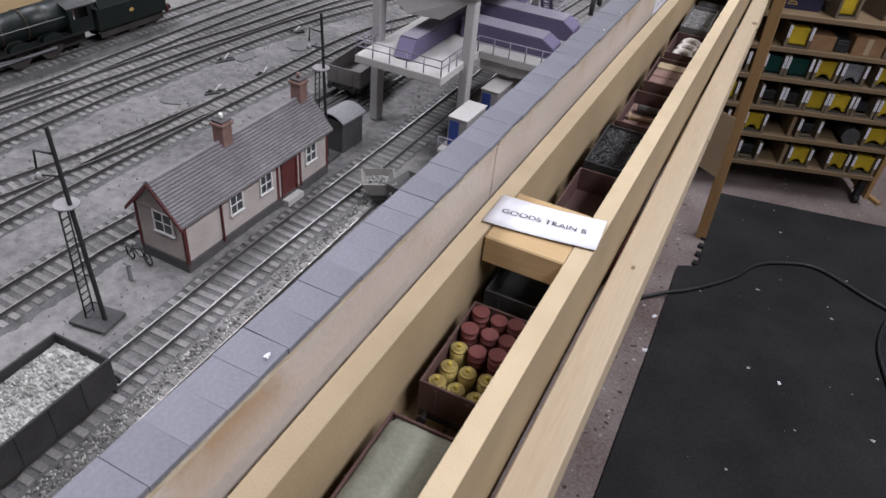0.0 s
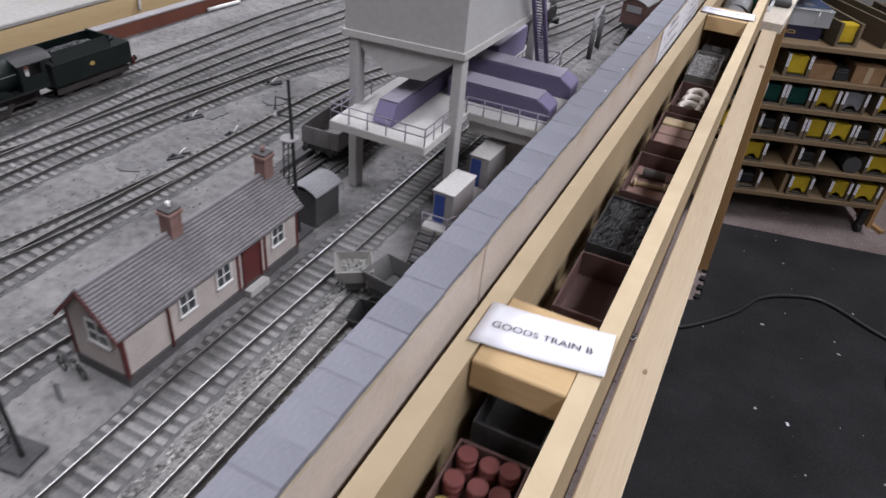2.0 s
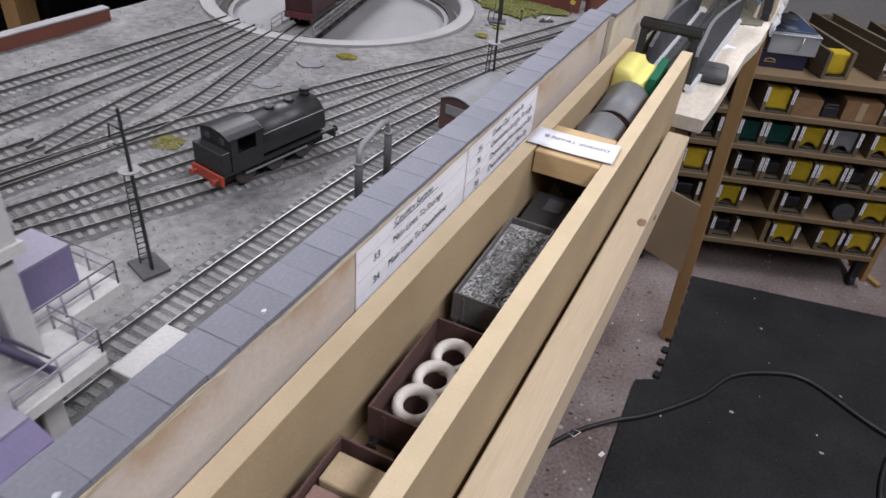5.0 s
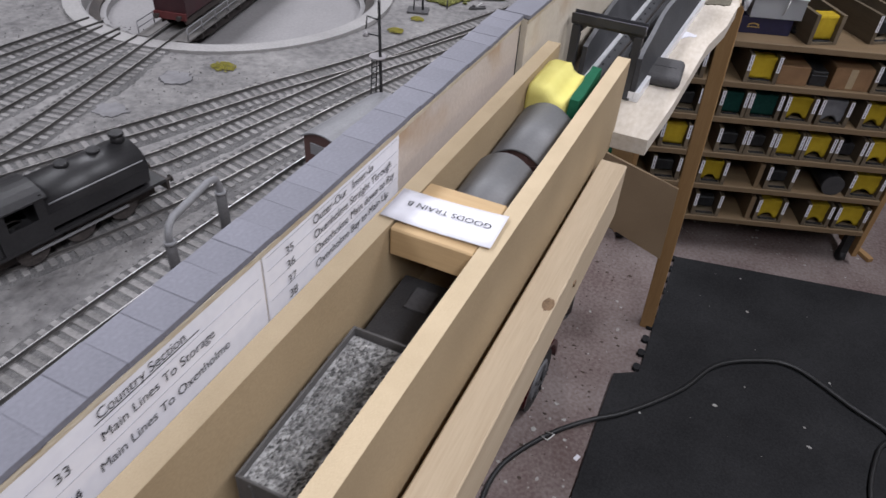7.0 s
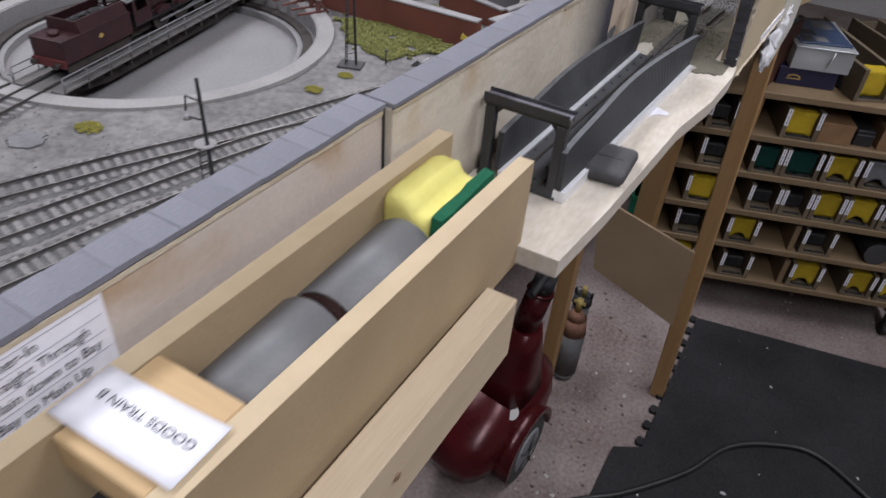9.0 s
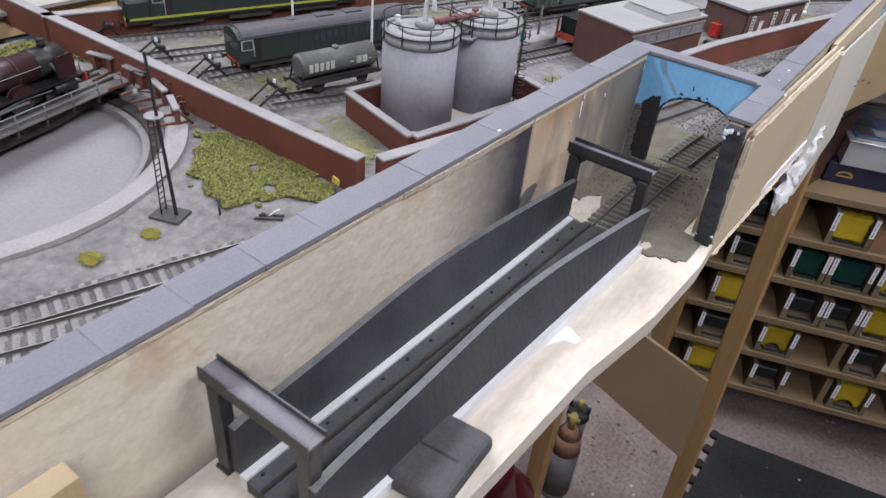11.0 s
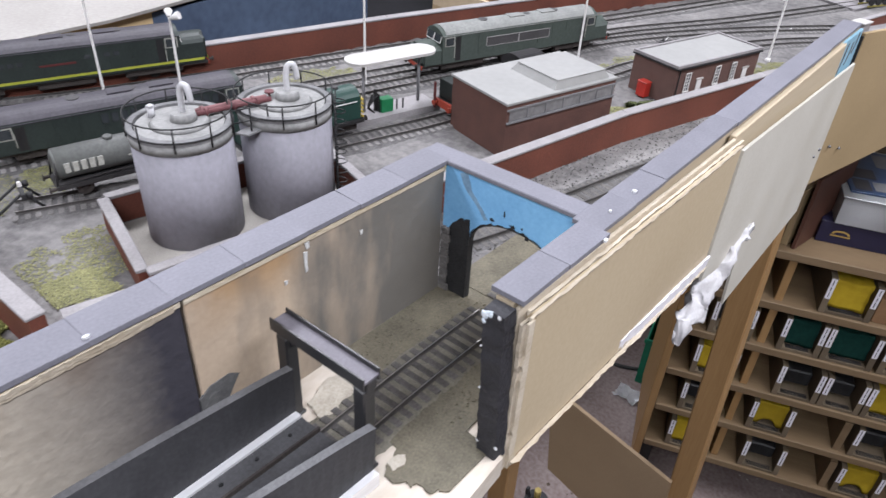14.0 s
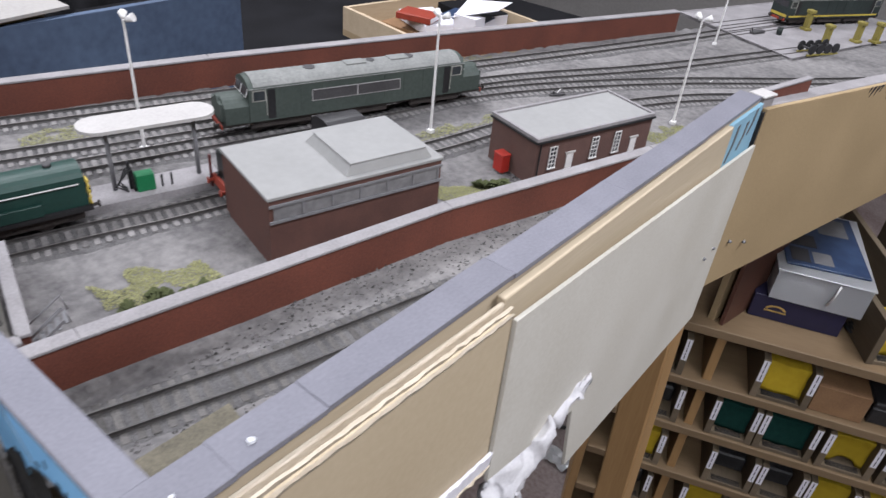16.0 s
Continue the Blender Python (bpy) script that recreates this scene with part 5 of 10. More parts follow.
# darkened cream: the shadow in the board joints, put into the wall colour
M_BOARDSHADE = mat("grimy_board_joint", (0.20, 0.165, 0.155), (0.13, 0.105, 0.10), 0.9, grain=900, stain=50)
hut = thing("yard_hut", "cream weatherboarded yard hut with a grey slate roof", "model building", (-0.3035, 0.268, G), -0.9)
HW, HL, HE, HA = 0.0180, 0.1430, 0.0370, 0.0570
bm = N()
prism(bm, [(-HW, 0.0), (HW, 0.0), (HW, HE), (0, HA), (-HW, HE)], "y", 0.0, HL)
part("wall", bm, M_BOARDSHADE, hut, "shadowed wall behind the boards")
add(hut, "plinth", M_PLINTH, ("b", -HW - 0.001, HW + 0.001, -0.001, HL + 0.001, -0.001, 0.0062, 0.0002))
for k in range(22):
    z = 0.0068 + k * 0.00135
    add(hut, "weatherboard", M_CREAM, ("b", HW, HW + 0.0005, 0.0, HL, z, z + 0.00102), ("b", -HW, HW, -0.0005, 0.0, z, z + 0.00102))
for k in range(14):
    z = HE + k * 0.00135
    hw = (HW * (HA - z) / (HA - HE), HW * (HA - z - 0.00102) / (HA - HE))
    add(hut, "weatherboard", M_CREAM, ("p", [(-hw[0], z), (hw[0], z), (hw[1], z + 0.00102), (-hw[1], z + 0.00102)], "y", -0.0005, 0.0))
for x, y in ((HW, 0.0), (HW, 0.0305), (HW, HL), (-HW, 0.0), (HW, 0.0855), (HW, 0.1105)):
    add(hut, "corner_post", M_MAROON, ("b", x - 0.0010, x + 0.0010, y - 0.0010, y + 0.0010, 0.004, HE))
for s in (-1, 1):
    slope = math.atan2(HA - HE, HW)
    n = 15
    for k in range(n):
        u0, u1 = k / n, (k + 1) / n + 0.01
        x0, x1 = s * (HW + 0.0035) * (1 - u0), s * (HW + 0.0035) * (1 - u1)
        zz0, zz1 = HE - 0.0030 + u0 * (HA - HE + 0.0042), HE - 0.0030 + u1 * (HA - HE + 0.0042)
        bm = N()
        single = s > 0 and k < 7
        wd, gap = (HL + 0.0084) / 44, 0.00010
        for q in range(45):
            ya = -0.0042 + (q - (0.5 if k % 2 else 0)) * wd
            yb = min(ya + wd - gap, HL + 0.0042)
            ya = max(ya, -0.0042)
            if yb - ya < 0.0005:
                continue
            lift = 0.0002 * (((q * 7 + k * 13) % 5) / 5)
            prism(bm, [(x0, zz0 + 0.0002), (x0, zz0 + 0.0021 + lift), (x1, zz1 + 0.0007), (x1, zz1 - 0.0004)], "y", ya, yb)
            if single:
                part("slate", bm, M_ROOF, hut)
                bm = N()
        if not single:
            tagged(part("slate_course", bm, M_ROOF, hut, "course of small grey slates"), kind="stuff")
    bm = N()
    prism(bm, [(s * (HW + 0.0038), HE - 0.0046), (s * (HW + 0.0038), HE - 0.0020), (0, HA + 0.0010), (0, HA - 0.0016)], "y", -0.0052, -0.0040)
    part("barge_board", bm, M_MAROON, hut, "dark red barge board")
add(hut, "ridge_tile", M_ROOF, ("c", (0, -0.0044, HA + 0.0012), (0, HL + 0.0044, HA + 0.0012), 0.0014, 0.0014, 8))
for y in (0.0585, 0.1370):
    c = add(hut, "chimney", M_BRICK, ("b", -0.0042, 0.0042, y - 0.0042, y + 0.0042, HA - 0.008, HA + 0.0150, 0.0002))
    add(c, "corbel", M_BRICK, ("b", -0.0052, 0.0052, y - 0.0052, y + 0.0052, HA + 0.0120, HA + 0.0140, 0.0003))
    add(c, "flaunching", M_PLINTH, ("b", -0.0045, 0.0045, y - 0.0045, y + 0.0045, HA + 0.0150, HA + 0.0158))
    add(c, "chimney_pot", M_WHITEP if y < 0.1 else M_BRICK, ("c", (0, y, HA + 0.0158), (0, y, HA + 0.0195), 0.0014, 0.0011, 10))
for y, zz in ((0.0440, 0.0195), (0.0730, 0.0195), (0.1230, 0.0195)):
    sash(hut, HW + 0.0008, y, zz, 0.0105, 0.0125, "e")
sash(hut, 0.0035, -0.0008, 0.0235, 0.0135, 0.0135, "s")
door = add(hut, "door", M_MAROON, ("b", HW, HW + 0.0009, 0.0905, 0.1050, 0.0055, 0.0300))
add(door, "door_frame", M_MAROON, ("b", HW, HW + 0.0016, 0.0890, 0.0905, 0.0055, 0.0315), ("b", HW, HW + 0.0016, 0.1050, 0.1065, 0.0055, 0.0315), ("b", HW, HW + 0.0016, 0.0890, 0.1065, 0.0300, 0.0318))
add(door, "door_step", M_CONCLT, ("b", HW, HW + 0.0060, 0.0890, 0.1065, -0.0005, 0.0040))
add(hut, "downpipe", M_MAROON, ("c", (HW + 0.0016, 0.030, 0.005), (HW + 0.0016, 0.030, HE - 0.002), 0.0007, 0.0007, 6))

bike = thing("bicycle", "small dark bicycle leaning on the hut gable", "bicycle", (-0.3165, 0.2590, G + 0.0003), 92)
for y in (-0.0068, 0.0068):
    add(bike, "wheel", M_BLACK, ("t", [(0.0045 * math.cos(a) * 0.25, y + 0.0043 * math.cos(a), 0.0043 + 0.0043 * math.sin(a)) for a in [k * math.tau / 16 for k in range(17)]], 0.0005, 5))
add(bike, "bicycle_frame", M_DARK, ("t", [(0, -0.0068, 0.0043), (0.0005, -0.002, 0.0088), (0.0005, 0.0045, 0.0086), (0, 0.0068, 0.0043)], 0.0005, 5), ("t", [(0, -0.0068, 0.0043), (0, 0.0, 0.0038), (0.0005, 0.0045, 0.0086), (0.0008, 0.0048, 0.0112)], 0.0005, 5))
add(bike, "saddle", M_BLACK, ("b", -0.0012, 0.0012, -0.0042, -0.0008, 0.0100, 0.0110))
hyd = thing("water_crane", "small grey ground hydrant beside the hut", "hydrant", (-0.3090, 0.2440, G))
add(hyd, "pillar", M_STEEL, ("c", (0, 0, 0), (0, 0, 0.0105), 0.0014, 0.0011, 8))
add(hyd, "handle", M_STEEL, ("t", [(-0.003, 0, 0.0105), (0.003, 0, 0.0112)], 0.0006))

lamp_hut = thing("lamp_hut", "dark corrugated lamp hut with an arched roof", "model building", (-0.2965, 0.4550, G), -4)
add(lamp_hut, "wall", M_DARK, ("b", -0.0130, 0.0085, -0.0125, 0.0145, -0.001, 0.0260, 0.0003))
bm = N()
n = 15
top = [(-0.0022 + 0.0125 * u, 0.0255 + 0.0052 * (1 - u * u) + (0.0003 if k % 2 else 0)) for k, u in [(k, -1 + 2 * k / (2 * n)) for k in range(2 * n + 1)]]
prism(bm, [*top, *[(x, z - 0.0009) for x, z in top[::-1]]], "y", -0.0140, 0.0160)
part("arched_roof", bm, M_STEEL, lamp_hut, "grey corrugated arched roof")


# ---- yard lamp towers ----
def yard_lamp(at, rz, H=0.118):
    r = thing("yard_lamp", "black lattice yard lamp with a ladder and bracket", "yard lamp", at, rz, "yard lamps")
    add(r, "base_plate", M_DARK, ("b", -0.0125, 0.0105, -0.009, 0.009, -0.0006, 0.0018, 0.0004))
    h = H * 0.64
    add(r, "mast", M_BLACK, ("c", (0.004, 0, 0.0), (0.0005, 0, H), 0.0013, 0.0010, 8))
    for s in (-1, 1):
        add(r, "ladder_stile", M_BLACK, ("t", [(-0.0058, s * 0.0030, 0.001), (-0.0035, s * 0.0026, h)], 0.0005))
    for k in range(1, 17):
        z = k * h / 17
        x = -0.0058 + 0.0023 * z / h
        add(r, "ladder_rung", M_BLACK, ("t", [(x, -0.0029, z), (x, 0.0029, z)], 0.0004, 5))
    for k in range(4):
        z = (k + 0.5) * h / 4
        add(r, "lattice_bar", M_BLACK, ("t", [(-0.0055 + 0.0020 * z / h, 0.002, z), (0.004 - 0.0035 * z / H, 0, z + 0.004)], 0.00035, 5))
    add(r, "platform", M_WALLCAP, ("c", (-0.0005, 0, h), (-0.0005, 0, h + 0.0009), 0.0062, 0.0062, 14))
    arm = add(r, "bracket", M_BLACK, ("t", [(0.0007, 0, H * 0.88), (-0.0065, -0.004, H * 0.90), (-0.0072, -0.0045, H * 0.82)], 0.0006), ("t", [(0.0009, 0, H * 0.78), (-0.0072, -0.0045, H * 0.79)], 0.0005))
    add(arm, "lamp_shade", M_WALLCAP, ("c", (-0.0072, -0.0045, H * 0.775), (-0.0072, -0.0045, H * 0.80), 0.0024, 0.0008, 12))
    return r


yard_lamp((-0.2970, 0.2100, G), 8)
yard_lamp((-0.2990, 0.4300, G), 0, 0.112)
yard_lamp((-0.2950, 0.7890, G), -20, 0.108)
yard_lamp((-0.2075, 1.1190, G), -10, 0.1105)
yard_lamp((-0.3080, 1.3920, G), 20, 0.118)

# ---- coaling plant ----
plant = thing("coaling_plant", "grey concrete coaling tower with purple conveyor housings", "model building", (0, 0, G))
FL, FR, BR, BL = (-0.3065, 0.5075), (-0.2190, 0.5145), (-0.2130, 0.6700), (-0.3030, 0.6660)
RIM = 0.1215


def footprint(bm, z0, z1, grow=0.0, shrink_to=None):
    c = (sum(p[0] for p in (FL, FR, BR, BL)) / 4, sum(p[1] for p in (FL, FR, BR, BL)) / 4)
    out = [(p[0] + grow * (1 if p[0] > c[0] else -1), p[1] + grow * (1 if p[1] > c[1] else -1)) for p in (FL, FR, BR, BL)]
    low = out if shrink_to is None else [(c[0] + (p[0] - c[0]) * shrink_to, c[1] + (p[1] - c[1]) * shrink_to) for p in out]
    lo = [bm.verts.new((*p, z0)) for p in low]
    hi = [bm.verts.new((*p, z1)) for p in out]
    for k in range(4):
        bm.faces.new((lo[k], lo[(k + 1) % 4], hi[(k + 1) % 4], hi[k]))
    bm.faces.new(lo[::-1])
    bm.faces.new(hi)


bm = N()
footprint(bm, RIM, 0.300)
part("bunker", bm, M_CONCRETE, plant)
bm = N()
footprint(bm, RIM - 0.0035, RIM + 0.0012, 0.0016)
part("rim_beam", bm, M_CONCLT, plant)
for top, low in ((((-0.3040, 0.5095), (-0.2210, 0.5160), (-0.2185, 0.5860), (-0.3030, 0.5830)), ((-0.2735, 0.5105), (-0.2465, 0.5150), (-0.2465, 0.5500), (-0.2735, 0.5460))), (((-0.3030, 0.5850), (-0.2185, 0.5880), (-0.2160, 0.6670), (-0.3015, 0.6640)), ((-0.2735, 0.6100), (-0.2465, 0.6120), (-0.2465, 0.6400), (-0.2735, 0.6380)))):
    bm = N()
    lo = [bm.verts.new((*p, 0.0965)) for p in low]
    hi = [bm.verts.new((*p, RIM - 0.0036)) for p in top]
    for k in range(4):
        bm.faces.new((lo[k], lo[(k + 1) % 4], hi[(k + 1) % 4], hi[k]))
    bm.faces.new(lo[::-1])
    bm.faces.new(hi)
    part("hopper", bm, M_CONCRETE, plant, "tapered concrete hopper")
for x, y in ((-0.3000, 0.5130), (-0.2230, 0.5200), (-0.2185, 0.6630), (-0.2970, 0.6590)):
    add(plant, "leg", M_CONCRETE, ("b", x - 0.0037, x + 0.0037, y - 0.0052, y + 0.0052, -0.001, RIM - 0.0034, 0.0008))
# platform and bridge
add(plant, "platform", M_CONCLT, ("b", -0.2985, -0.2235, 0.4740, 0.7150, 0.0625, 0.0690, 0.0006))
add(plant, "bridge_deck", M_CONCLT, ("b", -0.2234, -0.1560, 0.5440, 0.6400, 0.0625, 0.0690, 0.0006))
for by in (0.5480, 0.6240):
    add(plant, "beam", M_CONCRETE, ("b", -0.2230, -0.1580, by, by + 0.01, 0.0530, 0.0624))
add(plant, "pier", M_CONCRETE, ("b", -0.2000, -0.1720, 0.5700, 0.6140, -0.001, 0.0620, 0.0006))


def housing(name, x0, x1, y0, y1, z0, z1, cut, along):
    """A long conveyor housing with a bevelled outer end and a pale top."""
    w = add(plant, name, M_PURPLE, ("b", x0, x1, y0, y1, z0, z1 - 0.0002)) if not cut else None
    if cut:
        bm = N()
        if along == "x":
            prism(bm, [(x0, z0), (x1, z0), (x1, z0 + (z1 - z0) * 0.62), (x1 - cut, z1), (x0, z1)], "y", y0, y1)
        else:
            prism(bm, [(y1, z0), (y0 + cut * 0.25, z0), (y0, z0 + (z1 - z0) * 0.10), (y0 + cut, z1), (y1, z1)], "x", x0, x1)
        bmesh.ops.bevel(bm, geom=bm.edges[:], offset=0.0007, segments=2, affect="EDGES")
        w = part(name, bm, M_PURPLE, plant)
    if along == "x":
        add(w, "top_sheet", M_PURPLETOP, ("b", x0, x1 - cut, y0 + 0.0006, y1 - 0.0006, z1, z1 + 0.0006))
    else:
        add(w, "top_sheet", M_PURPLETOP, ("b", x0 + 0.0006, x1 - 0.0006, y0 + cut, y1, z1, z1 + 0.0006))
    return w


housing("conveyor_housing", -0.2715, -0.2560, 0.4860, 0.6000, 0.0690, 0.0840, 0.010, "y")
housing("conveyor_housing", -0.2500, -0.1680, 0.5630, 0.5850, 0.0690, 0.0835, 0.010, "x")
housing("conveyor_housing", -0.2600, -0.1670, 0.6125, 0.6355, 0.0690, 0.0850, 0.010, "x")
housing("conveyor_housing", -0.2620, -0.2380, 0.6360, 0.7050, 0.0690, 0.0900, 0.0, "y")


def railing(root, pts, h=0.0125, gap=0.013):
    for z in (h, h * 0.55):
        add(root, "guard_rail", M_PURPLETOP, ("t", [(x, y, zz + z) for x, y, zz in pts], 0.0005, 5))
    for a, b in zip(pts, pts[1:]):
        d = (Vector(b) - Vector(a)).length
        for k in range(max(1, int(d / gap)) + 1):
            p = Vector(a).lerp(Vector(b), k / max(1, int(d / gap)))
            add(root, "guard_post", M_PURPLETOP, ("t", [p, p + Vector((0, 0, h))], 0.0005, 5))


railing(plant, [(-0.2975, 0.530, 0.069), (-0.2975, 0.475, 0.069), (-0.2245, 0.475, 0.069), (-0.2245, 0.543, 0.069), (-0.157, 0.545, 0.069), (-0.157, 0.639, 0.069)])
railing(plant, [(-0.2600, 0.7140, 0.069), (-0.2245, 0.7140, 0.069), (-0.2245, 0.6450, 0.069)])
# stair, landing and openings on the tower's side
XS = -0.2147
add(plant, "landing", M_CONCLT, ("b", XS, XS + 0.0130, 0.5640, 0.5985, 0.1728, 0.1750))
door = add(plant, "tower_door", M_BLUEDOOR, ("b", XS - 0.001, XS + 0.0006, 0.5680, 0.5795, 0.1752, 0.2060))
win = add(plant, "tower_window", M_GLASSD, ("b", XS - 0.001, XS + 0.0004, 0.6085, 0.6260, 0.1915, 0.2035))
add(win, "window_frame", M_PURPLE, ("b", XS, XS + 0.0010, 0.6077, 0.6268, 0.1903, 0.1915), ("b", XS, XS + 0.0010, 0.6077, 0.6268, 0.2035, 0.2045), ("b", XS, XS + 0.0008, 0.6077, 0.6085, 0.1915, 0.2035), ("b", XS, XS + 0.0008, 0.6260, 0.6268, 0.1915, 0.2035))
stair_a, stair_b = Vector((XS + 0.0085, 0.5975, 0.1745)), Vector((XS + 0.0085, 0.6615, 0.0705))
for s in (-1, 1):
    add(plant, "stair_string", M_PURPLE, ("t", [stair_a + Vector((s * 0.0042, 0, 0)), stair_b + Vector((s * 0.0042, 0, 0))], 0.0018, 5), ("t", [stair_a + Vector((s * 0.0042, 0, 0.007)), stair_b + Vector((s * 0.0042, 0, 0.007))], 0.0006, 5))
for k in range(40):
    p = stair_a.lerp(stair_b, (k + 0.5) / 40)
    add(plant, "stair_tread", M_PURPLE, ("b", p.x - 0.0040, p.x + 0.0040, p.y - 0.0012, p.y + 0.0012, p.z - 0.0003, p.z + 0.0003))
railing(plant, [(XS + 0.0125, 0.565, 0.175), (XS + 0.0125, 0.598, 0.175)], 0.011, 0.006)
add(plant, "landing", M_CONCLT, ("b", -0.2234, -0.1950, 0.6405, 0.6800, 0.0625, 0.0690, 0.0006))
railing(plant, [(-0.1960, 0.6410, 0.069), (-0.1960, 0.6790, 0.069), (-0.2230, 0.6790, 0.069)])


# ---- switch cabins on their stand ----
stand = thing("cabin_stand", "pale concrete stand with steps below the coaling bridge", "platform", (-0.2050, 0.4900, G))
add(stand, "slab", M_CONCLT, ("b", -0.0090, 0.0240, -0.0340, 0.0900, 0.0180, 0.0215, 0.0004))
add(stand, "support", M_CONCRETE, ("b", -0.0040, 0.0200, -0.0250, 0.0850, -0.001, 0.0180))
for k in range(5):
    add(stand, "step", M_PLINTH, ("b", -0.0085, 0.0015, -0.0520 + k * 0.0036, -0.0484 + k * 0.0036, 0.0026 + k * 0.0036, 0.0038 + k * 0.0036))
for x in (-0.0088, 0.0018):
    bm = N()
    prism(bm, [(-0.0525, 0.0), (-0.0495, 0.0), (-0.0335, 0.0190), (-0.0335, 0.0215)], "x", x - 0.0005, x + 0.0005)
    part("stair_side", bm, M_PLINTH, stand)
railing(stand, [(-0.0085, -0.0335, 0.0215), (0.0100, -0.0335, 0.0215), (0.0160, -0.0200, 0.0215), (0.0220, 0.0600, 0.0215)], 0.0105)


def cabin(at):
    r = thing("switch_cabin", "small grey switch cabin with a blue door", "cabin", at, -2, "switch cabins")
    add(r, "wall", M_WALLCAP, ("b", -0.0085, 0.0065, -0.0085, 0.0250, 0.0, 0.0245, 0.0003))
    add(r, "roof", M_CONCLT, ("b", -0.0092, 0.0072, -0.0092, 0.0257, 0.0246, 0.0256, 0.0003))
    add(r, "door", M_BLUEDOOR, ("b", -0.0072, 0.0004, -0.0090, -0.0084, 0.0010, 0.0225))
    return r


cabin((-0.2010, 0.4720, G + 0.0216))
cabin((-0.2010, 0.5330, G + 0.0216))


# ---- pipe hoop by the wall ----
hoop = thing("pipe_hoop", "grey bent pipe hoop standing beside the main track", "pipe", (0, 0, 0))
add(hoop, "hoop", M_STEEL, ("t", [(-0.2245, 0.9210, G + 0.030), (-0.2250, 0.9215, G + 0.0400), (-0.2255, 0.9235, G + 0.0445), (-0.2260, 0.9280, G + 0.0475), (-0.2275, 0.9590, G + 0.0515), (-0.2275, 0.9645, G + 0.0500), (-0.2270, 0.9660, G + 0.0460), (-0.2265, 0.9660, G + 0.030)], 0.0022, 8))
for x, y, h in ((-0.2245, 0.9210, 0.0350), (-0.2265, 0.9660, 0.0400)):
    add(hoop, "sleeve", M_DARK, ("c", (x, y, G), (x, y, G + h), 0.0031, 0.0031, 10))
    add(hoop, "collar", M_STEEL, ("c", (x, y, G + h), (x, y, G + h + 0.0015), 0.0035, 0.0032, 10))
bm = N()
bx(bm, -0.245, -0.224, 0.712, 0.752, G - 0.001, G + 0.0052, 0.0005)
solo("concrete_slab", bm, M_CONCLT, "pale concrete slab laid across the main track", "slab")
bm = N()
bx(bm, -0.366, -0.356, 0.45, 0.62, G - 0.001, G + 0.0032, 0.0004)
bx(bm, -0.3285, -0.3185, 0.45, 0.62, G - 0.001, G + 0.0032, 0.0004)
bx(bm, -0.3480, -0.3365, 0.45, 0.62, G - 0.001, G + 0.0032, 0.0004)
solo("pit_apron", bm, M_PLINTH, "grey concrete apron beside the hopper track", "apron")


# ---- point levers and puddles ----
def point_lever(at, rz):
    r = thing("point_lever", "flat dark point lever frame with a pale handle", "point lever", at, rz, "point levers")
    add(r, "base", M_DARK, ("b", -0.0100, 0.0100, -0.0030, -0.0012, -0.0005, 0.0014, 0.0002), ("b", -0.0075, 0.0105, 0.0014, 0.0030, -0.0005, 0.0014, 0.0002), ("b", -0.0020, 0.0030, -0.0012, 0.0014, -0.0005, 0.0018, 0.0002))
    add(r, "weight", M_DARK, ("c", (-0.004, -0.001, 0.0026), (-0.004, 0.001, 0.0026), 0.0014, 0.0014, 10))
    add(r, "handle", M_WHITEP, ("t", [(0.0, 0, 0.0016), (0.0050, 0.0030, 0.0040), (0.0075, 0.0045, 0.0042)], 0.00055))
    return r


for x, y, a in ((-0.472, 0.633, 55), (-0.479, 0.528, 70), (-0.430, 0.525, 75), (-0.439, 0.468, 60), (-0.258, 1.436, 40)):
    point_lever((x, y, G), a)
M_WET = mat("damp_patch", (0.170, 0.166, 0.174), (0.125, 0.121, 0.127), 0.85, grain=200, stain=60, bump=0.05)
M_DAMP = mat("dark_damp_patch", (0.135, 0.13, 0.132), (0.10, 0.097, 0.099), 0.75, grain=200, stain=60, bump=0.2)
M_MOSS = mat("yellow_moss", (0.33, 0.29, 0.055), (0.17, 0.16, 0.045), 0.95, grain=900, stain=150, mix=1.0, bump=0.9)


def blob(cx, cy, rx, ry, seed, z, n=22):
    rnd = random.Random(seed)
    return [(cx + rx * math.cos(k * math.tau / n) * (0.9 + 0.14 * rnd.random() + 0.12 * math.sin(3 * k * math.tau / n + seed)), cy + ry * math.sin(k * math.tau / n) * (0.9 + 0.12 * rnd.random())) for k in range(n)]


for k, (x, y, a, b, m) in enumerate(((-0.417, 1.060, 0.014, 0.011, M_WET), (-0.414, 1.131, 0.015, 0.012, M_WET), (-0.458, 0.435, 0.010, 0.007, M_DAMP), (-0.436, 0.447, 0.009, 0.013, M_DAMP), (-0.446, 0.609, 0.013, 0.020, M_DAMP), (-0.468, 0.548, 0.007, 0.013, M_DAMP))):
    bm = N()
    edge = [(p[0] + 0.35 * a * noise.noise((p[0] * 260, p[1] * 260, k)), p[1] + 0.35 * b * noise.noise((p[0] * 260, p[1] * 260, k + 9))) for p in blob(x, y, a, b, k, 0, 44)]
    prism(bm, edge, "z", G - 0.002, G + 0.0003)
    solo("puddle", bm, m, "dull grey damp patch in the ash ground", "puddle", group="puddles")
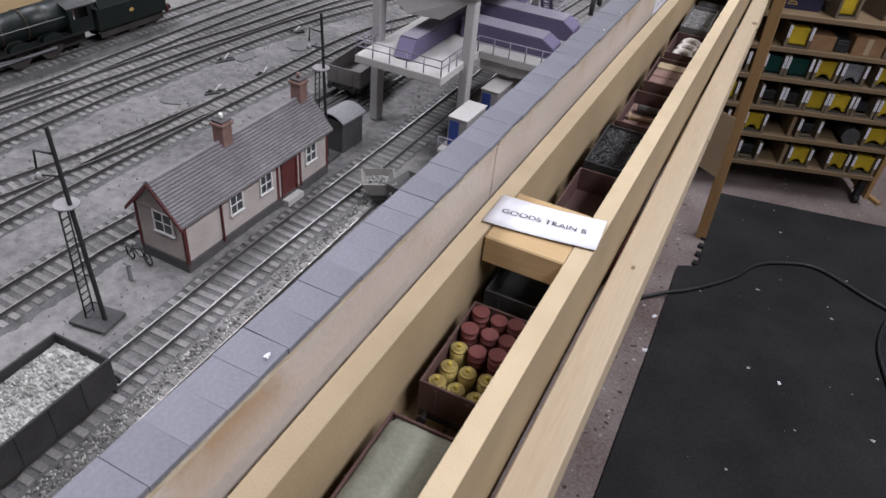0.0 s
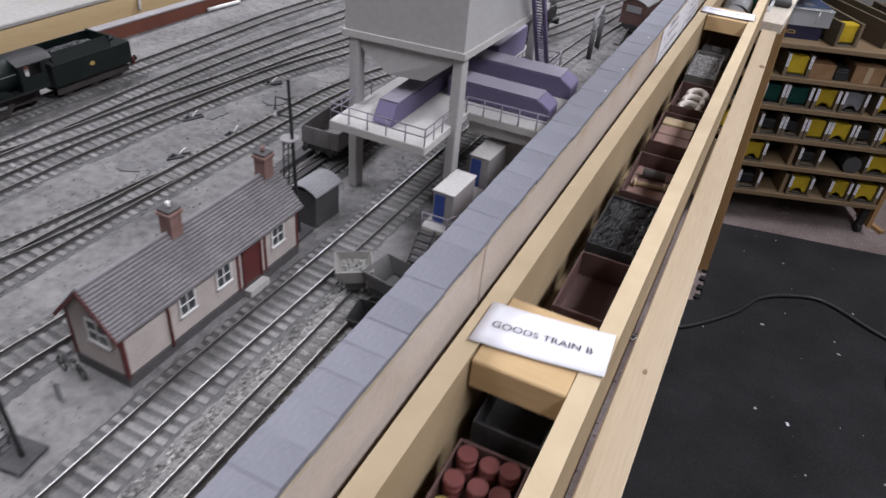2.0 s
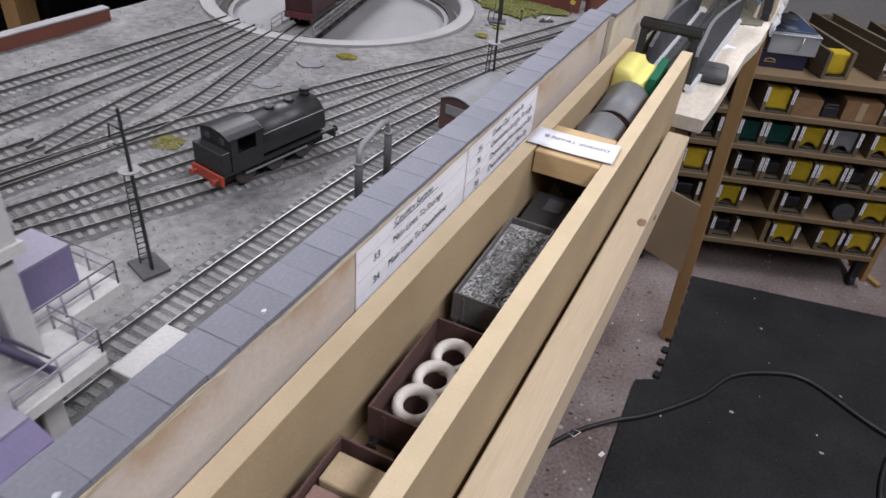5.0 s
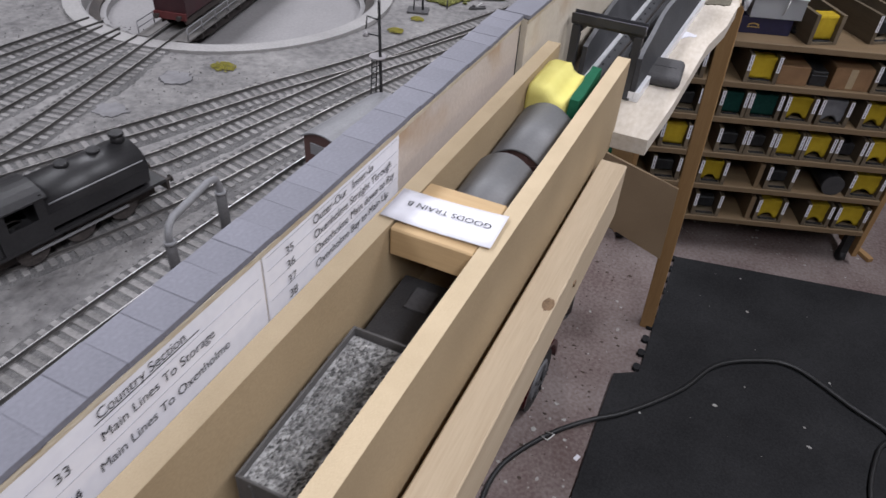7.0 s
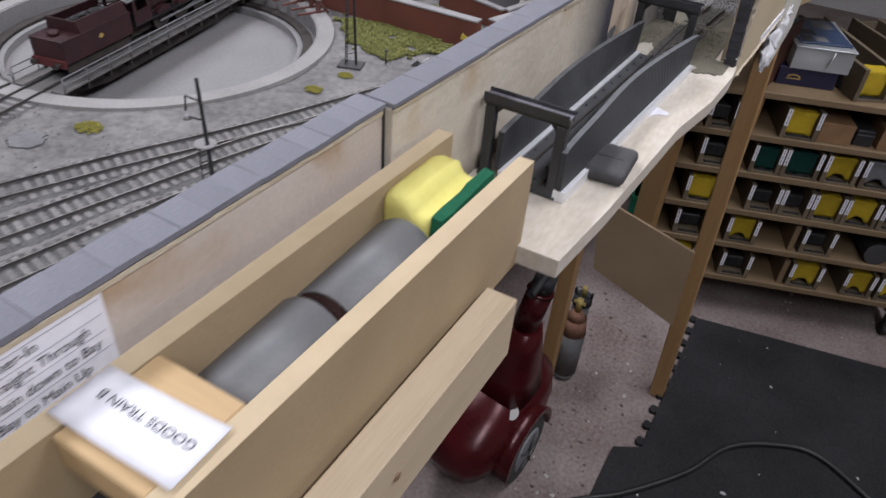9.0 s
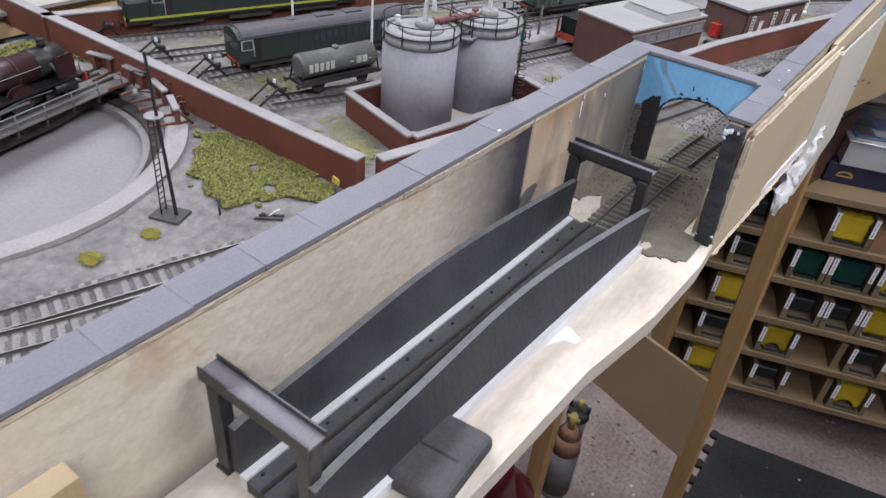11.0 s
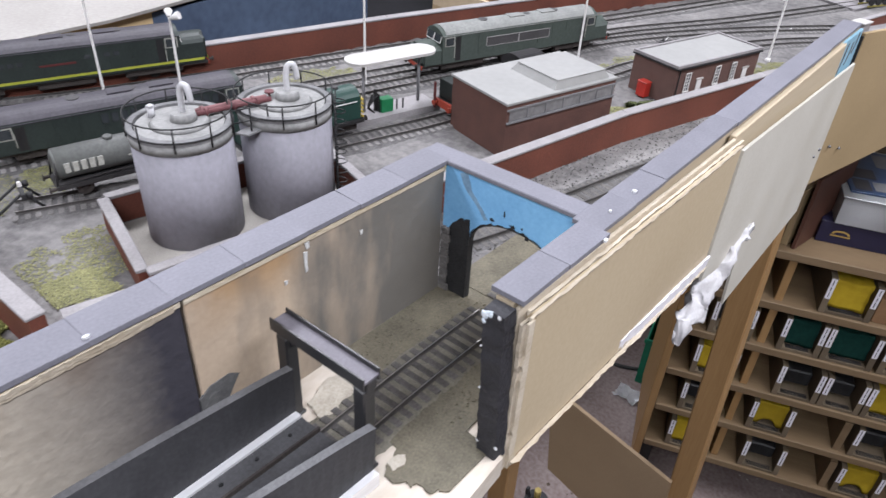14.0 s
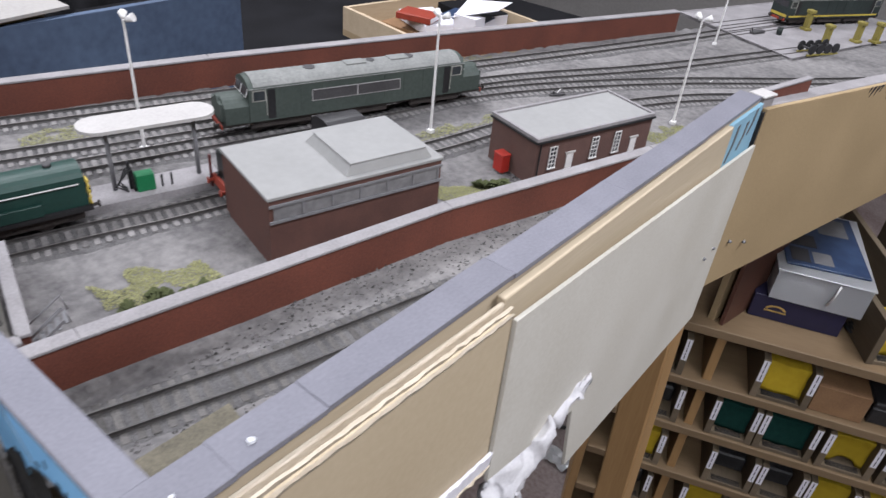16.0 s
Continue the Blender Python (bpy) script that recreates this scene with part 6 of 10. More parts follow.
for k, (x, y, a) in enumerate(((-0.393, 1.169, 0.010), (-0.303, 1.328, 0.007), (-0.299, 1.369, 0.006), (-0.404, 0.917, 0.014))):
    r = thing("moss_tuft", "flat tuft of yellow-green moss", "moss", (x, y, G), group="moss tufts")
    lumps("fibre_pad", r, M_MOSS, -a * 1.25, a * 1.25, -a, a, 0.0003, 520, 0.0006, 0.0016, 0.0014, k, "yellow-green fibres", True)

# pale rubble round the short siding
M_CLINKER = mat("dark_clinker", (0.215, 0.206, 0.203), (0.125, 0.12, 0.12), 0.95, grain=900, stain=110, mix=1.0, bump=0.6)
M_LOOSE = mat("loose_pale_rubble", (0.46, 0.45, 0.43), (0.20, 0.19, 0.185), 0.95, grain=900, stain=110, mix=1.0, bump=0.6)
bm = lumps("", None, None, -0.240, -0.186, -0.05, 0.40, G + 0.0006, 9000, 0.0005, 0.0019, 0.0, 31)
solo("rubble", bm, M_LOOSE, "loose pale rubble spilled round the short siding", "rubble", "stuff")
bm = lumps("", None, None, -0.31, -0.15, -0.1, 1.25, G, 4500, 0.0004, 0.0010, 0.0, 33)
solo("clinker", bm, M_CLINKER, "loose dark clinker strewn over the yard", "gravel", "stuff")
bm = lumps("", None, None, -0.68, -0.31, 0.0, 1.20, G, 5000, 0.0004, 0.0010, 0.0, 34)
solo("clinker", bm, M_CLINKER, "loose dark clinker strewn over the yard", "gravel", "stuff")

bm = lumps("", None, None, -0.150, -0.012, 1.72, 2.22, G, 5200, 0.0005, 0.0016, 0.0, 35)
solo("clinker", bm, M_CLINKER, "loose grey clinker round the half-buried track", "gravel", "stuff")

# ---- fuel tanks in their bund ----
M_TANK = mat("weathered_lilac_tank", (0.30, 0.293, 0.34), (0.20, 0.196, 0.218), 0.85, grain=260, stain=16, mix=1.0, bump=0.1, stretch=(1, 1, 0.75))
M_TANKTOP = mat("pale_tank_top", (0.29, 0.29, 0.285), (0.21, 0.21, 0.21), 0.9, grain=400, stain=50, bump=0.1)
M_TANKRIM = mat("grey_tank_rim", (0.20, 0.20, 0.205), (0.14, 0.14, 0.145), 0.9, grain=400, stain=60, bump=0.1)
M_NECK = mat("chalk_white_pipe", (0.60, 0.60, 0.62), (0.48, 0.48, 0.50), 0.8, grain=500, stain=60, bump=0.05)
M_GRAVEL = mat("bund_gravel", (0.38, 0.36, 0.33), (0.25, 0.235, 0.215), 0.95, grain=900, stain=60, mix=1.0, bump=0.8)
bund = thing("bund_wall", "low red brick bund with grey coping round the tanks", "wall")
BP = [(-0.3320, 1.6025), (-0.2390, 1.5750), (-0.2050, 1.7380), (-0.2960, 1.7660)]
for a, b in zip(BP, BP[1:] + BP[:1]):
    bm = N()
    seg_wall(bm, b, a, 0.0055, G - 0.001, G + 0.0210)
    part("brickwork", bm, M_REDWALL, bund)
    bm = N()
    d = (Vector(a) - Vector(b)).normalized()
    n = Vector((d.y, -d.x)) * 0.0010
    seg_wall(bm, Vector(b) + n - Vector((d.x, d.y)) * 0.001, Vector(a) + n + Vector((d.x, d.y)) * 0.001, 0.0078, G + 0.0211, G + 0.0235, 0.0004)
    part("coping", bm, M_WALLCAP, bund)
bm = N()
prism(bm, [(-0.328, 1.606), (-0.242, 1.581), (-0.210, 1.735), (-0.294, 1.761)], "z", G + 0.0005, G + 0.0012)
part("gravel_bed", bm, M_GRAVEL, bund)


def fuel_tank(at, rz, stairs):
    r = thing("fuel_tank", "upright lilac-grey fuel tank with a railed pale top", "fuel tank", at, rz, "fuel tanks")
    R, Ht = 0.0330, 0.0830
    add(r, "shell", M_TANK, ("c", (0, 0, 0), (0, 0, Ht - 0.0105), R, R, 56))
    add(r, "top_band", M_TANKTOP, ("c", (0, 0, Ht - 0.0105), (0, 0, Ht - 0.0040), R + 0.0005, R + 0.0005, 56))
    bm = N()
    ring(bm, R * 0.90, R + 0.0007, Ht - 0.0040, Ht - 0.0005, 56)
    part("roof_rim", bm, M_TANKRIM, r, "flat grey rim")
    add(r, "roof", M_TANKTOP, ("c", (0, 0, Ht - 0.0039), (0, 0, Ht - 0.0018), R * 0.895, R * 0.86, 56), ("c", (0, 0, Ht - 0.0017), (0, 0, Ht + 0.0006), R * 0.60, R * 0.52, 40))
    c = add(r, "vent_boss", M_TANKTOP, ("c", (0.002, 0.002, Ht), (0.002, 0.002, Ht + 0.0060), 0.0088, 0.0078, 24))
    z = Ht + 0.006
    add(c, "swan_neck", M_NECK, ("t", smooth_arm([(0.002, 0.002, z - 0.001), (0.002, 0.002, z + 0.010), (0.0030, 0.0026, z + 0.0165), (0.0056, 0.0036, z + 0.0190), (0.0082, 0.0044, z + 0.0165), (0.0090, 0.0048, z + 0.0080)]), 0.0021, 10), label="white swan-neck vent")
    if not stairs:
        add(r, "small_vent", M_NECK, ("c", (-0.020, -0.008, Ht - 0.002), (-0.020, -0.008, Ht + 0.0060), 0.0026, 0.0022, 14), ("c", (-0.020, -0.008, Ht + 0.0060), (-0.020, -0.008, Ht + 0.0072), 0.0031, 0.0012, 14))
    ringpts = lambda z, rr: [(rr * math.cos(k * math.tau / 36), rr * math.sin(k * math.tau / 36), z) for k in range(37)]
    for z in (Ht + 0.0088, Ht - 0.0010):
        add(r, "guard_ring", M_BLACK, ("t", ringpts(z, R + 0.0012), 0.00055, 5))
    for k in range(9):
        a = k * math.tau / 9
        add(r, "guard_post", M_BLACK, ("t", [((R + 0.0012) * math.cos(a), (R + 0.0012) * math.sin(a), Ht - 0.0080), ((R + 0.0012) * math.cos(a), (R + 0.0012) * math.sin(a), Ht + 0.0090)], 0.0006, 5))
    if stairs:
        for s in (-1, 1):
            add(r, "ladder_stile", M_BLACK, ("t", [(R + 0.0030, s * 0.0036, 0), (R + 0.0030, s * 0.0036, Ht + 0.008)], 0.0005, 5))
        for k in range(28):
            add(r, "ladder_rung", M_BLACK, ("t", [(R + 0.0030, -0.0036, 0.003 + k * 0.003), (R + 0.0030, 0.0036, 0.003 + k * 0.003)], 0.0004, 5))
        for k in range(10):
            z = 0.012 + k * 0.0080
            add(r, "ladder_hoop", M_BLACK, ("t", [(R + 0.0030 + 0.0075 * math.sin(a), 0.0045 * math.cos(a), z) for a in [j * math.pi / 8 for j in range(9)]], 0.0005, 5))
    return r


fuel_tank((-0.2870, 1.6420, G + 0.0012), 0, False)
fuel_tank((-0.2660, 1.7130, G + 0.0012), 38, True)
M_PINKPIPE = paint("pinkish_red_pipe", (0.24, 0.12, 0.125), 0.8)
M_OLDRED = paint("dull_maroon_pipe", (0.14, 0.050, 0.055), 0.7)
pipe = thing("red_pipe", "dull red pipes with flanges joining the two tank tops", "pipe")
for o, m in ((0.0, M_PINKPIPE), (0.0052, M_OLDRED)):
    add(pipe, "pipe_run", m, ("t", [(-0.2890 + o, 1.6500, G + 0.0862), (-0.2810 + o, 1.6800, G + 0.0866), (-0.2745 + o, 1.7040, G + 0.0862)], 0.0017, 10))
    for a in (0.15, 0.5, 0.8):
        p = Vector((-0.2890 + o, 1.6500, G + 0.0863)).lerp(Vector((-0.2745 + o, 1.7040, G + 0.0863)), a)
        add(pipe, "flange", m, ("c", p, p + Vector((0.0005, 0.0018, 0)), 0.0027, 0.0027, 12))
add(pipe, "valve_wheel", M_OLDRED, ("c", (-0.2760, 1.7080, G + 0.0880), (-0.2760, 1.7080, G + 0.0892), 0.0034, 0.0034, 14), ("c", (-0.2760, 1.7080, G + 0.0850), (-0.2760, 1.7080, G + 0.0880), 0.0009, 0.0009, 8))
gang = thing("tank_gangway", "small dark steel gangway between the tank tops", "gangway")
add(gang, "deck", M_TANKRIM, ("p", [(-0.2620, 1.6660), (-0.2530, 1.6700), (-0.2540, 1.6860), (-0.2640, 1.6850)], "z", G + 0.0740, G + 0.0752))
for a, b in (((-0.2600, 1.6640), (-0.2525, 1.6870)),):
    for z in (0.0830, 0.0920):
        add(gang, "hand_rail", M_BLACK, ("t", [(*a, G + z), (*b, G + z)], 0.0005, 5))
    for u in (0.0, 0.5, 1.0):
        q = Vector(a).lerp(Vector(b), u)
        add(gang, "guard_post", M_BLACK, ("t", [(q.x, q.y, G + 0.0735), (q.x, q.y, G + 0.0922)], 0.0006, 5))
steps = thing("bund_steps", "grey steel steps over the bund wall", "steps", (-0.2130, 1.7560, G), -20)
for s in (-1, 1):
    add(steps, "stringer", M_STEEL, ("b", s * 0.006 - 0.0005, s * 0.006 + 0.0005, -0.012, 0.012, 0.0005, 0.0020, 0, Matrix.Translation((0, 0, 0.011)) @ Matrix.Rotation(radians(40), 4, "X")))
    add(steps, "hand_rail", M_STEEL, ("t", [(s * 0.006, -0.011, 0.012), (s * 0.006, 0.009, 0.028), (s * 0.006, 0.011, 0.018)], 0.0005, 5))
for k in range(5):
    add(steps, "tread", M_STEEL, ("b", -0.0058, 0.0058, -0.009 + k * 0.0042, -0.0065 + k * 0.0042, 0.0035 + k * 0.0034, 0.0042 + k * 0.0034))

# ---- shed yard buildings ----
M_BRICKB = mat("brown_brick", (0.115, 0.054, 0.042), (0.070, 0.034, 0.028), 0.85, grain=1000, stain=60, mix=0.9, bump=0.4)
M_FELT = mat("grey_roof_felt", (0.285, 0.285, 0.28), (0.23, 0.23, 0.225), 0.9, grain=160, stain=20, mix=1.3, bump=0.08)
M_PANE = mat("dusty_grey_pane", (0.20, 0.20, 0.205), (0.14, 0.14, 0.145), 0.35, grain=200, stain=60, bump=0)
store = thing("store_building", "long red-brown brick store with a flat grey roof", "model building", (-0.1890, 1.8890, G), -15.8)
SW, SL = 0.079, 0.134
add(store, "wall", M_BRICKB, ("b", -SW, 0.0, 0.0, SL, -0.001, 0.0492))
add(store, "roof", M_FELT, ("b", -SW - 0.0012, 0.0012, -0.0012, SL + 0.0012, 0.0493, 0.0518, 0.0004))
bm = N()
lo = [bm.verts.new(p) for p in ((-0.0640, 0.0570, 0.0519), (-0.0030, 0.0570, 0.0519), (-0.0030, 0.1270, 0.0519), (-0.0640, 0.1270, 0.0519))]
hi = [bm.verts.new(p) for p in ((-0.0600, 0.0620, 0.0585), (-0.0060, 0.0620, 0.0585), (-0.0060, 0.1230, 0.0585), (-0.0600, 0.1230, 0.0585))]
for k in range(4):
    bm.faces.new((lo[k], lo[(k + 1) % 4], hi[(k + 1) % 4], hi[k]))
bm.faces.new(lo[::-1])
bm.faces.new(hi)
cl = part("roof_light", bm, M_FELT, store, "raised grey roof light")
add(cl, "roof_light_cap", M_FELT, ("b", -0.0606, -0.0054, 0.0614, 0.1236, 0.0586, 0.0596, 0.0003))
for k in range(6):
    y0 = 0.0030 + k * 0.0215
    wn = add(store, "window", M_PANE, ("b", 0.0, 0.0005, y0, y0 + 0.0199, 0.0345, 0.0440))
    add(wn, "mullion", M_STEEL, ("b", 0.0, 0.0012, y0 + 0.0199, y0 + 0.0213, 0.0345, 0.0440))
add(store, "sill_band", M_STEEL, ("b", 0.0, 0.0016, 0.0, SL, 0.0325, 0.0342))
add(store, "lintel_band", M_STEEL, ("b", 0.0, 0.0014, 0.0, SL, 0.0443, 0.0459))

office = thing("office_building", "small red brick office with tall white-framed windows", "model building", (-0.1300, 2.1175, G), -17.4)
M_BRICKC = mat("mauve_brown_brick", (0.135, 0.075, 0.062), (0.080, 0.046, 0.040), 0.85, grain=1100, stain=70, mix=1.0, bump=0.4)
add(office, "wall", M_BRICKC, ("b", -0.0600, 0.0, 0.0, 0.1400, -0.001, 0.0400))
add(office, "roof", M_FELT, ("b", -0.0585, -0.0015, 0.0015, 0.1385, 0.0401, 0.0412))
for q in ((-0.0612, 0.0012, -0.0012, 0.0014), (-0.0612, 0.0012, 0.1386, 0.1412), (-0.0612, -0.0586, 0.0015, 0.1385), (-0.0014, 0.0012, 0.0015, 0.1385)):
    add(office, "parapet", M_WALLCAP, ("b", *q, 0.0400, 0.0428))
add(office, "gutter", M_BLACK, ("b", 0.0013, 0.0026, -0.0012, 0.1412, 0.0382, 0.0398), ("b", -0.0612, 0.0012, -0.0024, -0.0013, 0.0384, 0.0398))
add(office, "downpipe", M_BLACK, ("c", (0.0012, 0.0035, 0.0), (0.0012, 0.0035, 0.0385), 0.0007, 0.0007, 6))
for y in (0.0190, 0.0680, 0.0960):
    wn = sash(office, 0.0006, y, 0.0130, 0.0068, 0.0190, "e", 2, 5)
for y in (0.0400, 0.1190):
    d = add(office, "door", M_WHITEP, ("b", 0.0, 0.0008, y - 0.0038, y + 0.0038, 0.0, 0.0220))
    add(d, "lintel", M_CONCLT, ("b", 0.0, 0.0012, y - 0.0055, y + 0.0055, 0.0222, 0.0240))
red_bin = thing("red_cabinet", "bright red metal cabinet against the office wall", "cabinet", (-0.1640, 2.1215, G), -18)
add(red_bin, "body", paint("cabinet_red", (0.42, 0.03, 0.02), 0.5), ("b", -0.006, 0.006, -0.0045, 0.0045, 0.0, 0.0150, 0.0004))
add(red_bin, "lid", paint("lid_red", (0.36, 0.03, 0.02), 0.5), ("b", -0.0065, 0.0065, -0.005, 0.005, 0.0151, 0.0168, 0.0004))

# ---- fuelling point ----
fuel = thing("fuelling_platform", "concrete fuelling platform edged with pale coping", "platform", (-0.3290, 1.8850, G), -16)
add(fuel, "slab", M_WALLCAP, ("b", -0.0150, 0.0150, -0.0800, 0.0560, -0.001, 0.0050, 0.0004))
add(fuel, "edge", M_WALLCAP, ("b", 0.0151, 0.0172, -0.0800, 0.0560, -0.001, 0.0056))
canopy = thing("fuel_canopy", "round-ended pale canopy on two grey posts", "canopy", (-0.3290, 1.8950, G + 0.0050), -17)
bm = N()
pts = [(0.0150 * math.sin(a), 0.0340 + 0.0140 * math.cos(a)) for a in [-math.pi / 2 + k * math.pi / 12 for k in range(13)]] + [(0.0150 * math.sin(a), -0.0340 + 0.0140 * math.cos(a)) for a in [math.pi / 2 + k * math.pi / 12 for k in range(13)]]
prism(bm, pts, "z", 0.0505, 0.0530)
part("roof", bm, M_CONCLT, canopy, "pale stadium-shaped roof slab")
for y in (-0.0300, 0.0320):
    add(canopy, "post", M_STEEL, ("c", (0, y, 0), (0, y, 0.0505), 0.0017, 0.0015, 10))
M_GREENP = paint("bright_green_paint", (0.01, 0.16, 0.06), 0.5)
pump = thing("fuel_pump", "bright green fuel pump box with black hoses", "pump", (-0.3250, 1.8830, G + 0.0050), -16)
add(pump, "cabinet", M_GREENP, ("b", -0.0045, 0.0045, -0.0065, 0.0065, 0.0, 0.0135, 0.0004))
for k in range(3):
    add(pump, "hose", M_BLACK, ("t", [(-0.006 + k * 0.003, -0.012, 0.0002), (-0.006 + k * 0.003, -0.016 - k * 0.002, 0.006), (-0.005 + k * 0.003, -0.012, 0.016), (-0.004 + k * 0.003, -0.0085, 0.019), (-0.004 + k * 0.003, -0.0075, 0.0005)], 0.0008, 6))
add(pump, "pillar", M_BLACK, ("b", -0.0055, -0.0030, -0.0100, -0.0080, 0.0, 0.0220))
for y in (0.012, 0.019):
    add(pump, "post", M_DARK, ("c", (0.002, y, 0), (0.002, y, 0.010), 0.0009, 0.0009, 8))


# ---- diesels ----
M_DGREEN = mat("faded_diesel_green", (0.026, 0.036, 0.033), (0.012, 0.017, 0.016), 0.55, grain=400, stain=40, mix=1.0, bump=0.15)
M_DROOF = mat("dusty_grey_roof", (0.24, 0.245, 0.235), (0.13, 0.135, 0.13), 0.75, grain=400, stain=40, mix=0.9, bump=0.15)
M_DROOFDK = mat("purple_grey_roof", (0.060, 0.055, 0.068), (0.026, 0.024, 0.030), 0.6, grain=400, stain=40, mix=0.9, bump=0.15)
M_DUSTGREEN = mat("dusty_grey_green", (0.060, 0.076, 0.066), (0.030, 0.040, 0.035), 0.65, grain=300, stain=30, mix=1.1, bump=0.15)
M_LIME = paint("lime_stripe", (0.38, 0.40, 0.05), 0.55)
M_BLUEGREEN = paint("teal_green_paint", (0.012, 0.046, 0.037), 0.5)


def section(w, z0, z1, rise):
    return [(-w, z0), *[(-w + 2 * w * k / 10, z1 + rise * (1 - abs(2 * k / 10 - 1) ** 2.4)) for k in range(11)], (w, z0)]


M_SURR = mat("dull_cream_surround", (0.30, 0.30, 0.27), (0.20, 0.20, 0.18), 0.7, grain=600, stain=60, bump=0.1)


def diesel(label, at, rz, L, H, nose, body, stripe=None, roof=M_DROOF, extras=(), drop=0.0230):
    r = thing("diesel_engine", label, "model locomotive", at, rz, "diesel engines")
    W = 0.0172
    ins = nose if nose else 0.0
    bm = N()
    prism(bm, section(W, 0.0120, H - 0.0080, 0.0068), "y", -L / 2 + ins, L / 2 - ins)
    part("body", bm, body, r)
    bm = N()
    prism(bm, [(x, z + 0.0004) for x, z in section(W * 0.97, H - 0.0075, H - 0.0070, 0.0064)], "y", -L / 2 + ins + 0.0045, L / 2 - ins - 0.0045)
    part("roof", bm, roof, r, "dusty grey roof")
    for s in (-1, 1):
        ye, yb = s * L / 2, s * (L / 2 - ins)
        if nose:
            bm = N()
            prism(bm, section(W * 0.95, 0.0120, H - drop, 0.0075), "y", min(ye, yb), max(ye, yb))
            bmesh.ops.bevel(bm, geom=[e for e in bm.edges if all(abs(v.co.y - ye) < 1e-5 for v in e.verts)], offset=0.0030, segments=3, affect="EDGES")
            part("nose", bm, body, r)
            m = Matrix.Translation((0, yb + s * 0.0005, H - 0.0110)) @ Matrix.Rotation(radians(s * 18), 4, "X")
            for x0, x1 in ((-0.0138, -0.0012), (0.0012, 0.0138)):
                wn = add(r, "windscreen", M_GLASSD, ("b", x0, x1, -0.0006, 0.0006, -0.0042, 0.0036, 0, m))
                add(wn, "surround", M_WHITEP, ("b", x0 - 0.0007, x1 + 0.0007, -0.0004, 0.0004, -0.0049, 0.0043, 0, m))
        else:
            for x0, x1 in ((-0.0140, -0.0052), (-0.0044, 0.0044), (0.0052, 0.0140)):
                add(r, "windscreen", M_GLASSD, ("b", x0, x1, ye - 0.0003, ye + 0.0004, H - 0.0190, H - 0.0105))
        for sx in (-1, 1):
            x0, x1 = sorted((sx * (W - 0.0001), sx * (W + 0.0005)))
            a, b = sorted((yb - s * 0.004, yb - s * 0.014))
            wn = add(r, "cab_window", M_GLASSD, ("b", x0, x1, a, b, H - 0.0185, H - 0.0105))
            add(wn, "surround", M_SURR, ("b", x0, x1 - 0.0002, a - 0.0013, b + 0.0013, H - 0.0196, H - 0.0185), ("b", x0, x1 - 0.0002, a - 0.0013, b + 0.0013, H - 0.0105, H - 0.0094), ("b", x0, x1 - 0.0002, a - 0.0013, a, H - 0.0185, H - 0.0105), ("b", x0, x1 - 0.0002, b, b + 0.0013, H - 0.0185, H - 0.0105), ("b", x0, x1 - 0.0002, (a + b) / 2 - 0.0004, (a + b) / 2 + 0.0004, H - 0.0185, H - 0.0105), label="pale window surround")
            e0, e1 = sorted((yb - s * 0.0150, yb - s * 0.0158))
            add(r, "hand_rail", M_SURR, ("b", x0, x1, e0, e1, 0.0170, H - 0.0150))
            a, b = sorted((yb - s * 0.0165, yb - s * 0.0235))
            add(r, "cab_door", M_LOCOBLACK, ("b", x0, x1 - 0.0004, a, b, 0.0135, H - 0.0100))
        add(r, "buffer_beam", M_RED, ("b", -0.0155, 0.0155, min(ye, ye + s * 0.0012), max(ye, ye + s * 0.0012), 0.0085, 0.0120))
        buffers(r, ye + s * 0.0012, 0.0120, s)
        yc = s * (L * 0.30)
        for sx in (-1, 1):
            add(r, "bogie_frame", M_RUST, ("b", min(sx * 0.0125, sx * 0.0140), max(sx * 0.0125, sx * 0.0140), yc - 0.028, yc + 0.028, 0.0045, 0.0105, 0.0004))
        wheels(r, (yc - 0.0215, yc, yc + 0.0215), 0.0068)
    add(r, "underframe", M_RUST, ("b", -0.0150, 0.0150, -L / 2, L / 2, 0.0095, 0.0121))
    add(r, "fuel_tank", M_RUST, ("b", -0.0140, 0.0140, -0.026, 0.026, 0.0035, 0.0095, 0.001))
    if stripe:
        for sx in (-1, 1):
            x0, x1 = sorted((sx * (W - 0.0001), sx * (W + 0.0003)))
            add(r, "waist_stripe", stripe, ("b", x0, x1, -L / 2 + 0.004, L / 2 - 0.004, 0.0142, 0.0166))
        for s in (-1, 1):
            add(r, "end_stripe", stripe, ("b", -W * 0.94, W * 0.94, min(s * L / 2, s * (L / 2 + 0.0003)), max(s * L / 2, s * (L / 2 + 0.0003)), 0.0140, 0.0180))
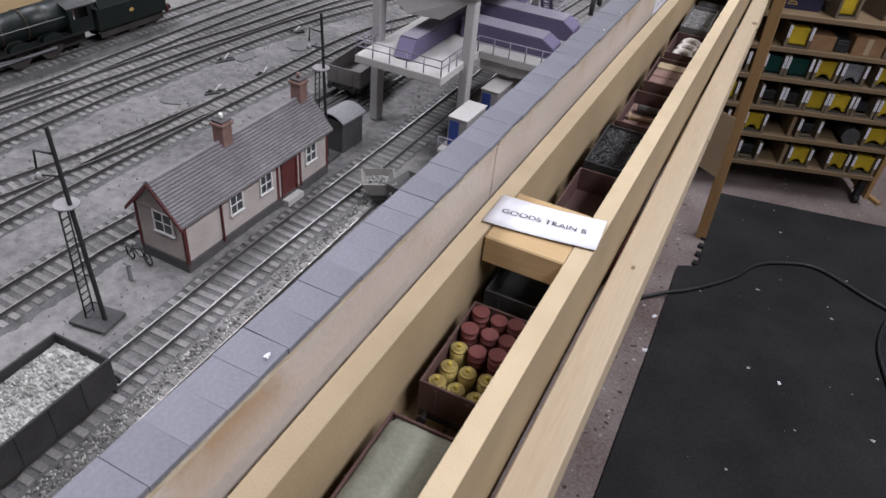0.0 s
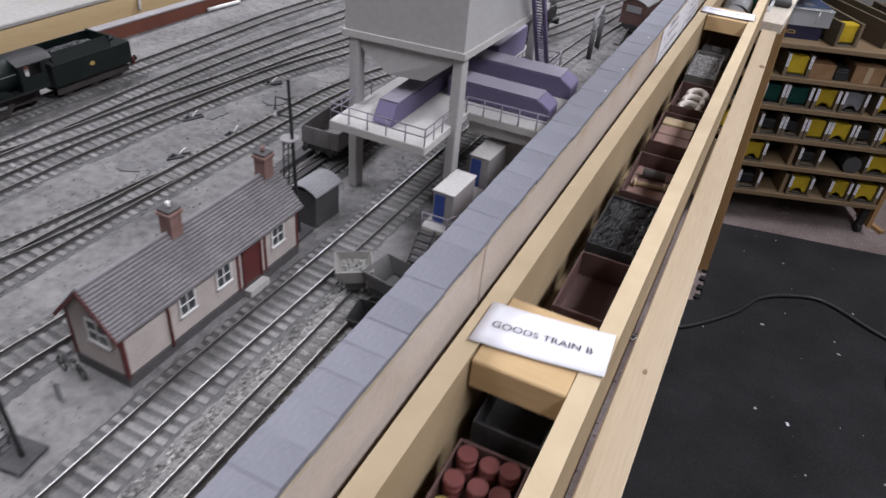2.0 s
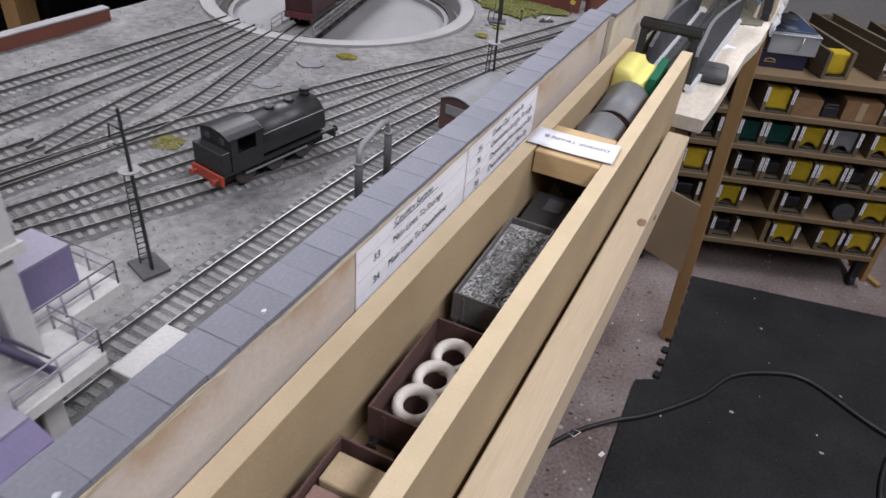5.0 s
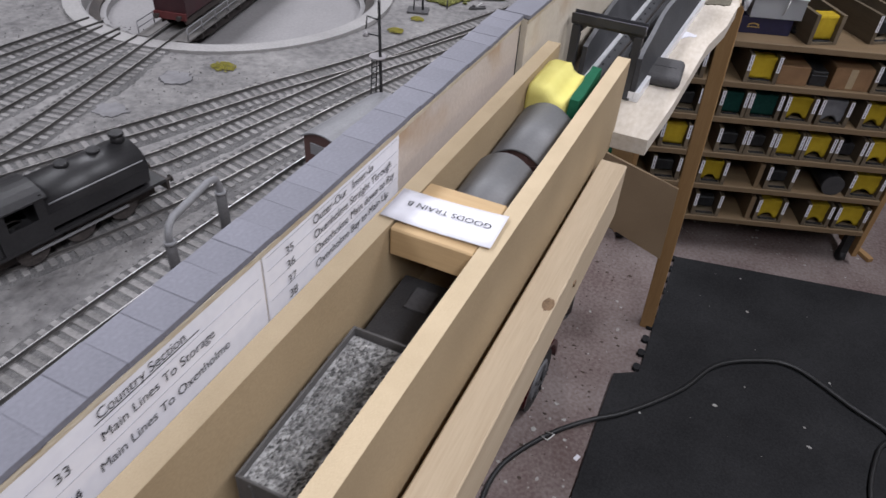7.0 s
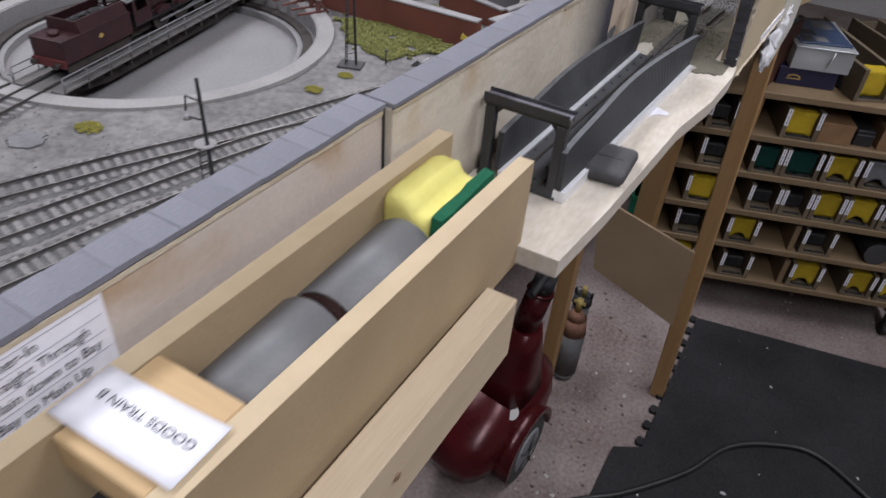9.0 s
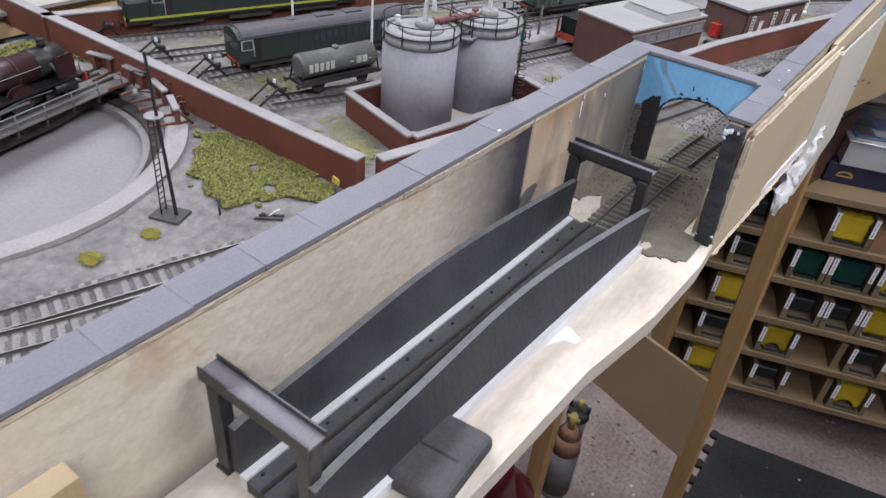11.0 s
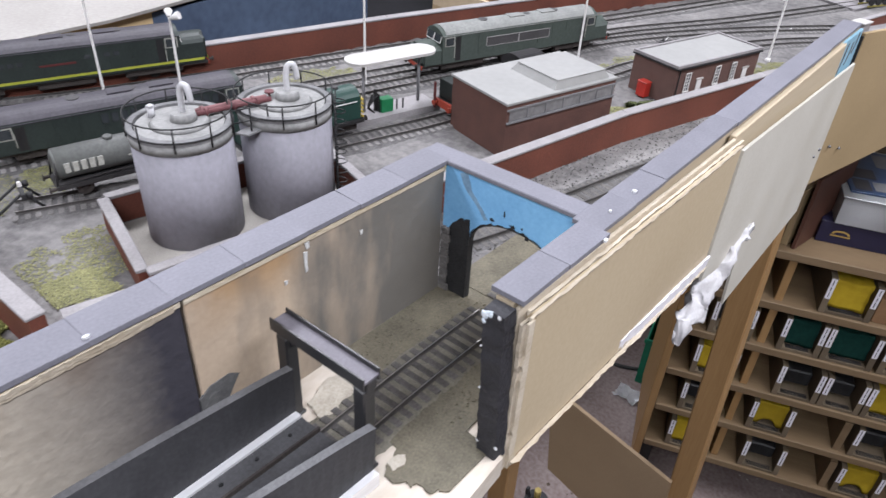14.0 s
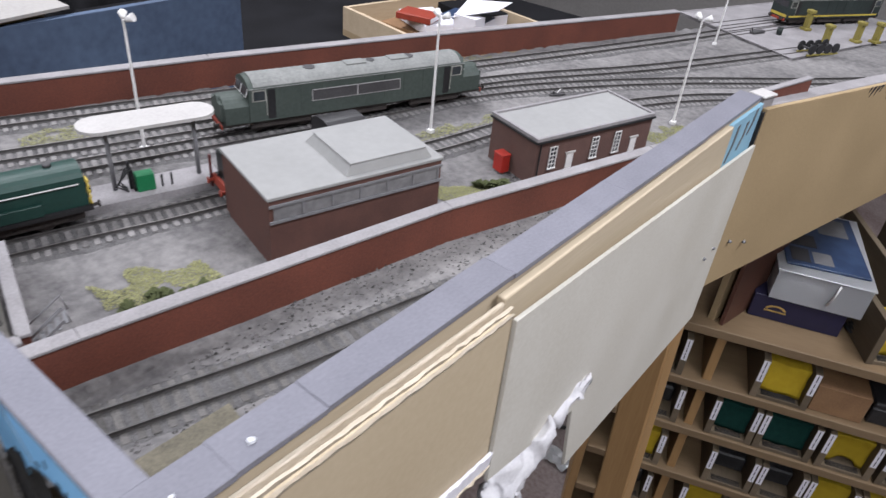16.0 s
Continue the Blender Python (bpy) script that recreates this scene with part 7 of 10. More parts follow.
    for kind, y0, y1, z0, z1 in extras:
        for sx in (-1, 1):
            x0, x1 = sorted((sx * (W - 0.0001), sx * (W + 0.0004)))
            if kind == "grille":
                g = add(r, "side_grille", M_DARK, ("b", x0, x1, y0, y1, z0, z1))
                add(g, "grille_frame", M_CONCRETE, ("b", x0, x1 + sx * 0.0002, y0 - 0.0005, y0, z0, z1), ("b", x0, x1, y1, y1 + 0.0005, z0, z1), ("b", x0, x1, y0, y1, z1, z1 + 0.0005), ("b", x0, x1, y0, y1, z0 - 0.0005, z0))
            elif kind == "panes":
                n = int((y1 - y0) / 0.0075)
                for k in range(n):
                    add(r, "body_window", M_GLASSD, ("b", x0, x1, y0 + k * (y1 - y0) / n, y0 + k * (y1 - y0) / n + 0.0052, z0, z1))
            elif kind == "plate":
                add(r, "nameplate", M_MAROON, ("b", x0, x1, y0, y1, z0, z1))
    for sx in (-1, 1):
        for k in range(1, 8):
            y = -L / 2 + ins + 0.026 + k * (L - 2 * ins - 0.052) / 8
            x0, x1 = sorted((sx * (W - 0.0001), sx * (W + 0.00025)))
            add(r, "panel_strip", body, ("b", x0, x1, y - 0.0004, y + 0.0004, 0.0185, H - 0.0085))
        x0, x1 = sorted((sx * (W - 0.0001), sx * (W + 0.0005)))
        add(r, "gutter", roof, ("b", x0, x1, -L / 2 + ins, L / 2 - ins, H - 0.0086, H - 0.0079))
    for y, rr in ((-L * 0.18, 0.0055), (L * 0.05, 0.0040), (L * 0.2, 0.0055)):
        add(r, "roof_fan", M_DARK, ("c", (0, y, H - 0.0012), (0, y, H + 0.0002), rr, rr, 18))
    for y in (-L * 0.05, L * 0.12):
        add(r, "roof_hatch", roof, ("b", -0.006, 0.006, y, y + 0.020, H - 0.0012, H + 0.0003))
    return r


diesel("large dark green diesel with a lime stripe and twin noses", (-0.5890, 1.7030, RT), -19.8, 0.2740, 0.0500, 0.0260, M_DGREEN, M_LIME, M_DROOFDK, extras=(("plate", -0.02, 0.012, 0.0270, 0.0290), ("panes", -0.062, -0.030, 0.0300, 0.0340), ("panes", 0.02, 0.055, 0.0300, 0.0340)), drop=0.0180)
diesel("dark green diesel with a flat cab and row of body windows", (-0.4455, 1.6830, RT), -16.7, 0.2000, 0.0435, 0.0, M_DGREEN, None, M_DROOFDK, extras=(("panes", -0.020, 0.080, 0.0240, 0.0320),))
diesel("faded green diesel with long side grilles and a dusty roof", (-0.3275, 2.1090, RT), -19.7, 0.2680, 0.0500, 0.0240, M_DUSTGREEN, None, extras=(("grille", -0.052, -0.008, 0.0250, 0.0345), ("grille", -0.007, 0.037, 0.0250, 0.0345)))

sh = thing("shunting_engine", "teal-green shunting engine with yellow and black chevrons", "model locomotive", (-0.3360, 1.7800, RT), -13.7, "diesel engines")
bm = N()
prism(bm, section(0.0135, 0.0140, 0.0350, 0.0060), "y", -0.030, 0.0580)
part("bonnet", bm, M_BLUEGREEN, sh)
bm = N()
prism(bm, section(0.0165, 0.0140, 0.0400, 0.0070), "y", -0.0560, -0.0300)
part("cab", bm, M_BLUEGREEN, sh)
add(sh, "running_plate", M_LOCOBLACK, ("b", -0.0165, 0.0165, -0.058, 0.0600, 0.0110, 0.0139))
add(sh, "side_box", M_BLUEGREEN, ("b", 0.0136, 0.0162, 0.0, 0.030, 0.0140, 0.0225, 0.0004), ("b", -0.0162, -0.0136, 0.0, 0.030, 0.0140, 0.0225, 0.0004))
add(sh, "hand_rail", M_WHITEP, ("t", [(0.0145, -0.028, 0.0310), (0.0145, 0.054, 0.0310)], 0.0005, 5))
for k in range(5):
    add(sh, "chevron", M_YELLOW if k % 2 == 0 else M_BLACK, ("b", -0.0132, 0.0132, 0.0581, 0.0585, 0.0145 + k * 0.0042, 0.0187 + k * 0.0042))
add(sh, "radiator", M_BLACK, ("b", -0.0070, 0.0070, 0.0586, 0.0590, 0.0165, 0.0340))
add(sh, "front_ladder", M_YELLOW, *[("b", 0.0080, 0.0150, 0.0590, 0.0602, 0.0150 + k * 0.0040, 0.0166 + k * 0.0040) for k in range(5)])
add(sh, "exhaust", M_DARK, ("c", (0, 0.040, 0.0405), (0, 0.040, 0.0430), 0.0026, 0.0026, 12))
wheels(sh, (-0.030, 0.0, 0.030), 0.0092)
add(sh, "frame", M_RUST, ("b", 0.0112, 0.0126, -0.050, 0.054, 0.0040, 0.0110), ("b", -0.0126, -0.0112, -0.050, 0.054, 0.0040, 0.0110))
buffers(sh, 0.0600, 0.0120, 1)

sm = thing("small_engine", "small dark engine with a rusty red buffer beam", "model locomotive", (-0.2640, 1.9680, RT), -14)
add(sm, "bunker", M_LOCOGREEN, ("b", -0.0150, 0.0150, -0.050, -0.026, 0.0140, 0.0330, 0.0005))
bm = N()
prism(bm, section(0.0165, 0.0140, 0.0410, 0.0065), "y", 0.030, 0.0640)
part("cab", bm, M_LOCOBLACK, sm)
add(sm, "boiler", M_LOCOBLACK, ("c", (0, -0.0255, 0.0270), (0, 0.030, 0.0270), 0.0120, 0.0120, 20))
add(sm, "running_plate", M_LOCOBLACK, ("b", -0.0160, 0.0160, -0.052, 0.066, 0.0115, 0.0139))
add(sm, "buffer_beam", M_RED, ("b", -0.0160, 0.0160, -0.0545, -0.0520, 0.0070, 0.0140))
add(sm, "signal_post", M_MAROON, ("b", -0.0160, -0.0135, -0.0560, -0.0546, 0.004, 0.0300))
wheels(sm, (-0.030, 0.0, 0.030), 0.0085)
buffers(sm, -0.0545, 0.0110, -1, M_RED)


def text_mesh(body, size, material, name="lettering"):
    cu = bpy.data.curves.new(name, "FONT")
    cu.body, cu.size = body, size
    cu.align_x, cu.align_y = "LEFT", "BOTTOM_BASELINE"
    tmp = new(name, cu)
    me = bpy.data.meshes.new_from_object(tmp.evaluated_get(bpy.context.evaluated_depsgraph_get()))
    bpy.data.objects.remove(tmp)
    me.materials.clear()
    me.materials.append(material)
    return me


def put_text(root, body, size, material, m, squeeze=1.0, name="lettering"):
    ob = new(name, text_mesh(body, size, material, name))
    ob.parent = root
    ob.matrix_basis = m @ Matrix.Diagonal((squeeze, 1, 1, 1))
    return ob


FACE_E = Matrix(((0, 0, 1, 0), (1, 0, 0, 0), (0, 1, 0, 0), (0, 0, 0, 1)))  # text on a face that looks along +x
tk = thing("tank_wagon", "dark grey oil tank wagon with white lettering", "goods wagon", (-0.3830, 1.6360, RT), -13.9)
M_TKGREY = mat("grimy_tank_grey", (0.10, 0.105, 0.10), (0.07, 0.072, 0.07), 0.6, grain=400, stain=40, bump=0.1)
add(tk, "barrel", M_TKGREY, ("c", (0, -0.0400, 0.0250), (0, 0.0400, 0.0250), 0.0118, 0.0118, 28), ("c", (0, -0.0418, 0.0250), (0, -0.0400, 0.0250), 0.0085, 0.0118, 28), ("c", (0, 0.0400, 0.0250), (0, 0.0418, 0.0250), 0.0118, 0.0085, 28))
add(tk, "manhole", M_TKGREY, ("c", (0, 0, 0.0360), (0, 0, 0.0385), 0.0036, 0.0033, 14))
add(tk, "frame", M_WAGBLACK, ("b", -0.0130, 0.0130, -0.0440, 0.0440, 0.0090, 0.0125))
for s in (-1, 1):
    add(tk, "end_stay", M_WAGBLACK, ("t", [(-0.011, s * 0.043, 0.0125), (-0.009, s * 0.0405, 0.030)], 0.0008), ("t", [(0.011, s * 0.043, 0.0125), (0.009, s * 0.0405, 0.030)], 0.0008))
    add(tk, "tie_rod", M_WAGBLACK, ("t", [(s * 0.0122, -0.042, 0.0130), (s * 0.0122, 0.0, 0.0150), (s * 0.0122, 0.042, 0.0130)], 0.0005))
    buffers(tk, s * 0.0440, 0.0105, s)
wheels(tk, (-0.025, 0.025), 0.0065, 0.0075)
M_LETTER = mat("dulled_white_lettering", (0.42, 0.42, 0.38), (0.26, 0.26, 0.24), 0.8, grain=700, stain=90, bump=0.1)
for k in range(5):
    add(tk, "lettering_bar", M_LETTER, ("b", 0.0114, 0.0121, -0.0355 + k * 0.0058, -0.0316 + k * 0.0058, 0.0215, 0.0290))
for k, w0 in enumerate((0.0035, 0.0055, 0.0055, 0.0035)):
    add(tk, "lettering_bar", M_LETTER, ("b", 0.0114, 0.0121, 0.0095 + k * 0.0070, 0.0095 + k * 0.0070 + w0, *((0.0243, 0.0255) if k in (0, 3) else (0.0220, 0.0285))))


def buffer_stop(at, rz):
    r = thing("buffer_stop", "black rail-built buffer stop at the track end", "buffer stop", at, rz, "buffer stops")
    for s in (-1, 1):
        add(r, "strut", M_BLACK, ("t", [(s * 0.0088, -0.022, 0.0015), (s * 0.0088, 0.0, 0.0170)], 0.0011, 5), ("t", [(s * 0.0088, 0.012, 0.0015), (s * 0.0088, 0.0, 0.0170)], 0.0011, 5))
        add(r, "buffer", M_BLACK, ("c", (s * 0.010, 0.001, 0.0150), (s * 0.010, 0.006, 0.0150), 0.0022, 0.0026, 10))
    add(r, "cross_beam", M_BLACK, ("b", -0.0145, 0.0145, -0.0015, 0.0015, 0.0135, 0.0185, 0.0004))
    add(r, "stop_lamp", M_WHITEP, ("c", (0, 0, 0.0186), (0, 0, 0.0220), 0.0016, 0.0013, 8))
    return r


for x, y, a in ((-0.6380, 1.5560, -24), (-0.5530, 1.5570, -22), (-0.4830, 1.5670, -18), (-0.3985, 1.5720, -16)):
    buffer_stop((x, y, G), a)


# ---- timber wheel stops round the turntable ----
M_OXIDE = mat("red_oxide_timber", (0.14, 0.055, 0.045), (0.09, 0.036, 0.030), 0.75, grain=800, stain=60, bump=0.2)
for k, (x, y, a) in enumerate(((-0.5560, 1.4990, 16), (-0.5060, 1.5010, 2), (-0.4630, 1.4960, -14), (-0.4250, 1.4830, -26))):
    r = thing("wheel_stop", "red-brown timber wheel stop with a pale top beam", "wheel stop", (x, y, G), a, "wheel stops")
    for s in (-1, 1):
        add(r, "rail_stub", M_OXIDE, ("b", s * 0.0088 - 0.0010, s * 0.0088 + 0.0010, -0.0240, 0.0080, 0.0018, 0.0040))
        add(r, "upright", M_OXIDE, ("b", s * 0.0088 - 0.0020, s * 0.0088 + 0.0020, -0.0020, 0.0020, 0.0, 0.0165))
        add(r, "brace", M_OXIDE, ("t", [(s * 0.0088, 0.0120, 0.001), (s * 0.0088, 0.0, 0.0150)], 0.0012, 5))
        add(r, "hook", M_OXIDE, ("t", [(s * 0.006, 0.002, 0.0165), (s * 0.006, 0.004, 0.0205), (s * 0.006, 0.0085, 0.0200), (s * 0.006, 0.0095, 0.0160)], 0.0007, 5))
    add(r, "top_beam", M_WALLCAP, ("b", -0.0150, 0.0150, -0.0035, 0.0025, 0.0166, 0.0190, 0.0005))


# ---- lighting masts ----
def mast(at, twin, H=0.108):
    r = thing("light_mast", "slim white lighting mast", "light mast", at, 0, "light masts")
    add(r, "foot", M_WHITEP, ("b", -0.0028, 0.0028, -0.0028, 0.0028, 0.0, 0.0035, 0.0004))
    add(r, "pole", M_WHITEP, ("c", (0, 0, 0.0035), (0, 0, H), 0.0014, 0.0010, 8))
    for a in ((0.5, 2.6) if twin else (0.8,)):
        add(r, "lamp_head", M_WHITEP, ("c", (0.002 * math.cos(a), 0.002 * math.sin(a), H), (0.0085 * math.cos(a), 0.0085 * math.sin(a), H + 0.0030), 0.0016, 0.0034, 10))
    return r


for x, y, tw in ((-0.4100, 1.7200, True), (-0.5080, 1.7000, True), (-0.3900, 1.9220, True), (-0.2540, 2.1340, True), (-0.0990, 2.3470, True), (-0.1750, 2.6750, True)):
    mast((x, y, G), tw)

# ---- lifting pad at the far end ----
bm = N()
prism(bm, [(-0.280, 2.796), (-0.075, 2.698), (0.030, 3.020), (-0.165, 3.11)], "z", G - 0.001, G + 0.0030)
pad = thing("lifting_pad", "pale concrete lifting pad beside the shed tracks", "pad")
part("slab", bm, M_WALLCAP, pad)
for a, b in (((-0.280, 2.796), (-0.075, 2.698)), ((-0.075, 2.698), (0.030, 3.020)), ((-0.165, 3.11), (-0.280, 2.796))):
    bm = N()
    seg_wall(bm, a, b, 0.0030, G - 0.001, G + 0.0036)
    part("kerb", bm, M_WALLCAP, pad)
for o in (0.055, 0.085):
    for g in (-0.0085, 0.0085):
        a, b = Vector((-0.280 + 0.205 * o * 6, 2.796 - 0.098 * o * 6)), Vector((-0.165 + 0.195 * o * 6, 3.11 - 0.09 * o * 6))
        n = (b - a).normalized()
        n = Vector((n.y, -n.x)) * g
        bm = N()
        seg_wall(bm, a + n, b + n, 0.0010, G + 0.0031, G + 0.0040)
        part("inlaid_rail", bm, M_RAIL, pad)
M_OLIVE = paint("olive_yellow_paint", (0.24, 0.20, 0.05), 0.6)
for x, y in ((-0.060, 2.812), (-0.030, 2.880), (-0.008, 2.905), (-0.104, 2.880)):
    r = thing("lifting_jack", "olive-yellow lifting jack standing on the pad", "lifting jack", (x, y, G + 0.0030), -30, "lifting jacks")
    add(r, "foot", M_OLIVE, ("b", -0.007, 0.007, -0.006, 0.006, 0.0, 0.004, 0.0005))
    add(r, "column", M_OLIVE, ("b", -0.004, 0.004, -0.004, 0.004, 0.004, 0.026, 0.0006))
    add(r, "head", M_OLIVE, ("b", -0.006, 0.006, -0.005, 0.005, 0.026, 0.031, 0.0008))
r = thing("wheel_sets", "row of black spare wheel sets on a yellow rack", "wheel set", (-0.0570, 2.7620, G + 0.0030), 62)
add(r, "rack", M_OLIVE, ("b", -0.030, 0.030, -0.010, -0.008, 0.0, 0.0022), ("b", -0.030, 0.030, 0.008, 0.010, 0.0, 0.0022))
for k in range(4):
    for s in (-1, 1):
        add(r, "wheel", M_BLACK, ("c", (-0.024 + k * 0.0155, s * 0.0085, 0.0090), (-0.024 + k * 0.0155, s * 0.0105, 0.0090), 0.0068, 0.0068, 18))
    add(r, "axle", M_DARK, ("c", (-0.024 + k * 0.0155, -0.0085, 0.0090), (-0.024 + k * 0.0155, 0.0085, 0.0090), 0.0014, 0.0014, 8))
r = thing("jack_trolley", "low dark jacking trolley on the pad", "trolley", (-0.150, 2.785, G + 0.0030), -20)
add(r, "tray", M_DARK, ("b", -0.004, 0.004, -0.014, 0.014, 0.001, 0.004, 0.0005))
add(r, "arm", M_DARK, ("t", [(0, -0.012, 0.004), (0, -0.016, 0.010)], 0.0010))
r = thing("oil_drum", "dark green oil drum on the pad", "drum", (-0.125, 2.810, G + 0.0030))
add(r, "body", M_DGREEN, ("c", (0, 0, 0), (0, 0, 0.011), 0.0042, 0.0042, 16))
add(r, "rim", M_DARK, ("c", (0, 0, 0.011), (0, 0, 0.0116), 0.0045, 0.0045, 16))
diesel("green diesel raised over the lifting pad with a yellow band", (-0.098, 2.955, RT), -30, 0.2000, 0.0480, 0.0, M_DGREEN, M_YELLOW)
for x, y, a in ((-0.225, 2.32, 60), (-0.118, 2.50, 50), (-0.395, 2.005, 65), (-0.02, 2.58, 60)):
    point_lever((x, y, G), a)

# ---- grass and bushes ----
M_GRASS = mat("olive_scatter_grass", (0.30, 0.30, 0.095), (0.16, 0.165, 0.055), 0.95, grain=900, stain=160, mix=1.0, bump=0.9)


def by_island(m, lo, hi):
    """Gives each loose blade or flake of a mesh its own lightness."""
    nd, ln = m.node_tree.nodes, m.node_tree.links
    bsdf = nd["Principled BSDF"]
    src = bsdf.inputs["Base Color"].links[0].from_socket
    geo = nd.new("ShaderNodeNewGeometry")
    mr = nd.new("ShaderNodeMapRange")
    mr.inputs[3].default_value, mr.inputs[4].default_value = lo, hi
    ln.new(geo.outputs["Random Per Island"], mr.inputs[0])
    mul = nd.new("ShaderNodeVectorMath")
    mul.operation = "SCALE"
    ln.new(src, mul.inputs[0])
    ln.new(mr.outputs[0], mul.inputs["Scale"])
    ln.new(mul.outputs[0], bsdf.inputs["Base Color"])
    return m


by_island(M_GRASS, 0.45, 1.35)
by_island(M_COAL, 0.4, 3.0)
by_island(M_LOOSE, 0.35, 1.5)
by_island(M_CLINKER, 0.35, 1.6)
by_island(M_ASH, 0.75, 1.25)
M_BUSH = mat("dark_scatter_bush", (0.10, 0.115, 0.045), (0.05, 0.06, 0.025), 0.95, grain=900, stain=160, mix=1.0, bump=0.9)


def inside(p, poly):
    hit = False
    for (x0, y0), (x1, y1) in zip(poly, poly[1:] + poly[:1]):
        if (y0 > p[1]) != (y1 > p[1]) and p[0] < (x1 - x0) * (p[1] - y0) / (y1 - y0) + x0:
            hit = not hit
    return hit


def scatter(poly, n, r0, r1, seed, hole=0.25):
    rnd = random.Random(seed)
    bm = N()
    xs, ys = [p[0] for p in poly], [p[1] for p in poly]
    made = 0
    while made < n:
        x, y = rnd.uniform(min(xs), max(xs)), rnd.uniform(min(ys), max(ys))
        wob = noise.noise_vector((x * 60, y * 60, seed)) * 0.022
        if not inside((x + wob.x, y + wob.y), poly) or noise.noise((x * 55, y * 55, seed)) < -0.5 + hole:
            continue
        made += 1
        r = rnd.uniform(r0, r1)
        a = rnd.uniform(0, math.tau)
        c = Vector((x, y, G))
        for k in range(3):
            d = Vector((math.cos(a + k * 2.1), math.sin(a + k * 2.1), 0))
            q = Vector((-d.y, d.x, 0))
            tip = c + d * r + Vector((0, 0, r * rnd.uniform(0.3, 1.3)))
            v = [bm.verts.new(p) for p in (c - q * r * 0.5, c + q * r * 0.5, tip + q * r * 0.35, tip - q * r * 0.35)]
            bm.faces.new(v)
    return bm


solo("grass_patch", scatter([(-0.342, 1.428), (-0.400, 1.492), (-0.335, 1.506), (-0.262, 1.506), (-0.240, 1.490), (-0.262, 1.458), (-0.298, 1.422)], 26000, 0.0004, 0.0015, 1, 0.02), M_GRASS, "patch of olive-yellow scatter grass by the turntable", "grass", "stuff")
solo("grass_patch", scatter([(-0.68, 1.43), (-0.68, 1.505), (-0.585, 1.505), (-0.60, 1.47)], 2200, 0.0006, 0.0018, 2, 0.1), M_GRASS, "patch of olive-yellow scatter grass by the wall", "grass", "stuff")
solo("bush", scatter([(-0.222, 1.795), (-0.205, 1.850), (-0.192, 1.855), (-0.200, 1.785)], 500, 0.0015, 0.004, 3, 0.25), M_BUSH, "low dark green bushes along the wall", "bush", "stuff")
solo("bush", scatter([(-0.162, 2.080), (-0.152, 2.105), (-0.138, 2.100), (-0.148, 2.075)], 300, 0.0015, 0.004, 4, 0.1), M_BUSH, "low dark green bush beside the red cabinet", "bush", "stuff")
solo("bush", scatter([(-0.078, 2.272), (-0.070, 2.290), (-0.058, 2.284), (-0.066, 2.268)], 240, 0.0015, 0.004, 5, 0.1), M_BUSH, "low dark green bush behind the office", "bush", "stuff")
M_LICHEN = by_island(mat("olive_lichen", (0.27, 0.265, 0.125), (0.16, 0.16, 0.08), 0.95, grain=700, stain=120, mix=1.0, bump=0.6), 0.5, 1.3)
for k, q in enumerate(([(-0.30, 1.535), (-0.262, 1.53), (-0.262, 1.56), (-0.30, 1.58)], [(-0.60, 1.57), (-0.54, 1.56), (-0.47, 1.78), (-0.52, 1.79)], [(-0.46, 1.59), (-0.41, 1.59), (-0.40, 1.66), (-0.44, 1.67)], [(-0.25, 1.79), (-0.215, 1.80), (-0.20, 1.86), (-0.23, 1.86)], [(-0.185, 2.05), (-0.15, 2.04), (-0.13, 2.10), (-0.16, 2.10)], [(-0.48, 1.86), (-0.45, 1.85), (-0.41, 1.95), (-0.44, 1.96)], [(-0.26, 2.12), (-0.23, 2.10), (-0.20, 2.22), (-0.23, 2.24)], [(-0.11, 2.29), (-0.07, 2.27), (-0.05, 2.33), (-0.09, 2.36)], [(-0.45, 2.06), (-0.43, 2.05), (-0.33, 2.35), (-0.35, 2.38)], [(-0.53, 1.56), (-0.40, 1.55), (-0.38, 1.61), (-0.49, 1.64)], [(-0.345, 1.53), (-0.27, 1.53), (-0.255, 1.575), (-0.34, 1.60)])):
    bm = scatter(q, 2600, 0.00025, 0.0010, 10 + k, 0.10)
    for v in bm.verts:
        v.co.z = G + (v.co.z - G) * 0.25
    solo("lichen", bm, M_LICHEN, "thin yellowish lichen on the ash ground", "moss", "stuff")

# ---- goods train in the box ----
M_FOAM = mat("yellow_foam", (0.76, 0.69, 0.24), (0.68, 0.60, 0.17), 0.95, grain=1200, stain=70, mix=1.0, bump=0.9, bscale=1500, spec=0.1)
M_SCOUR = mat("green_scourer", (0.025, 0.14, 0.075), (0.012, 0.085, 0.045), 0.95, grain=1500, stain=160, mix=1.0, bump=1.0, spec=0.1)
M_TARP = mat("grey_green_tarpaulin", (0.25, 0.25, 0.20), (0.16, 0.165, 0.13), 0.85, grain=500, stain=70, mix=1.0, bump=0.4)
M_BARREL = paint("dull_red_barrel", (0.145, 0.040, 0.037), 0.7)
M_BRASSTOP = mat("brass_top", (0.42, 0.33, 0.11), (0.25, 0.19, 0.07), 0.5, metal=0.5, grain=900, stain=150, bump=0.2)
M_TANBLOCK = paint("tan_block", (0.42, 0.32, 0.20), 0.8)
M_PINKBLOCK = mat("pinkish_brown_block", (0.27, 0.17, 0.14), (0.18, 0.105, 0.09), 0.85, grain=800, stain=60, mix=1.0, bump=0.3)
M_RING = mat("chalky_ring", (0.64, 0.60, 0.56), (0.46, 0.41, 0.37), 0.85, grain=900, stain=120, mix=1.0, bump=0.3)
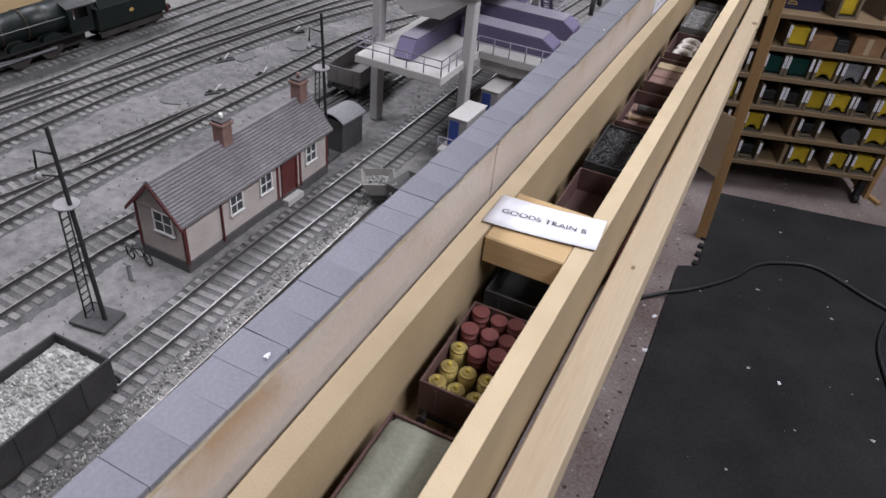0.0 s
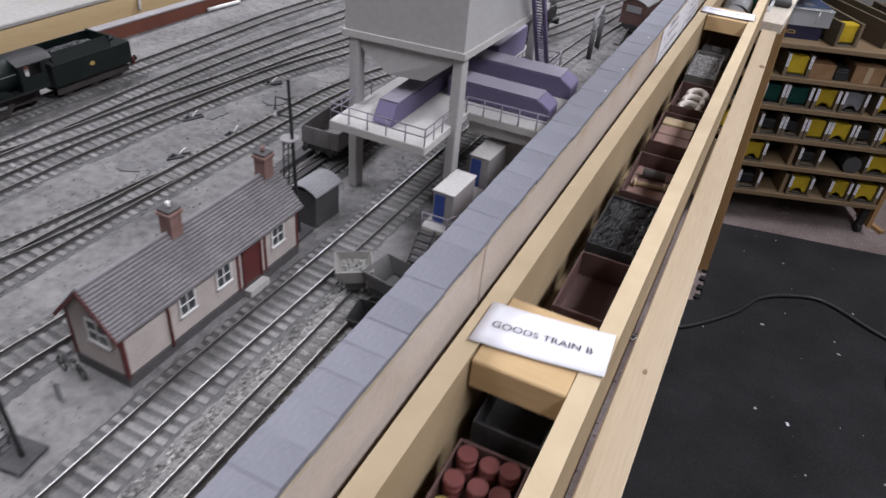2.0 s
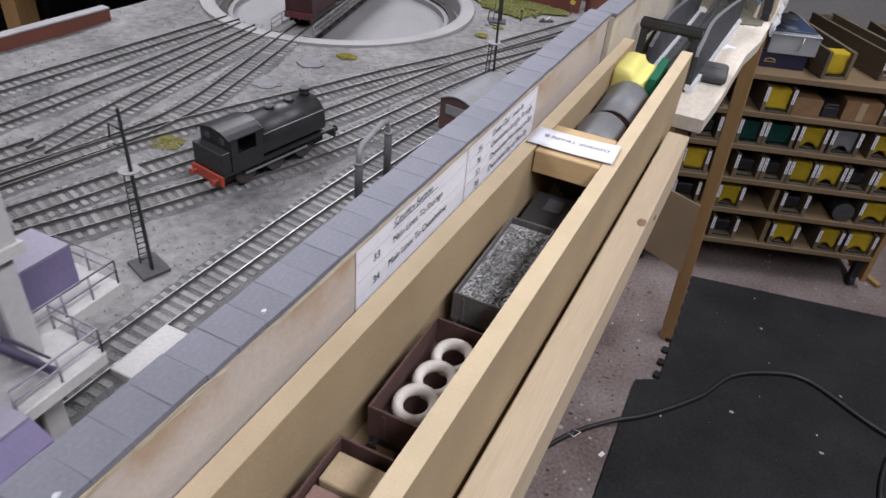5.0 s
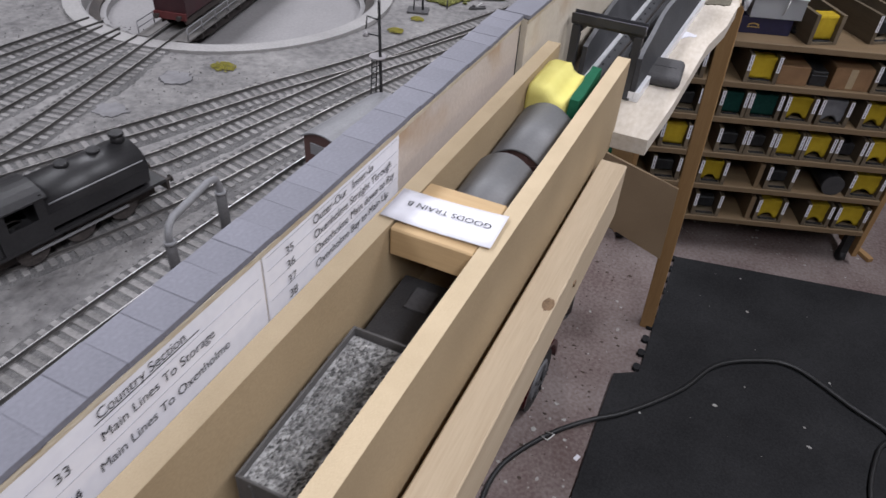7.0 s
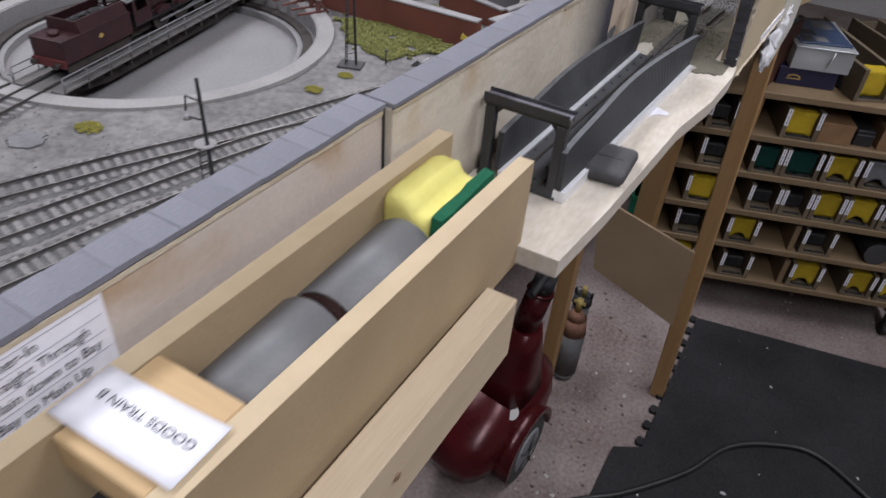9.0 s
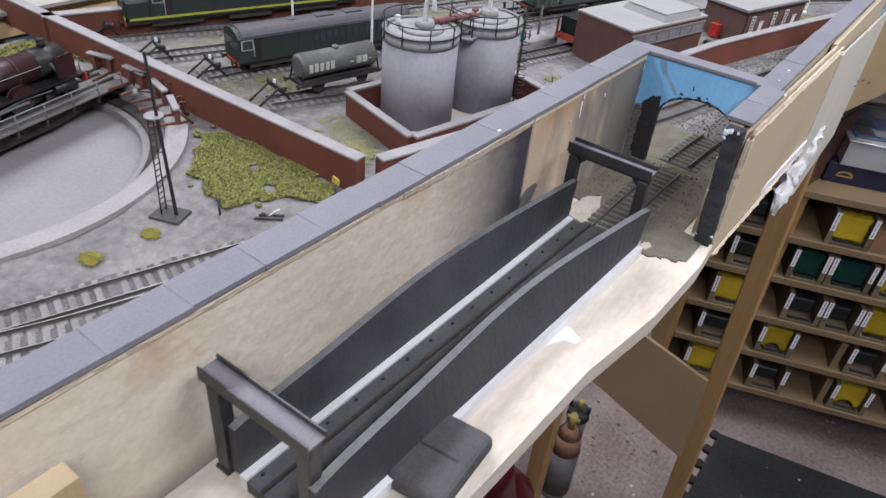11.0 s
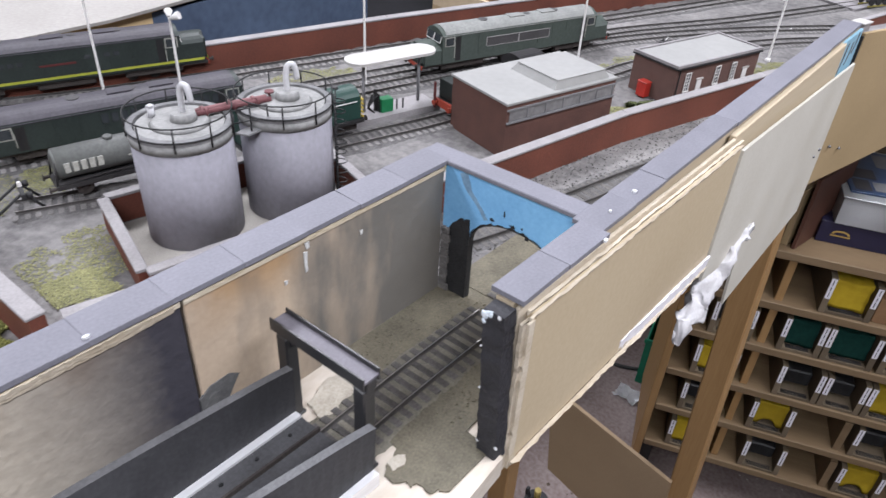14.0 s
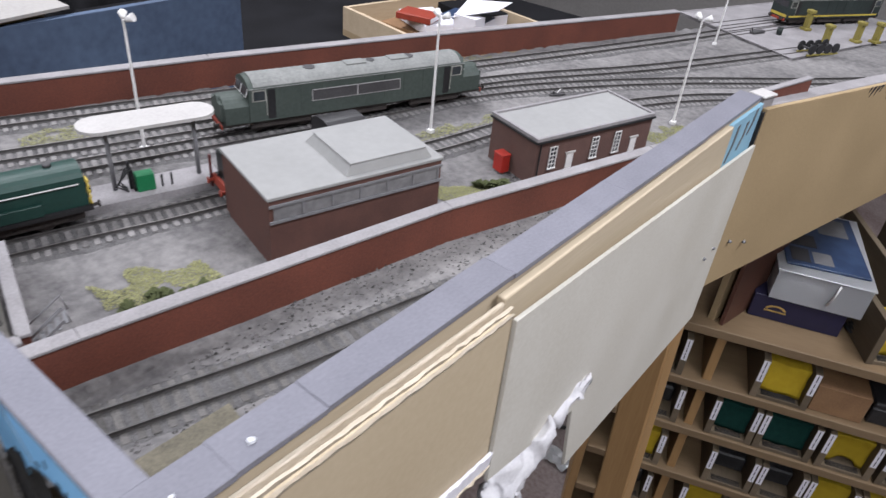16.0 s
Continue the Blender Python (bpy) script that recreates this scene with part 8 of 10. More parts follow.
M_BALLOAD = mat("ballast_load", (0.36, 0.355, 0.35), (0.09, 0.088, 0.088), 0.9, grain=900, stain=200, mix=0.9, bump=0.9)
M_VANROOF = mat("grey_van_roof", (0.15, 0.15, 0.155), (0.125, 0.125, 0.13), 0.55, grain=500, stain=30, bump=0.06)
M_RUSTPIPE = mat("rusty_pipe", (0.24, 0.12, 0.075), (0.13, 0.065, 0.045), 0.8, grain=900, stain=160, mix=1.0, bump=0.4)
by_island(M_BALLOAD, 0.4, 1.6)
GT = "goods train wagons"


def train_wagon(x, y0, y1, material, label, floor_mat=None, W=0.0325):
    return open_wagon((x, (y0 + y1) / 2, BED + 0.0003), 0.5, material, label, L=y1 - y0, W=W, H=0.0168, floor_mat=floor_mat, group=GT)


def foam_block(name, root, x0, x1, y0, y1, z0, z1, seed, notch=None):
    """A soft foam slab with uneven faces, with a finger notch at notch (x, radius)."""
    bm = N()
    bmesh.ops.create_cube(bm, size=1)
    bmesh.ops.subdivide_edges(bm, edges=bm.edges[:], cuts=9, use_grid_fill=True)
    for v in bm.verts:
        c = v.co * 2
        k = 1 - 0.05 * (abs(c.x) ** 6 + abs(c.y) ** 6 + abs(c.z) ** 6 - 1)
        p = Vector(((x0 + x1) / 2 + v.co.x * (x1 - x0) * k, (y0 + y1) / 2 + v.co.y * (y1 - y0) * k, (z0 + z1) / 2 + v.co.z * (z1 - z0) * k))
        p += noise.noise_vector(p * 120 + Vector((seed, 0, 0))) * 0.0008
        if notch and v.co.z > 0:
            d = abs(p.x - notch[0])
            if d < notch[1]:
                p.z -= math.sqrt(notch[1] ** 2 - d * d) * min(1, v.co.z * 2)
        v.co = p
    for f in bm.faces:
        f.smooth = True
    return part(name, bm, M_FOAM, root)


sp = thing("sponge", "yellow foam sponge wedged behind the sheeted wagon", "sponge")
foam_block("foam", sp, -0.1120, -0.0790, 0.045, 0.105, BED, 1.092, 2)
w = train_wagon(-0.0948, 0.130, 0.205, M_BAUX, "brown open wagon under a grey-green tarpaulin")
bm = N()
rows = []
for i in range(15):
    y = -0.0385 + i * 0.0055
    rows.append([])
    for j in range(9):
        u = j / 4 - 1
        x = 0.0172 * u
        z = 0.0300 + 0.0035 * (1 - u * u) * (1 - (i / 7 - 1) ** 4) - (0.006 if abs(u) == 1 else 0) - (0.004 if i in (0, 14) else 0)
        z += 0.0009 * noise.noise((x * 220, y * 160, 4)) + (0.0006 if i % 4 == 2 else 0)
        rows[-1].append(bm.verts.new((x, y, z)))
for a, b in zip(rows, rows[1:]):
    for k in range(8):
        bm.faces.new((a[k], a[k + 1], b[k + 1], b[k])).smooth = True
part("tarpaulin", bm, M_TARP, w, "creased grey-green tarpaulin")
w = train_wagon(-0.0933, 0.226, 0.289, M_BAUX, "brown open wagon packed with barrels and brass canisters")
rnd = random.Random(8)
for i in range(5):
    for j in range(3):
        x, y = -0.0098 + j * 0.0098 + rnd.uniform(-0.0006, 0.0006), -0.0255 + i * 0.0123 + rnd.uniform(-0.0008, 0.0008)
        if i < 2 or (i == 2 and j == 0):
            b = add(w, "canister", M_BRASSTOP, ("c", (x, y, 0.0136), (x, y, 0.0262), 0.0044, 0.0044, 16), ("c", (x, y, 0.0262), (x, y, 0.0272), 0.0044, 0.0040, 16), ("c", (x, y, 0.0262), (x, y, 0.0278), 0.0028, 0.0026, 12), label="brass-topped canister")
            add(b, "tap", M_YELLOW, ("c", (x, y, 0.0276), (x, y, 0.0294), 0.0011, 0.0009, 8))
        else:
            h = rnd.uniform(0.0305, 0.0335)
            prims = [("c", (x, y, 0.0136), (x, y, h), 0.0041, 0.0041, 16)]
            for zz in (0.0, 0.0035, 0.007):
                prims.append(("c", (x, y, h - zz - 0.0012), (x, y, h - zz - 0.0002), 0.0046, 0.0044, 16))
            add(w, "barrel", M_BARREL, *prims, label="ribbed dull red barrel")
w = train_wagon(-0.0930, 0.300, 0.370, M_WAGBLACK, "black open wagon under the cross batten")
train_wagon(-0.0880, 0.397, 0.457, M_BAUX, "empty brown open wagon", M_BAUX)
w = train_wagon(-0.0890, 0.468, 0.536, M_WAGBLACK, "black open wagon heaped with coal")
add(w, "coal_bed", M_COAL, ("b", -0.0148, 0.0148, -0.0325, 0.0325, 0.0136, 0.0255))
lumps("coal_load", w, M_COAL, -0.0145, 0.0145, -0.032, 0.032, 0.0275, 700, 0.0010, 0.0030, 0.0035, 7, "loose coal")
w = train_wagon(-0.0868, 0.546, 0.617, M_BAUX, "brown open wagon carrying crates and rusty pipes")
add(w, "floor_sheet", M_PINKBLOCK, ("b", -0.0145, 0.0145, -0.0330, 0.0330, 0.0136, 0.0190), label="pinkish brown packing boards")
for y in (-0.0165, 0.0, 0.0165):
    add(w, "packing_joint", M_WAGBLACK, ("b", -0.0145, 0.0145, y - 0.0004, y + 0.0004, 0.0188, 0.0192))
add(w, "sack", M_WAGGREY, ("c", (-0.0085, 0.0150, 0.0225), (0.0085, 0.0170, 0.0225), 0.0040, 0.0034, 14), label="grey rolled sheet")
add(w, "pipe", M_TANBLOCK, ("c", (-0.0110, -0.0020, 0.0210), (0.0110, 0.0010, 0.0210), 0.0019, 0.0019, 12), ("c", (-0.0120, -0.0021, 0.0215), (-0.0100, -0.0018, 0.0215), 0.0034, 0.0034, 14), ("c", (0.0100, 0.0008, 0.0215), (0.0120, 0.0011, 0.0215), 0.0034, 0.0034, 14), label="tan flanged pipe")
w = train_wagon(-0.0863, 0.642, 0.710, M_BAUX, "brown open wagon with tan and pinkish blocks")
add(w, "block", M_TANBLOCK, ("b", -0.0135, 0.0135, 0.0130, 0.0285, 0.0136, 0.0280, 0.0006), label="tan block")
add(w, "block", M_PINKBLOCK, ("b", -0.0138, 0.0138, -0.0070, 0.0110, 0.0136, 0.0272, 0.0006), label="pinkish brown block")
add(w, "block", M_PINKBLOCK, ("b", -0.0138, 0.0138, -0.0280, -0.0090, 0.0136, 0.0272, 0.0006), label="pinkish brown block")
w = train_wagon(-0.0853, 0.729, 0.798, M_BAUX, "brown open wagon carrying three chalky rings")


def torus(bm, c, R, r, tilt):
    m = Matrix.Translation(c) @ Matrix.Rotation(tilt, 4, "X")
    ringv = [[bm.verts.new(m @ Vector(((R + r * math.cos(b * math.tau / 10)) * math.cos(a * math.tau / 24), (R + r * math.cos(b * math.tau / 10)) * math.sin(a * math.tau / 24), r * math.sin(b * math.tau / 10) * 1.3))) for b in range(10)] for a in range(24)]
    for a in range(24):
        for b in range(10):
            bm.faces.new((ringv[a][b], ringv[(a + 1) % 24][b], ringv[(a + 1) % 24][(b + 1) % 10], ringv[a][(b + 1) % 10])).smooth = True


for k in range(3):
    bm = N()
    torus(bm, (0.0010 + 0.0012 * (k - 1), -0.0190 + k * 0.0175, 0.0245 + k * 0.0004), 0.0084, 0.0027, math.radians(10))
    part("ring", bm, M_RING, w, "chalky white ring")
w = train_wagon(-0.0888, 0.820, 0.908, M_WAGGREY, "grey steel wagon filled with ballast", W=0.0290)
add(w, "ballast_bed", M_BALLOAD, ("b", -0.0132, 0.0132, -0.0415, 0.0415, 0.0136, 0.0265))
lumps("ballast_load", w, M_BALLOAD, -0.0128, 0.0128, -0.041, 0.041, 0.0262, 1700, 0.0005, 0.0019, 0.0012, 9, "rough grey ballast")
w = thing("flat_wagon", "black flat wagon under the cross batten", "goods wagon", (-0.0870, 0.9350, BED + 0.0003), 1, GT)
add(w, "deck", M_WAGBLACK, ("b", -0.0150, 0.0150, -0.0235, 0.0235, 0.0120, 0.0240, 0.0005))
add(w, "hatch", M_DARK, ("b", -0.0050, 0.0070, 0.000, 0.016, 0.0241, 0.0252, 0.0003))
wheels(w, (-0.013, 0.013), 0.0062, 0.0075)


def train_van(x, y0, y1):
    L = y1 - y0
    r = thing("goods_van", "dark red box van with a rounded grey roof", "goods wagon", (x, (y0 + y1) / 2, BED + 0.0003), 1.5, GT)
    add(r, "body", M_BAUX, ("b", -0.0150, 0.0150, -L / 2 + 0.0015, L / 2 - 0.0015, 0.0110, 0.0390, 0.0003))
    bm = N()
    prism(bm, [*arc(0.0168, 0.0400, 0.0085, 14), *arc(0.0168, 0.0390, 0.0085, 14)[::-1]], "y", -L / 2, L / 2)
    for f in bm.faces:
        f.smooth = len(f.verts) == 4
    part("roof", bm, M_VANROOF, r, "rounded grey roof")
    bm = N()
    prism(bm, [(-0.0150, 0.0380), *arc(0.0150, 0.0398, 0.0076)], "y", -L / 2 + 0.0016, L / 2 - 0.0016)
    part("end_panel", bm, M_BAUX, r, "dark red arched end")
    for s in (-1, 1):
        for k in (-1, 1):
            e0, e1 = sorted((s * (L / 2 - 0.0015), s * (L / 2 - 0.0007)))
            add(r, "stanchion", M_BAUX, ("b", k * 0.006 - 0.0009, k * 0.006 + 0.0009, e0, e1, 0.012, 0.0440))
    add(r, "sole_bar", M_WAGBLACK, ("b", -0.0120, 0.0120, -L / 2 + 0.002, L / 2 - 0.002, 0.0070, 0.0109))
    wheels(r, (-L * 0.3, L * 0.3), 0.0062, 0.0075)


train_van(-0.0855, 0.992, 1.0600)
train_van(-0.0845, 1.0665, 1.136)
sp = thing("sponge", "yellow sponge with a finger notch and green scourer", "sponge")
fm = foam_block("foam", sp, -0.1055, -0.0738, 1.142, 1.200, BED, 1.104, 5, (-0.0805, 0.0080))
bm = N()
bmesh.ops.create_cube(bm, size=1)
bmesh.ops.subdivide_edges(bm, edges=bm.edges[:], cuts=5, use_grid_fill=True)
for v in bm.verts:
    v.co = Vector((-0.0702 + v.co.x * 0.0070, 1.171 + v.co.y * 0.060, (BED + 1.102) / 2 + v.co.z * (1.102 - BED)))
    v.co += noise.noise_vector(v.co * 200) * 0.0012
part("scourer", bm, M_SCOUR, sp, "dark green scouring pad")


# ---- paper signs ----
def paper(name, label, quad, z, curl=0.0008, n=10):
    """A slightly curled sheet over four corners, front left, front right, back right, back left."""
    bm = N()
    a, b, c, d = (Vector((*q, z)) for q in quad)
    top = [[bm.verts.new(a.lerp(b, i / n).lerp(d.lerp(c, i / n), j / 4) + Vector((0, 0, curl * ((2 * i / n - 1) ** 2) + 0.0002 * noise.noise((i * 0.7, j * 0.9, z * 50))))) for j in range(5)] for i in range(n + 1)]
    low = [[bm.verts.new(v.co - Vector((0, 0, 0.00025))) for v in row] for row in top]
    for i in range(n):
        for j in range(4):
            bm.faces.new((top[i][j], top[i + 1][j], top[i + 1][j + 1], top[i][j + 1])).smooth = True
            bm.faces.new((low[i][j], low[i][j + 1], low[i + 1][j + 1], low[i + 1][j]))
    for i in range(n):
        for j in (0, 4):
            bm.faces.new((top[i][j], low[i][j], low[i + 1][j], top[i + 1][j]))
    for j in range(4):
        for i in (0, n):
            bm.faces.new((top[i][j], low[i][j], low[i][j + 1], top[i][j + 1]))
    r = thing("paper_sign", label, "sign")
    part("sheet", bm, M_PAPER, r)
    return r


sg = paper("paper_sign", "white paper slip printed goods train on the batten", [(-0.122, 0.317), (-0.062, 0.325), (-0.064, 0.354), (-0.122, 0.347)], 1.1084)
put_text(sg, "GOODS TRAIN B", 0.0060, M_INK, pose(-0.1165, 0.3300, 1.1092, 0, 0, 7.0), 1.02)
sg = paper("paper_sign", "white paper slip printed goods train, turned about", [(-0.116, 0.955), (-0.058, 0.956), (-0.059, 0.984), (-0.116, 0.981)], 1.1084)
put_text(sg, "GOODS TRAIN B", 0.0058, M_INK, pose(-0.0635, 0.9735, 1.1092, 0, 0, 181.5), 1.02)


def wall_paper(label, y0, y1, lines, rules, z0=1.0950, z1=1.1365):
    r = thing("paper_notice", label, "notice")
    bm = N()
    x = lambda y: -0.1273 + (y - 0.76) * 0.01097 + 0.0004
    n = 8
    ys = [y0 + (y1 - y0) * k / n for k in range(n + 1)]
    fr = [[bm.verts.new((x(y) + 0.0002 * noise.noise((y * 70, z * 60, 1)), y, z)) for z in (z0, (z0 + z1) / 2, z1)] for y in ys]
    bk = [[bm.verts.new((x(y) - 0.0003, y, z)) for z in (z0, (z0 + z1) / 2, z1)] for y in ys]
    for k in range(n):
        for j in range(2):
            bm.faces.new((fr[k][j], fr[k + 1][j], fr[k + 1][j + 1], fr[k][j + 1]))
            bm.faces.new((bk[k][j], bk[k][j + 1], bk[k + 1][j + 1], bk[k + 1][j]))
    part("sheet", bm, M_PAPER, r)
    turn = Matrix.Rotation(math.atan(-0.01097), 4, "Z")
    for body, y, z, s, q in lines:
        put_text(r, body, s, M_INK, Matrix.Translation((x(y) + 0.0004, y, z)) @ turn @ FACE_E, q)
    for z, a, b, h in rules:
        bm = N()
        prism(bm, [(x(a) + 0.0003, a), (x(b) + 0.0003, b), (x(b) + 0.00042, b), (x(a) + 0.00042, a)], "z", z, z + h)
        part("rule", bm, M_INKRULE if h < 0.0003 else M_INK, r)
    return r


wall_paper("white paper notice listing country section lines", 0.760, 0.876,
           [("33", 0.7745, 1.1190, 0.0062, 1), ("34", 0.7745, 1.1060, 0.0062, 1), ("Country Section", 0.7935, 1.1285, 0.0062, 0.95), ("Main Lines To Storage", 0.7925, 1.1188, 0.0062, 0.95), ("Main Lines To Oxenholme", 0.7885, 1.1072, 0.0062, 0.95)],
           [(1.1275, 0.792, 0.839, 0.0004), (1.1255, 0.761, 0.873, 0.0002), (1.1150, 0.761, 0.873, 0.0002)])
wall_paper("white paper notice listing station platform lines", 0.877, 0.990,
           [("35", 0.8910, 1.1245, 0.0062, 1), ("36", 0.8910, 1.1170, 0.0062, 1), ("37", 0.8910, 1.1090, 0.0062, 1), ("38", 0.8910, 1.1010, 0.0062, 1),
            ("Outer-Out   Inner-In", 0.9115, 1.1270, 0.0064, 0.95), ("Oxenholme Straight Through", 0.9115, 1.1192, 0.0064, 0.92), ("Oxenholme Main down to Bay", 0.9115, 1.1110, 0.0064, 0.92), ("Oxenholme Bay to Main Up", 0.9115, 1.1028, 0.0064, 0.92)],
           [(1.1320, 0.879, 0.988, 0.0002), (1.1250, 0.879, 0.988, 0.0002), (1.1172, 0.879, 0.988, 0.0002), (1.1090, 0.879, 0.988, 0.0002)])

# ---- train cassette on the plank ----
M_CASSEDGE = mat("cut_foam_edge", (0.125, 0.125, 0.132), (0.085, 0.085, 0.09), 0.8, grain=700, stain=60, bump=0.2)
M_GANTRY = mat("satin_black_gantry", (0.034, 0.034, 0.037), (0.018, 0.018, 0.02), 0.38, grain=600, stain=50, mix=1.0, bump=0.1, spec=0.6)
M_CASS = mat("black_cassette_card", (0.040, 0.040, 0.044), (0.026, 0.026, 0.029), 0.7, grain=500, stain=30, bump=0.1)
M_CASSBED = mat("black_cassette_bed", (0.075, 0.075, 0.081), (0.034, 0.034, 0.037), 0.75, grain=600, stain=50, mix=1.0, bump=0.2)
M_ALU = mat("aluminium_angle", (0.78, 0.78, 0.80), (0.66, 0.66, 0.68), 0.40, metal=0.35, grain=700, stain=80, bump=0.05, stretch=(1, 0.1, 1))
cas = thing("train_cassette", "black train cassette with aluminium edges and wavy sides", "train cassette")
lxs = lambda y: -0.0955 + (y - 1.27) * 0.0300
rxs = lambda y: -0.0492 + (y - 1.27) * 0.0500
CY0, CY1 = 1.273, 1.560


def strip(a0, a1, z0, z1, wave=0.0, top=0.0, n=44, off=0.0):
    """A long strip between two lines, bowed sideways by wave and in height by top."""
    bm = N()
    rows = []
    for k in range(n + 1):
        y = CY0 + (CY1 - CY0) * k / n
        u = k / n
        b = wave * math.sin(u * math.pi) ** 0.8 + (0.0018 * math.sin(u * math.tau * 1.35 + off) if wave else 0.0)
        h = top * (math.cos(u * math.tau * 1.0 + off) - 1) * 0.5
        rows.append([bm.verts.new(c) for c in ((a0(y) , y, z0), (a1(y), y, z0), (a1(y) + b, y, z1 + h), (a0(y) + b, y, z1 + h))])
    for p, q in zip(rows, rows[1:]):
        for k in range(4):
            bm.faces.new((p[k], p[(k + 1) % 4], q[(k + 1) % 4], q[k]))
    bm.faces.new(rows[0][::-1])
    bm.faces.new(rows[-1])
    return bm


part("bed", strip(lambda y: lxs(y) + 0.0046, lambda y: rxs(y) - 0.0046, BED + 0.0002, BED + 0.0072), M_CASSBED, cas, "black bed of the cassette")
for fx, s in ((lxs, 1), (rxs, -1)):
    part("aluminium_angle", strip(lambda y, f=fx, s=s: min(f(y), f(y) + s * 0.0044), lambda y, f=fx, s=s: max(f(y), f(y) + s * 0.0044), BED + 0.0002, BED + 0.0085), M_ALU, cas, "bright aluminium angle")
for bm in (strip(lambda y: lxs(y) - 0.0036, lambda y: lxs(y) + 0.0004, BED + 0.0086, 1.0868, -0.0100, 0.0045, off=0.3), strip(lambda y: rxs(y) - 0.0031, lambda y: rxs(y) + 0.0010, BED + 0.0086, 1.0868, -0.0110, 0.0045, off=-0.3)):
    sheet = part("side_sheet", bm, M_CASS, cas, "wavy black foam side sheet with a grey cut edge")
    sheet.data.materials.append(M_CASSEDGE)
    for f in sheet.data.polygons:
        f.material_index = 1 if f.normal.z > 0.7 else 0
part("aluminium_angle", strip(lambda y: rxs(y) + 0.0003, lambda y: rxs(y) + 0.0046, BED + 0.0002, BED + 0.0086), M_ALU, cas, "bright aluminium angle")
for o in (-0.0087, 0.0087):
    part("rail", strip(lambda y, o=o: (lxs(y) + rxs(y)) / 2 + o - 0.0006, lambda y, o=o: (lxs(y) + rxs(y)) / 2 + o + 0.0006, BED + 0.0073, BED + 0.0100), M_RUST, cas, "rail of the cassette")
for k in range(15):
    y = 1.28 + k * 0.0192
    for o in (-0.0165, 0.0015):
        xx = (lxs(y) + rxs(y)) / 2 + o
        add(cas, "bolt", M_BLACK, ("c", (xx, y, BED + 0.0072), (xx, y, BED + 0.0081), 0.0010, 0.0008, 8))
# lighter grey that paints the lamp sheen onto the lintel tops
M_WEBSHEEN = mat("dusty_channel_web", (0.17, 0.16, 0.185), (0.10, 0.095, 0.11), 0.6, grain=600, stain=50, mix=1.0, bump=0.1)
for y, x0, x1 in ((1.2770, -0.1120, -0.0510), (1.5635, -0.0970, -0.0375)):
    for xp, s in ((x0 + 0.002, 1), (x1 - 0.0075, -1)):
        bm = N()
        bx(bm, xp - 0.0008, xp + 0.0063, y - 0.0036, y + 0.0036, BED + 0.0003, 1.1030, 0.0007)
        part("gantry_post", bm, M_GANTRY, cas, "black gantry post")
        add(cas, "post_foot", M_GANTRY, ("b", xp - 0.0016, xp + 0.0071, y - 0.0046, y + 0.0046, BED + 0.0002, BED + 0.0022, 0.0005))
    fr = add(cas, "lintel", M_GANTRY, ("b", x0, x1, y - 0.0030, y + 0.0030, 1.1031, 1.1090, 0.0004), label="black channel lintel")
    add(fr, "web", M_WEBSHEEN, ("b", x0, x1, y - 0.0042, y + 0.0042, 1.1091, 1.1102), label="dusty grey web of the channel")
    for e in (-0.0052, 0.0043):
        add(fr, "lip", M_GANTRY, ("b", x0, x1, y + e, y + e + 0.0009, 1.1060, 1.1128, 0.0002))
    add(fr, "gusset", M_GANTRY, ("p", [(x0 + 0.0076, 1.1030), (x0 + 0.014, 1.1030), (x0 + 0.0076, 1.0960)], "y", y - 0.001, y + 0.001))
    add(fr, "gusset", M_GANTRY, ("p", [(x1 - 0.0076, 1.1030), (x1 - 0.014, 1.1030), (x1 - 0.0076, 1.0960)], "y", y - 0.001, y + 0.001))

# ---- on the plank ----
M_MUD = mat("painted_mud", (0.175, 0.155, 0.112), (0.060, 0.055, 0.040), 0.75, grain=700, stain=70, mix=1.0, bump=1.0, bscale=500)
mud = [(-0.1068, 1.600), (-0.094, 1.598), (-0.085, 1.581), (-0.078, 1.561), (-0.064, 1.556), (-0.050, 1.560), (-0.047, 1.583), (-0.039, 1.580), (-0.031, 1.565), (-0.019, 1.570), (-0.010, 1.573), (-0.0035, 1.578), (-0.0030, 1.6100), (-0.0190, 1.6115), (-0.0190, 1.7055), (-0.1046, 1.7055)]
bm = N()
rag = []
for p, q in zip(mud, mud[1:] + mud[:1]):
    for k in range(8):
        c = Vector((*p, 0)).lerp(Vector((*q, 0)), k / 8)
        if c.y < 1.60 and -0.10 < c.x < -0.006:
            c += noise.noise_vector(c * 300) * 0.0030
        rag.append((c.x, c.y))
prism(bm, rag, "z", BED - 0.0005, BED + 0.0011)
solo("scenic_ground", bm, M_MUD, "lumpy painted mud round the tunnel track", "ground", "structure")
bm = lumps("", None, None, -0.1020, -0.024, 1.610, 1.700, BED + 0.0008, 900, 0.0006, 0.0018, 0.0, 61)
solo("mud_lumps", bm, M_MUD, "lumps of painted mud beside the tunnel track", "gravel", "stuff")
M_PLASTER = mat("pale_plaster", (0.50, 0.46, 0.40), (0.30, 0.27, 0.22), 0.9, grain=700, stain=90, mix=1.0, bump=0.5)
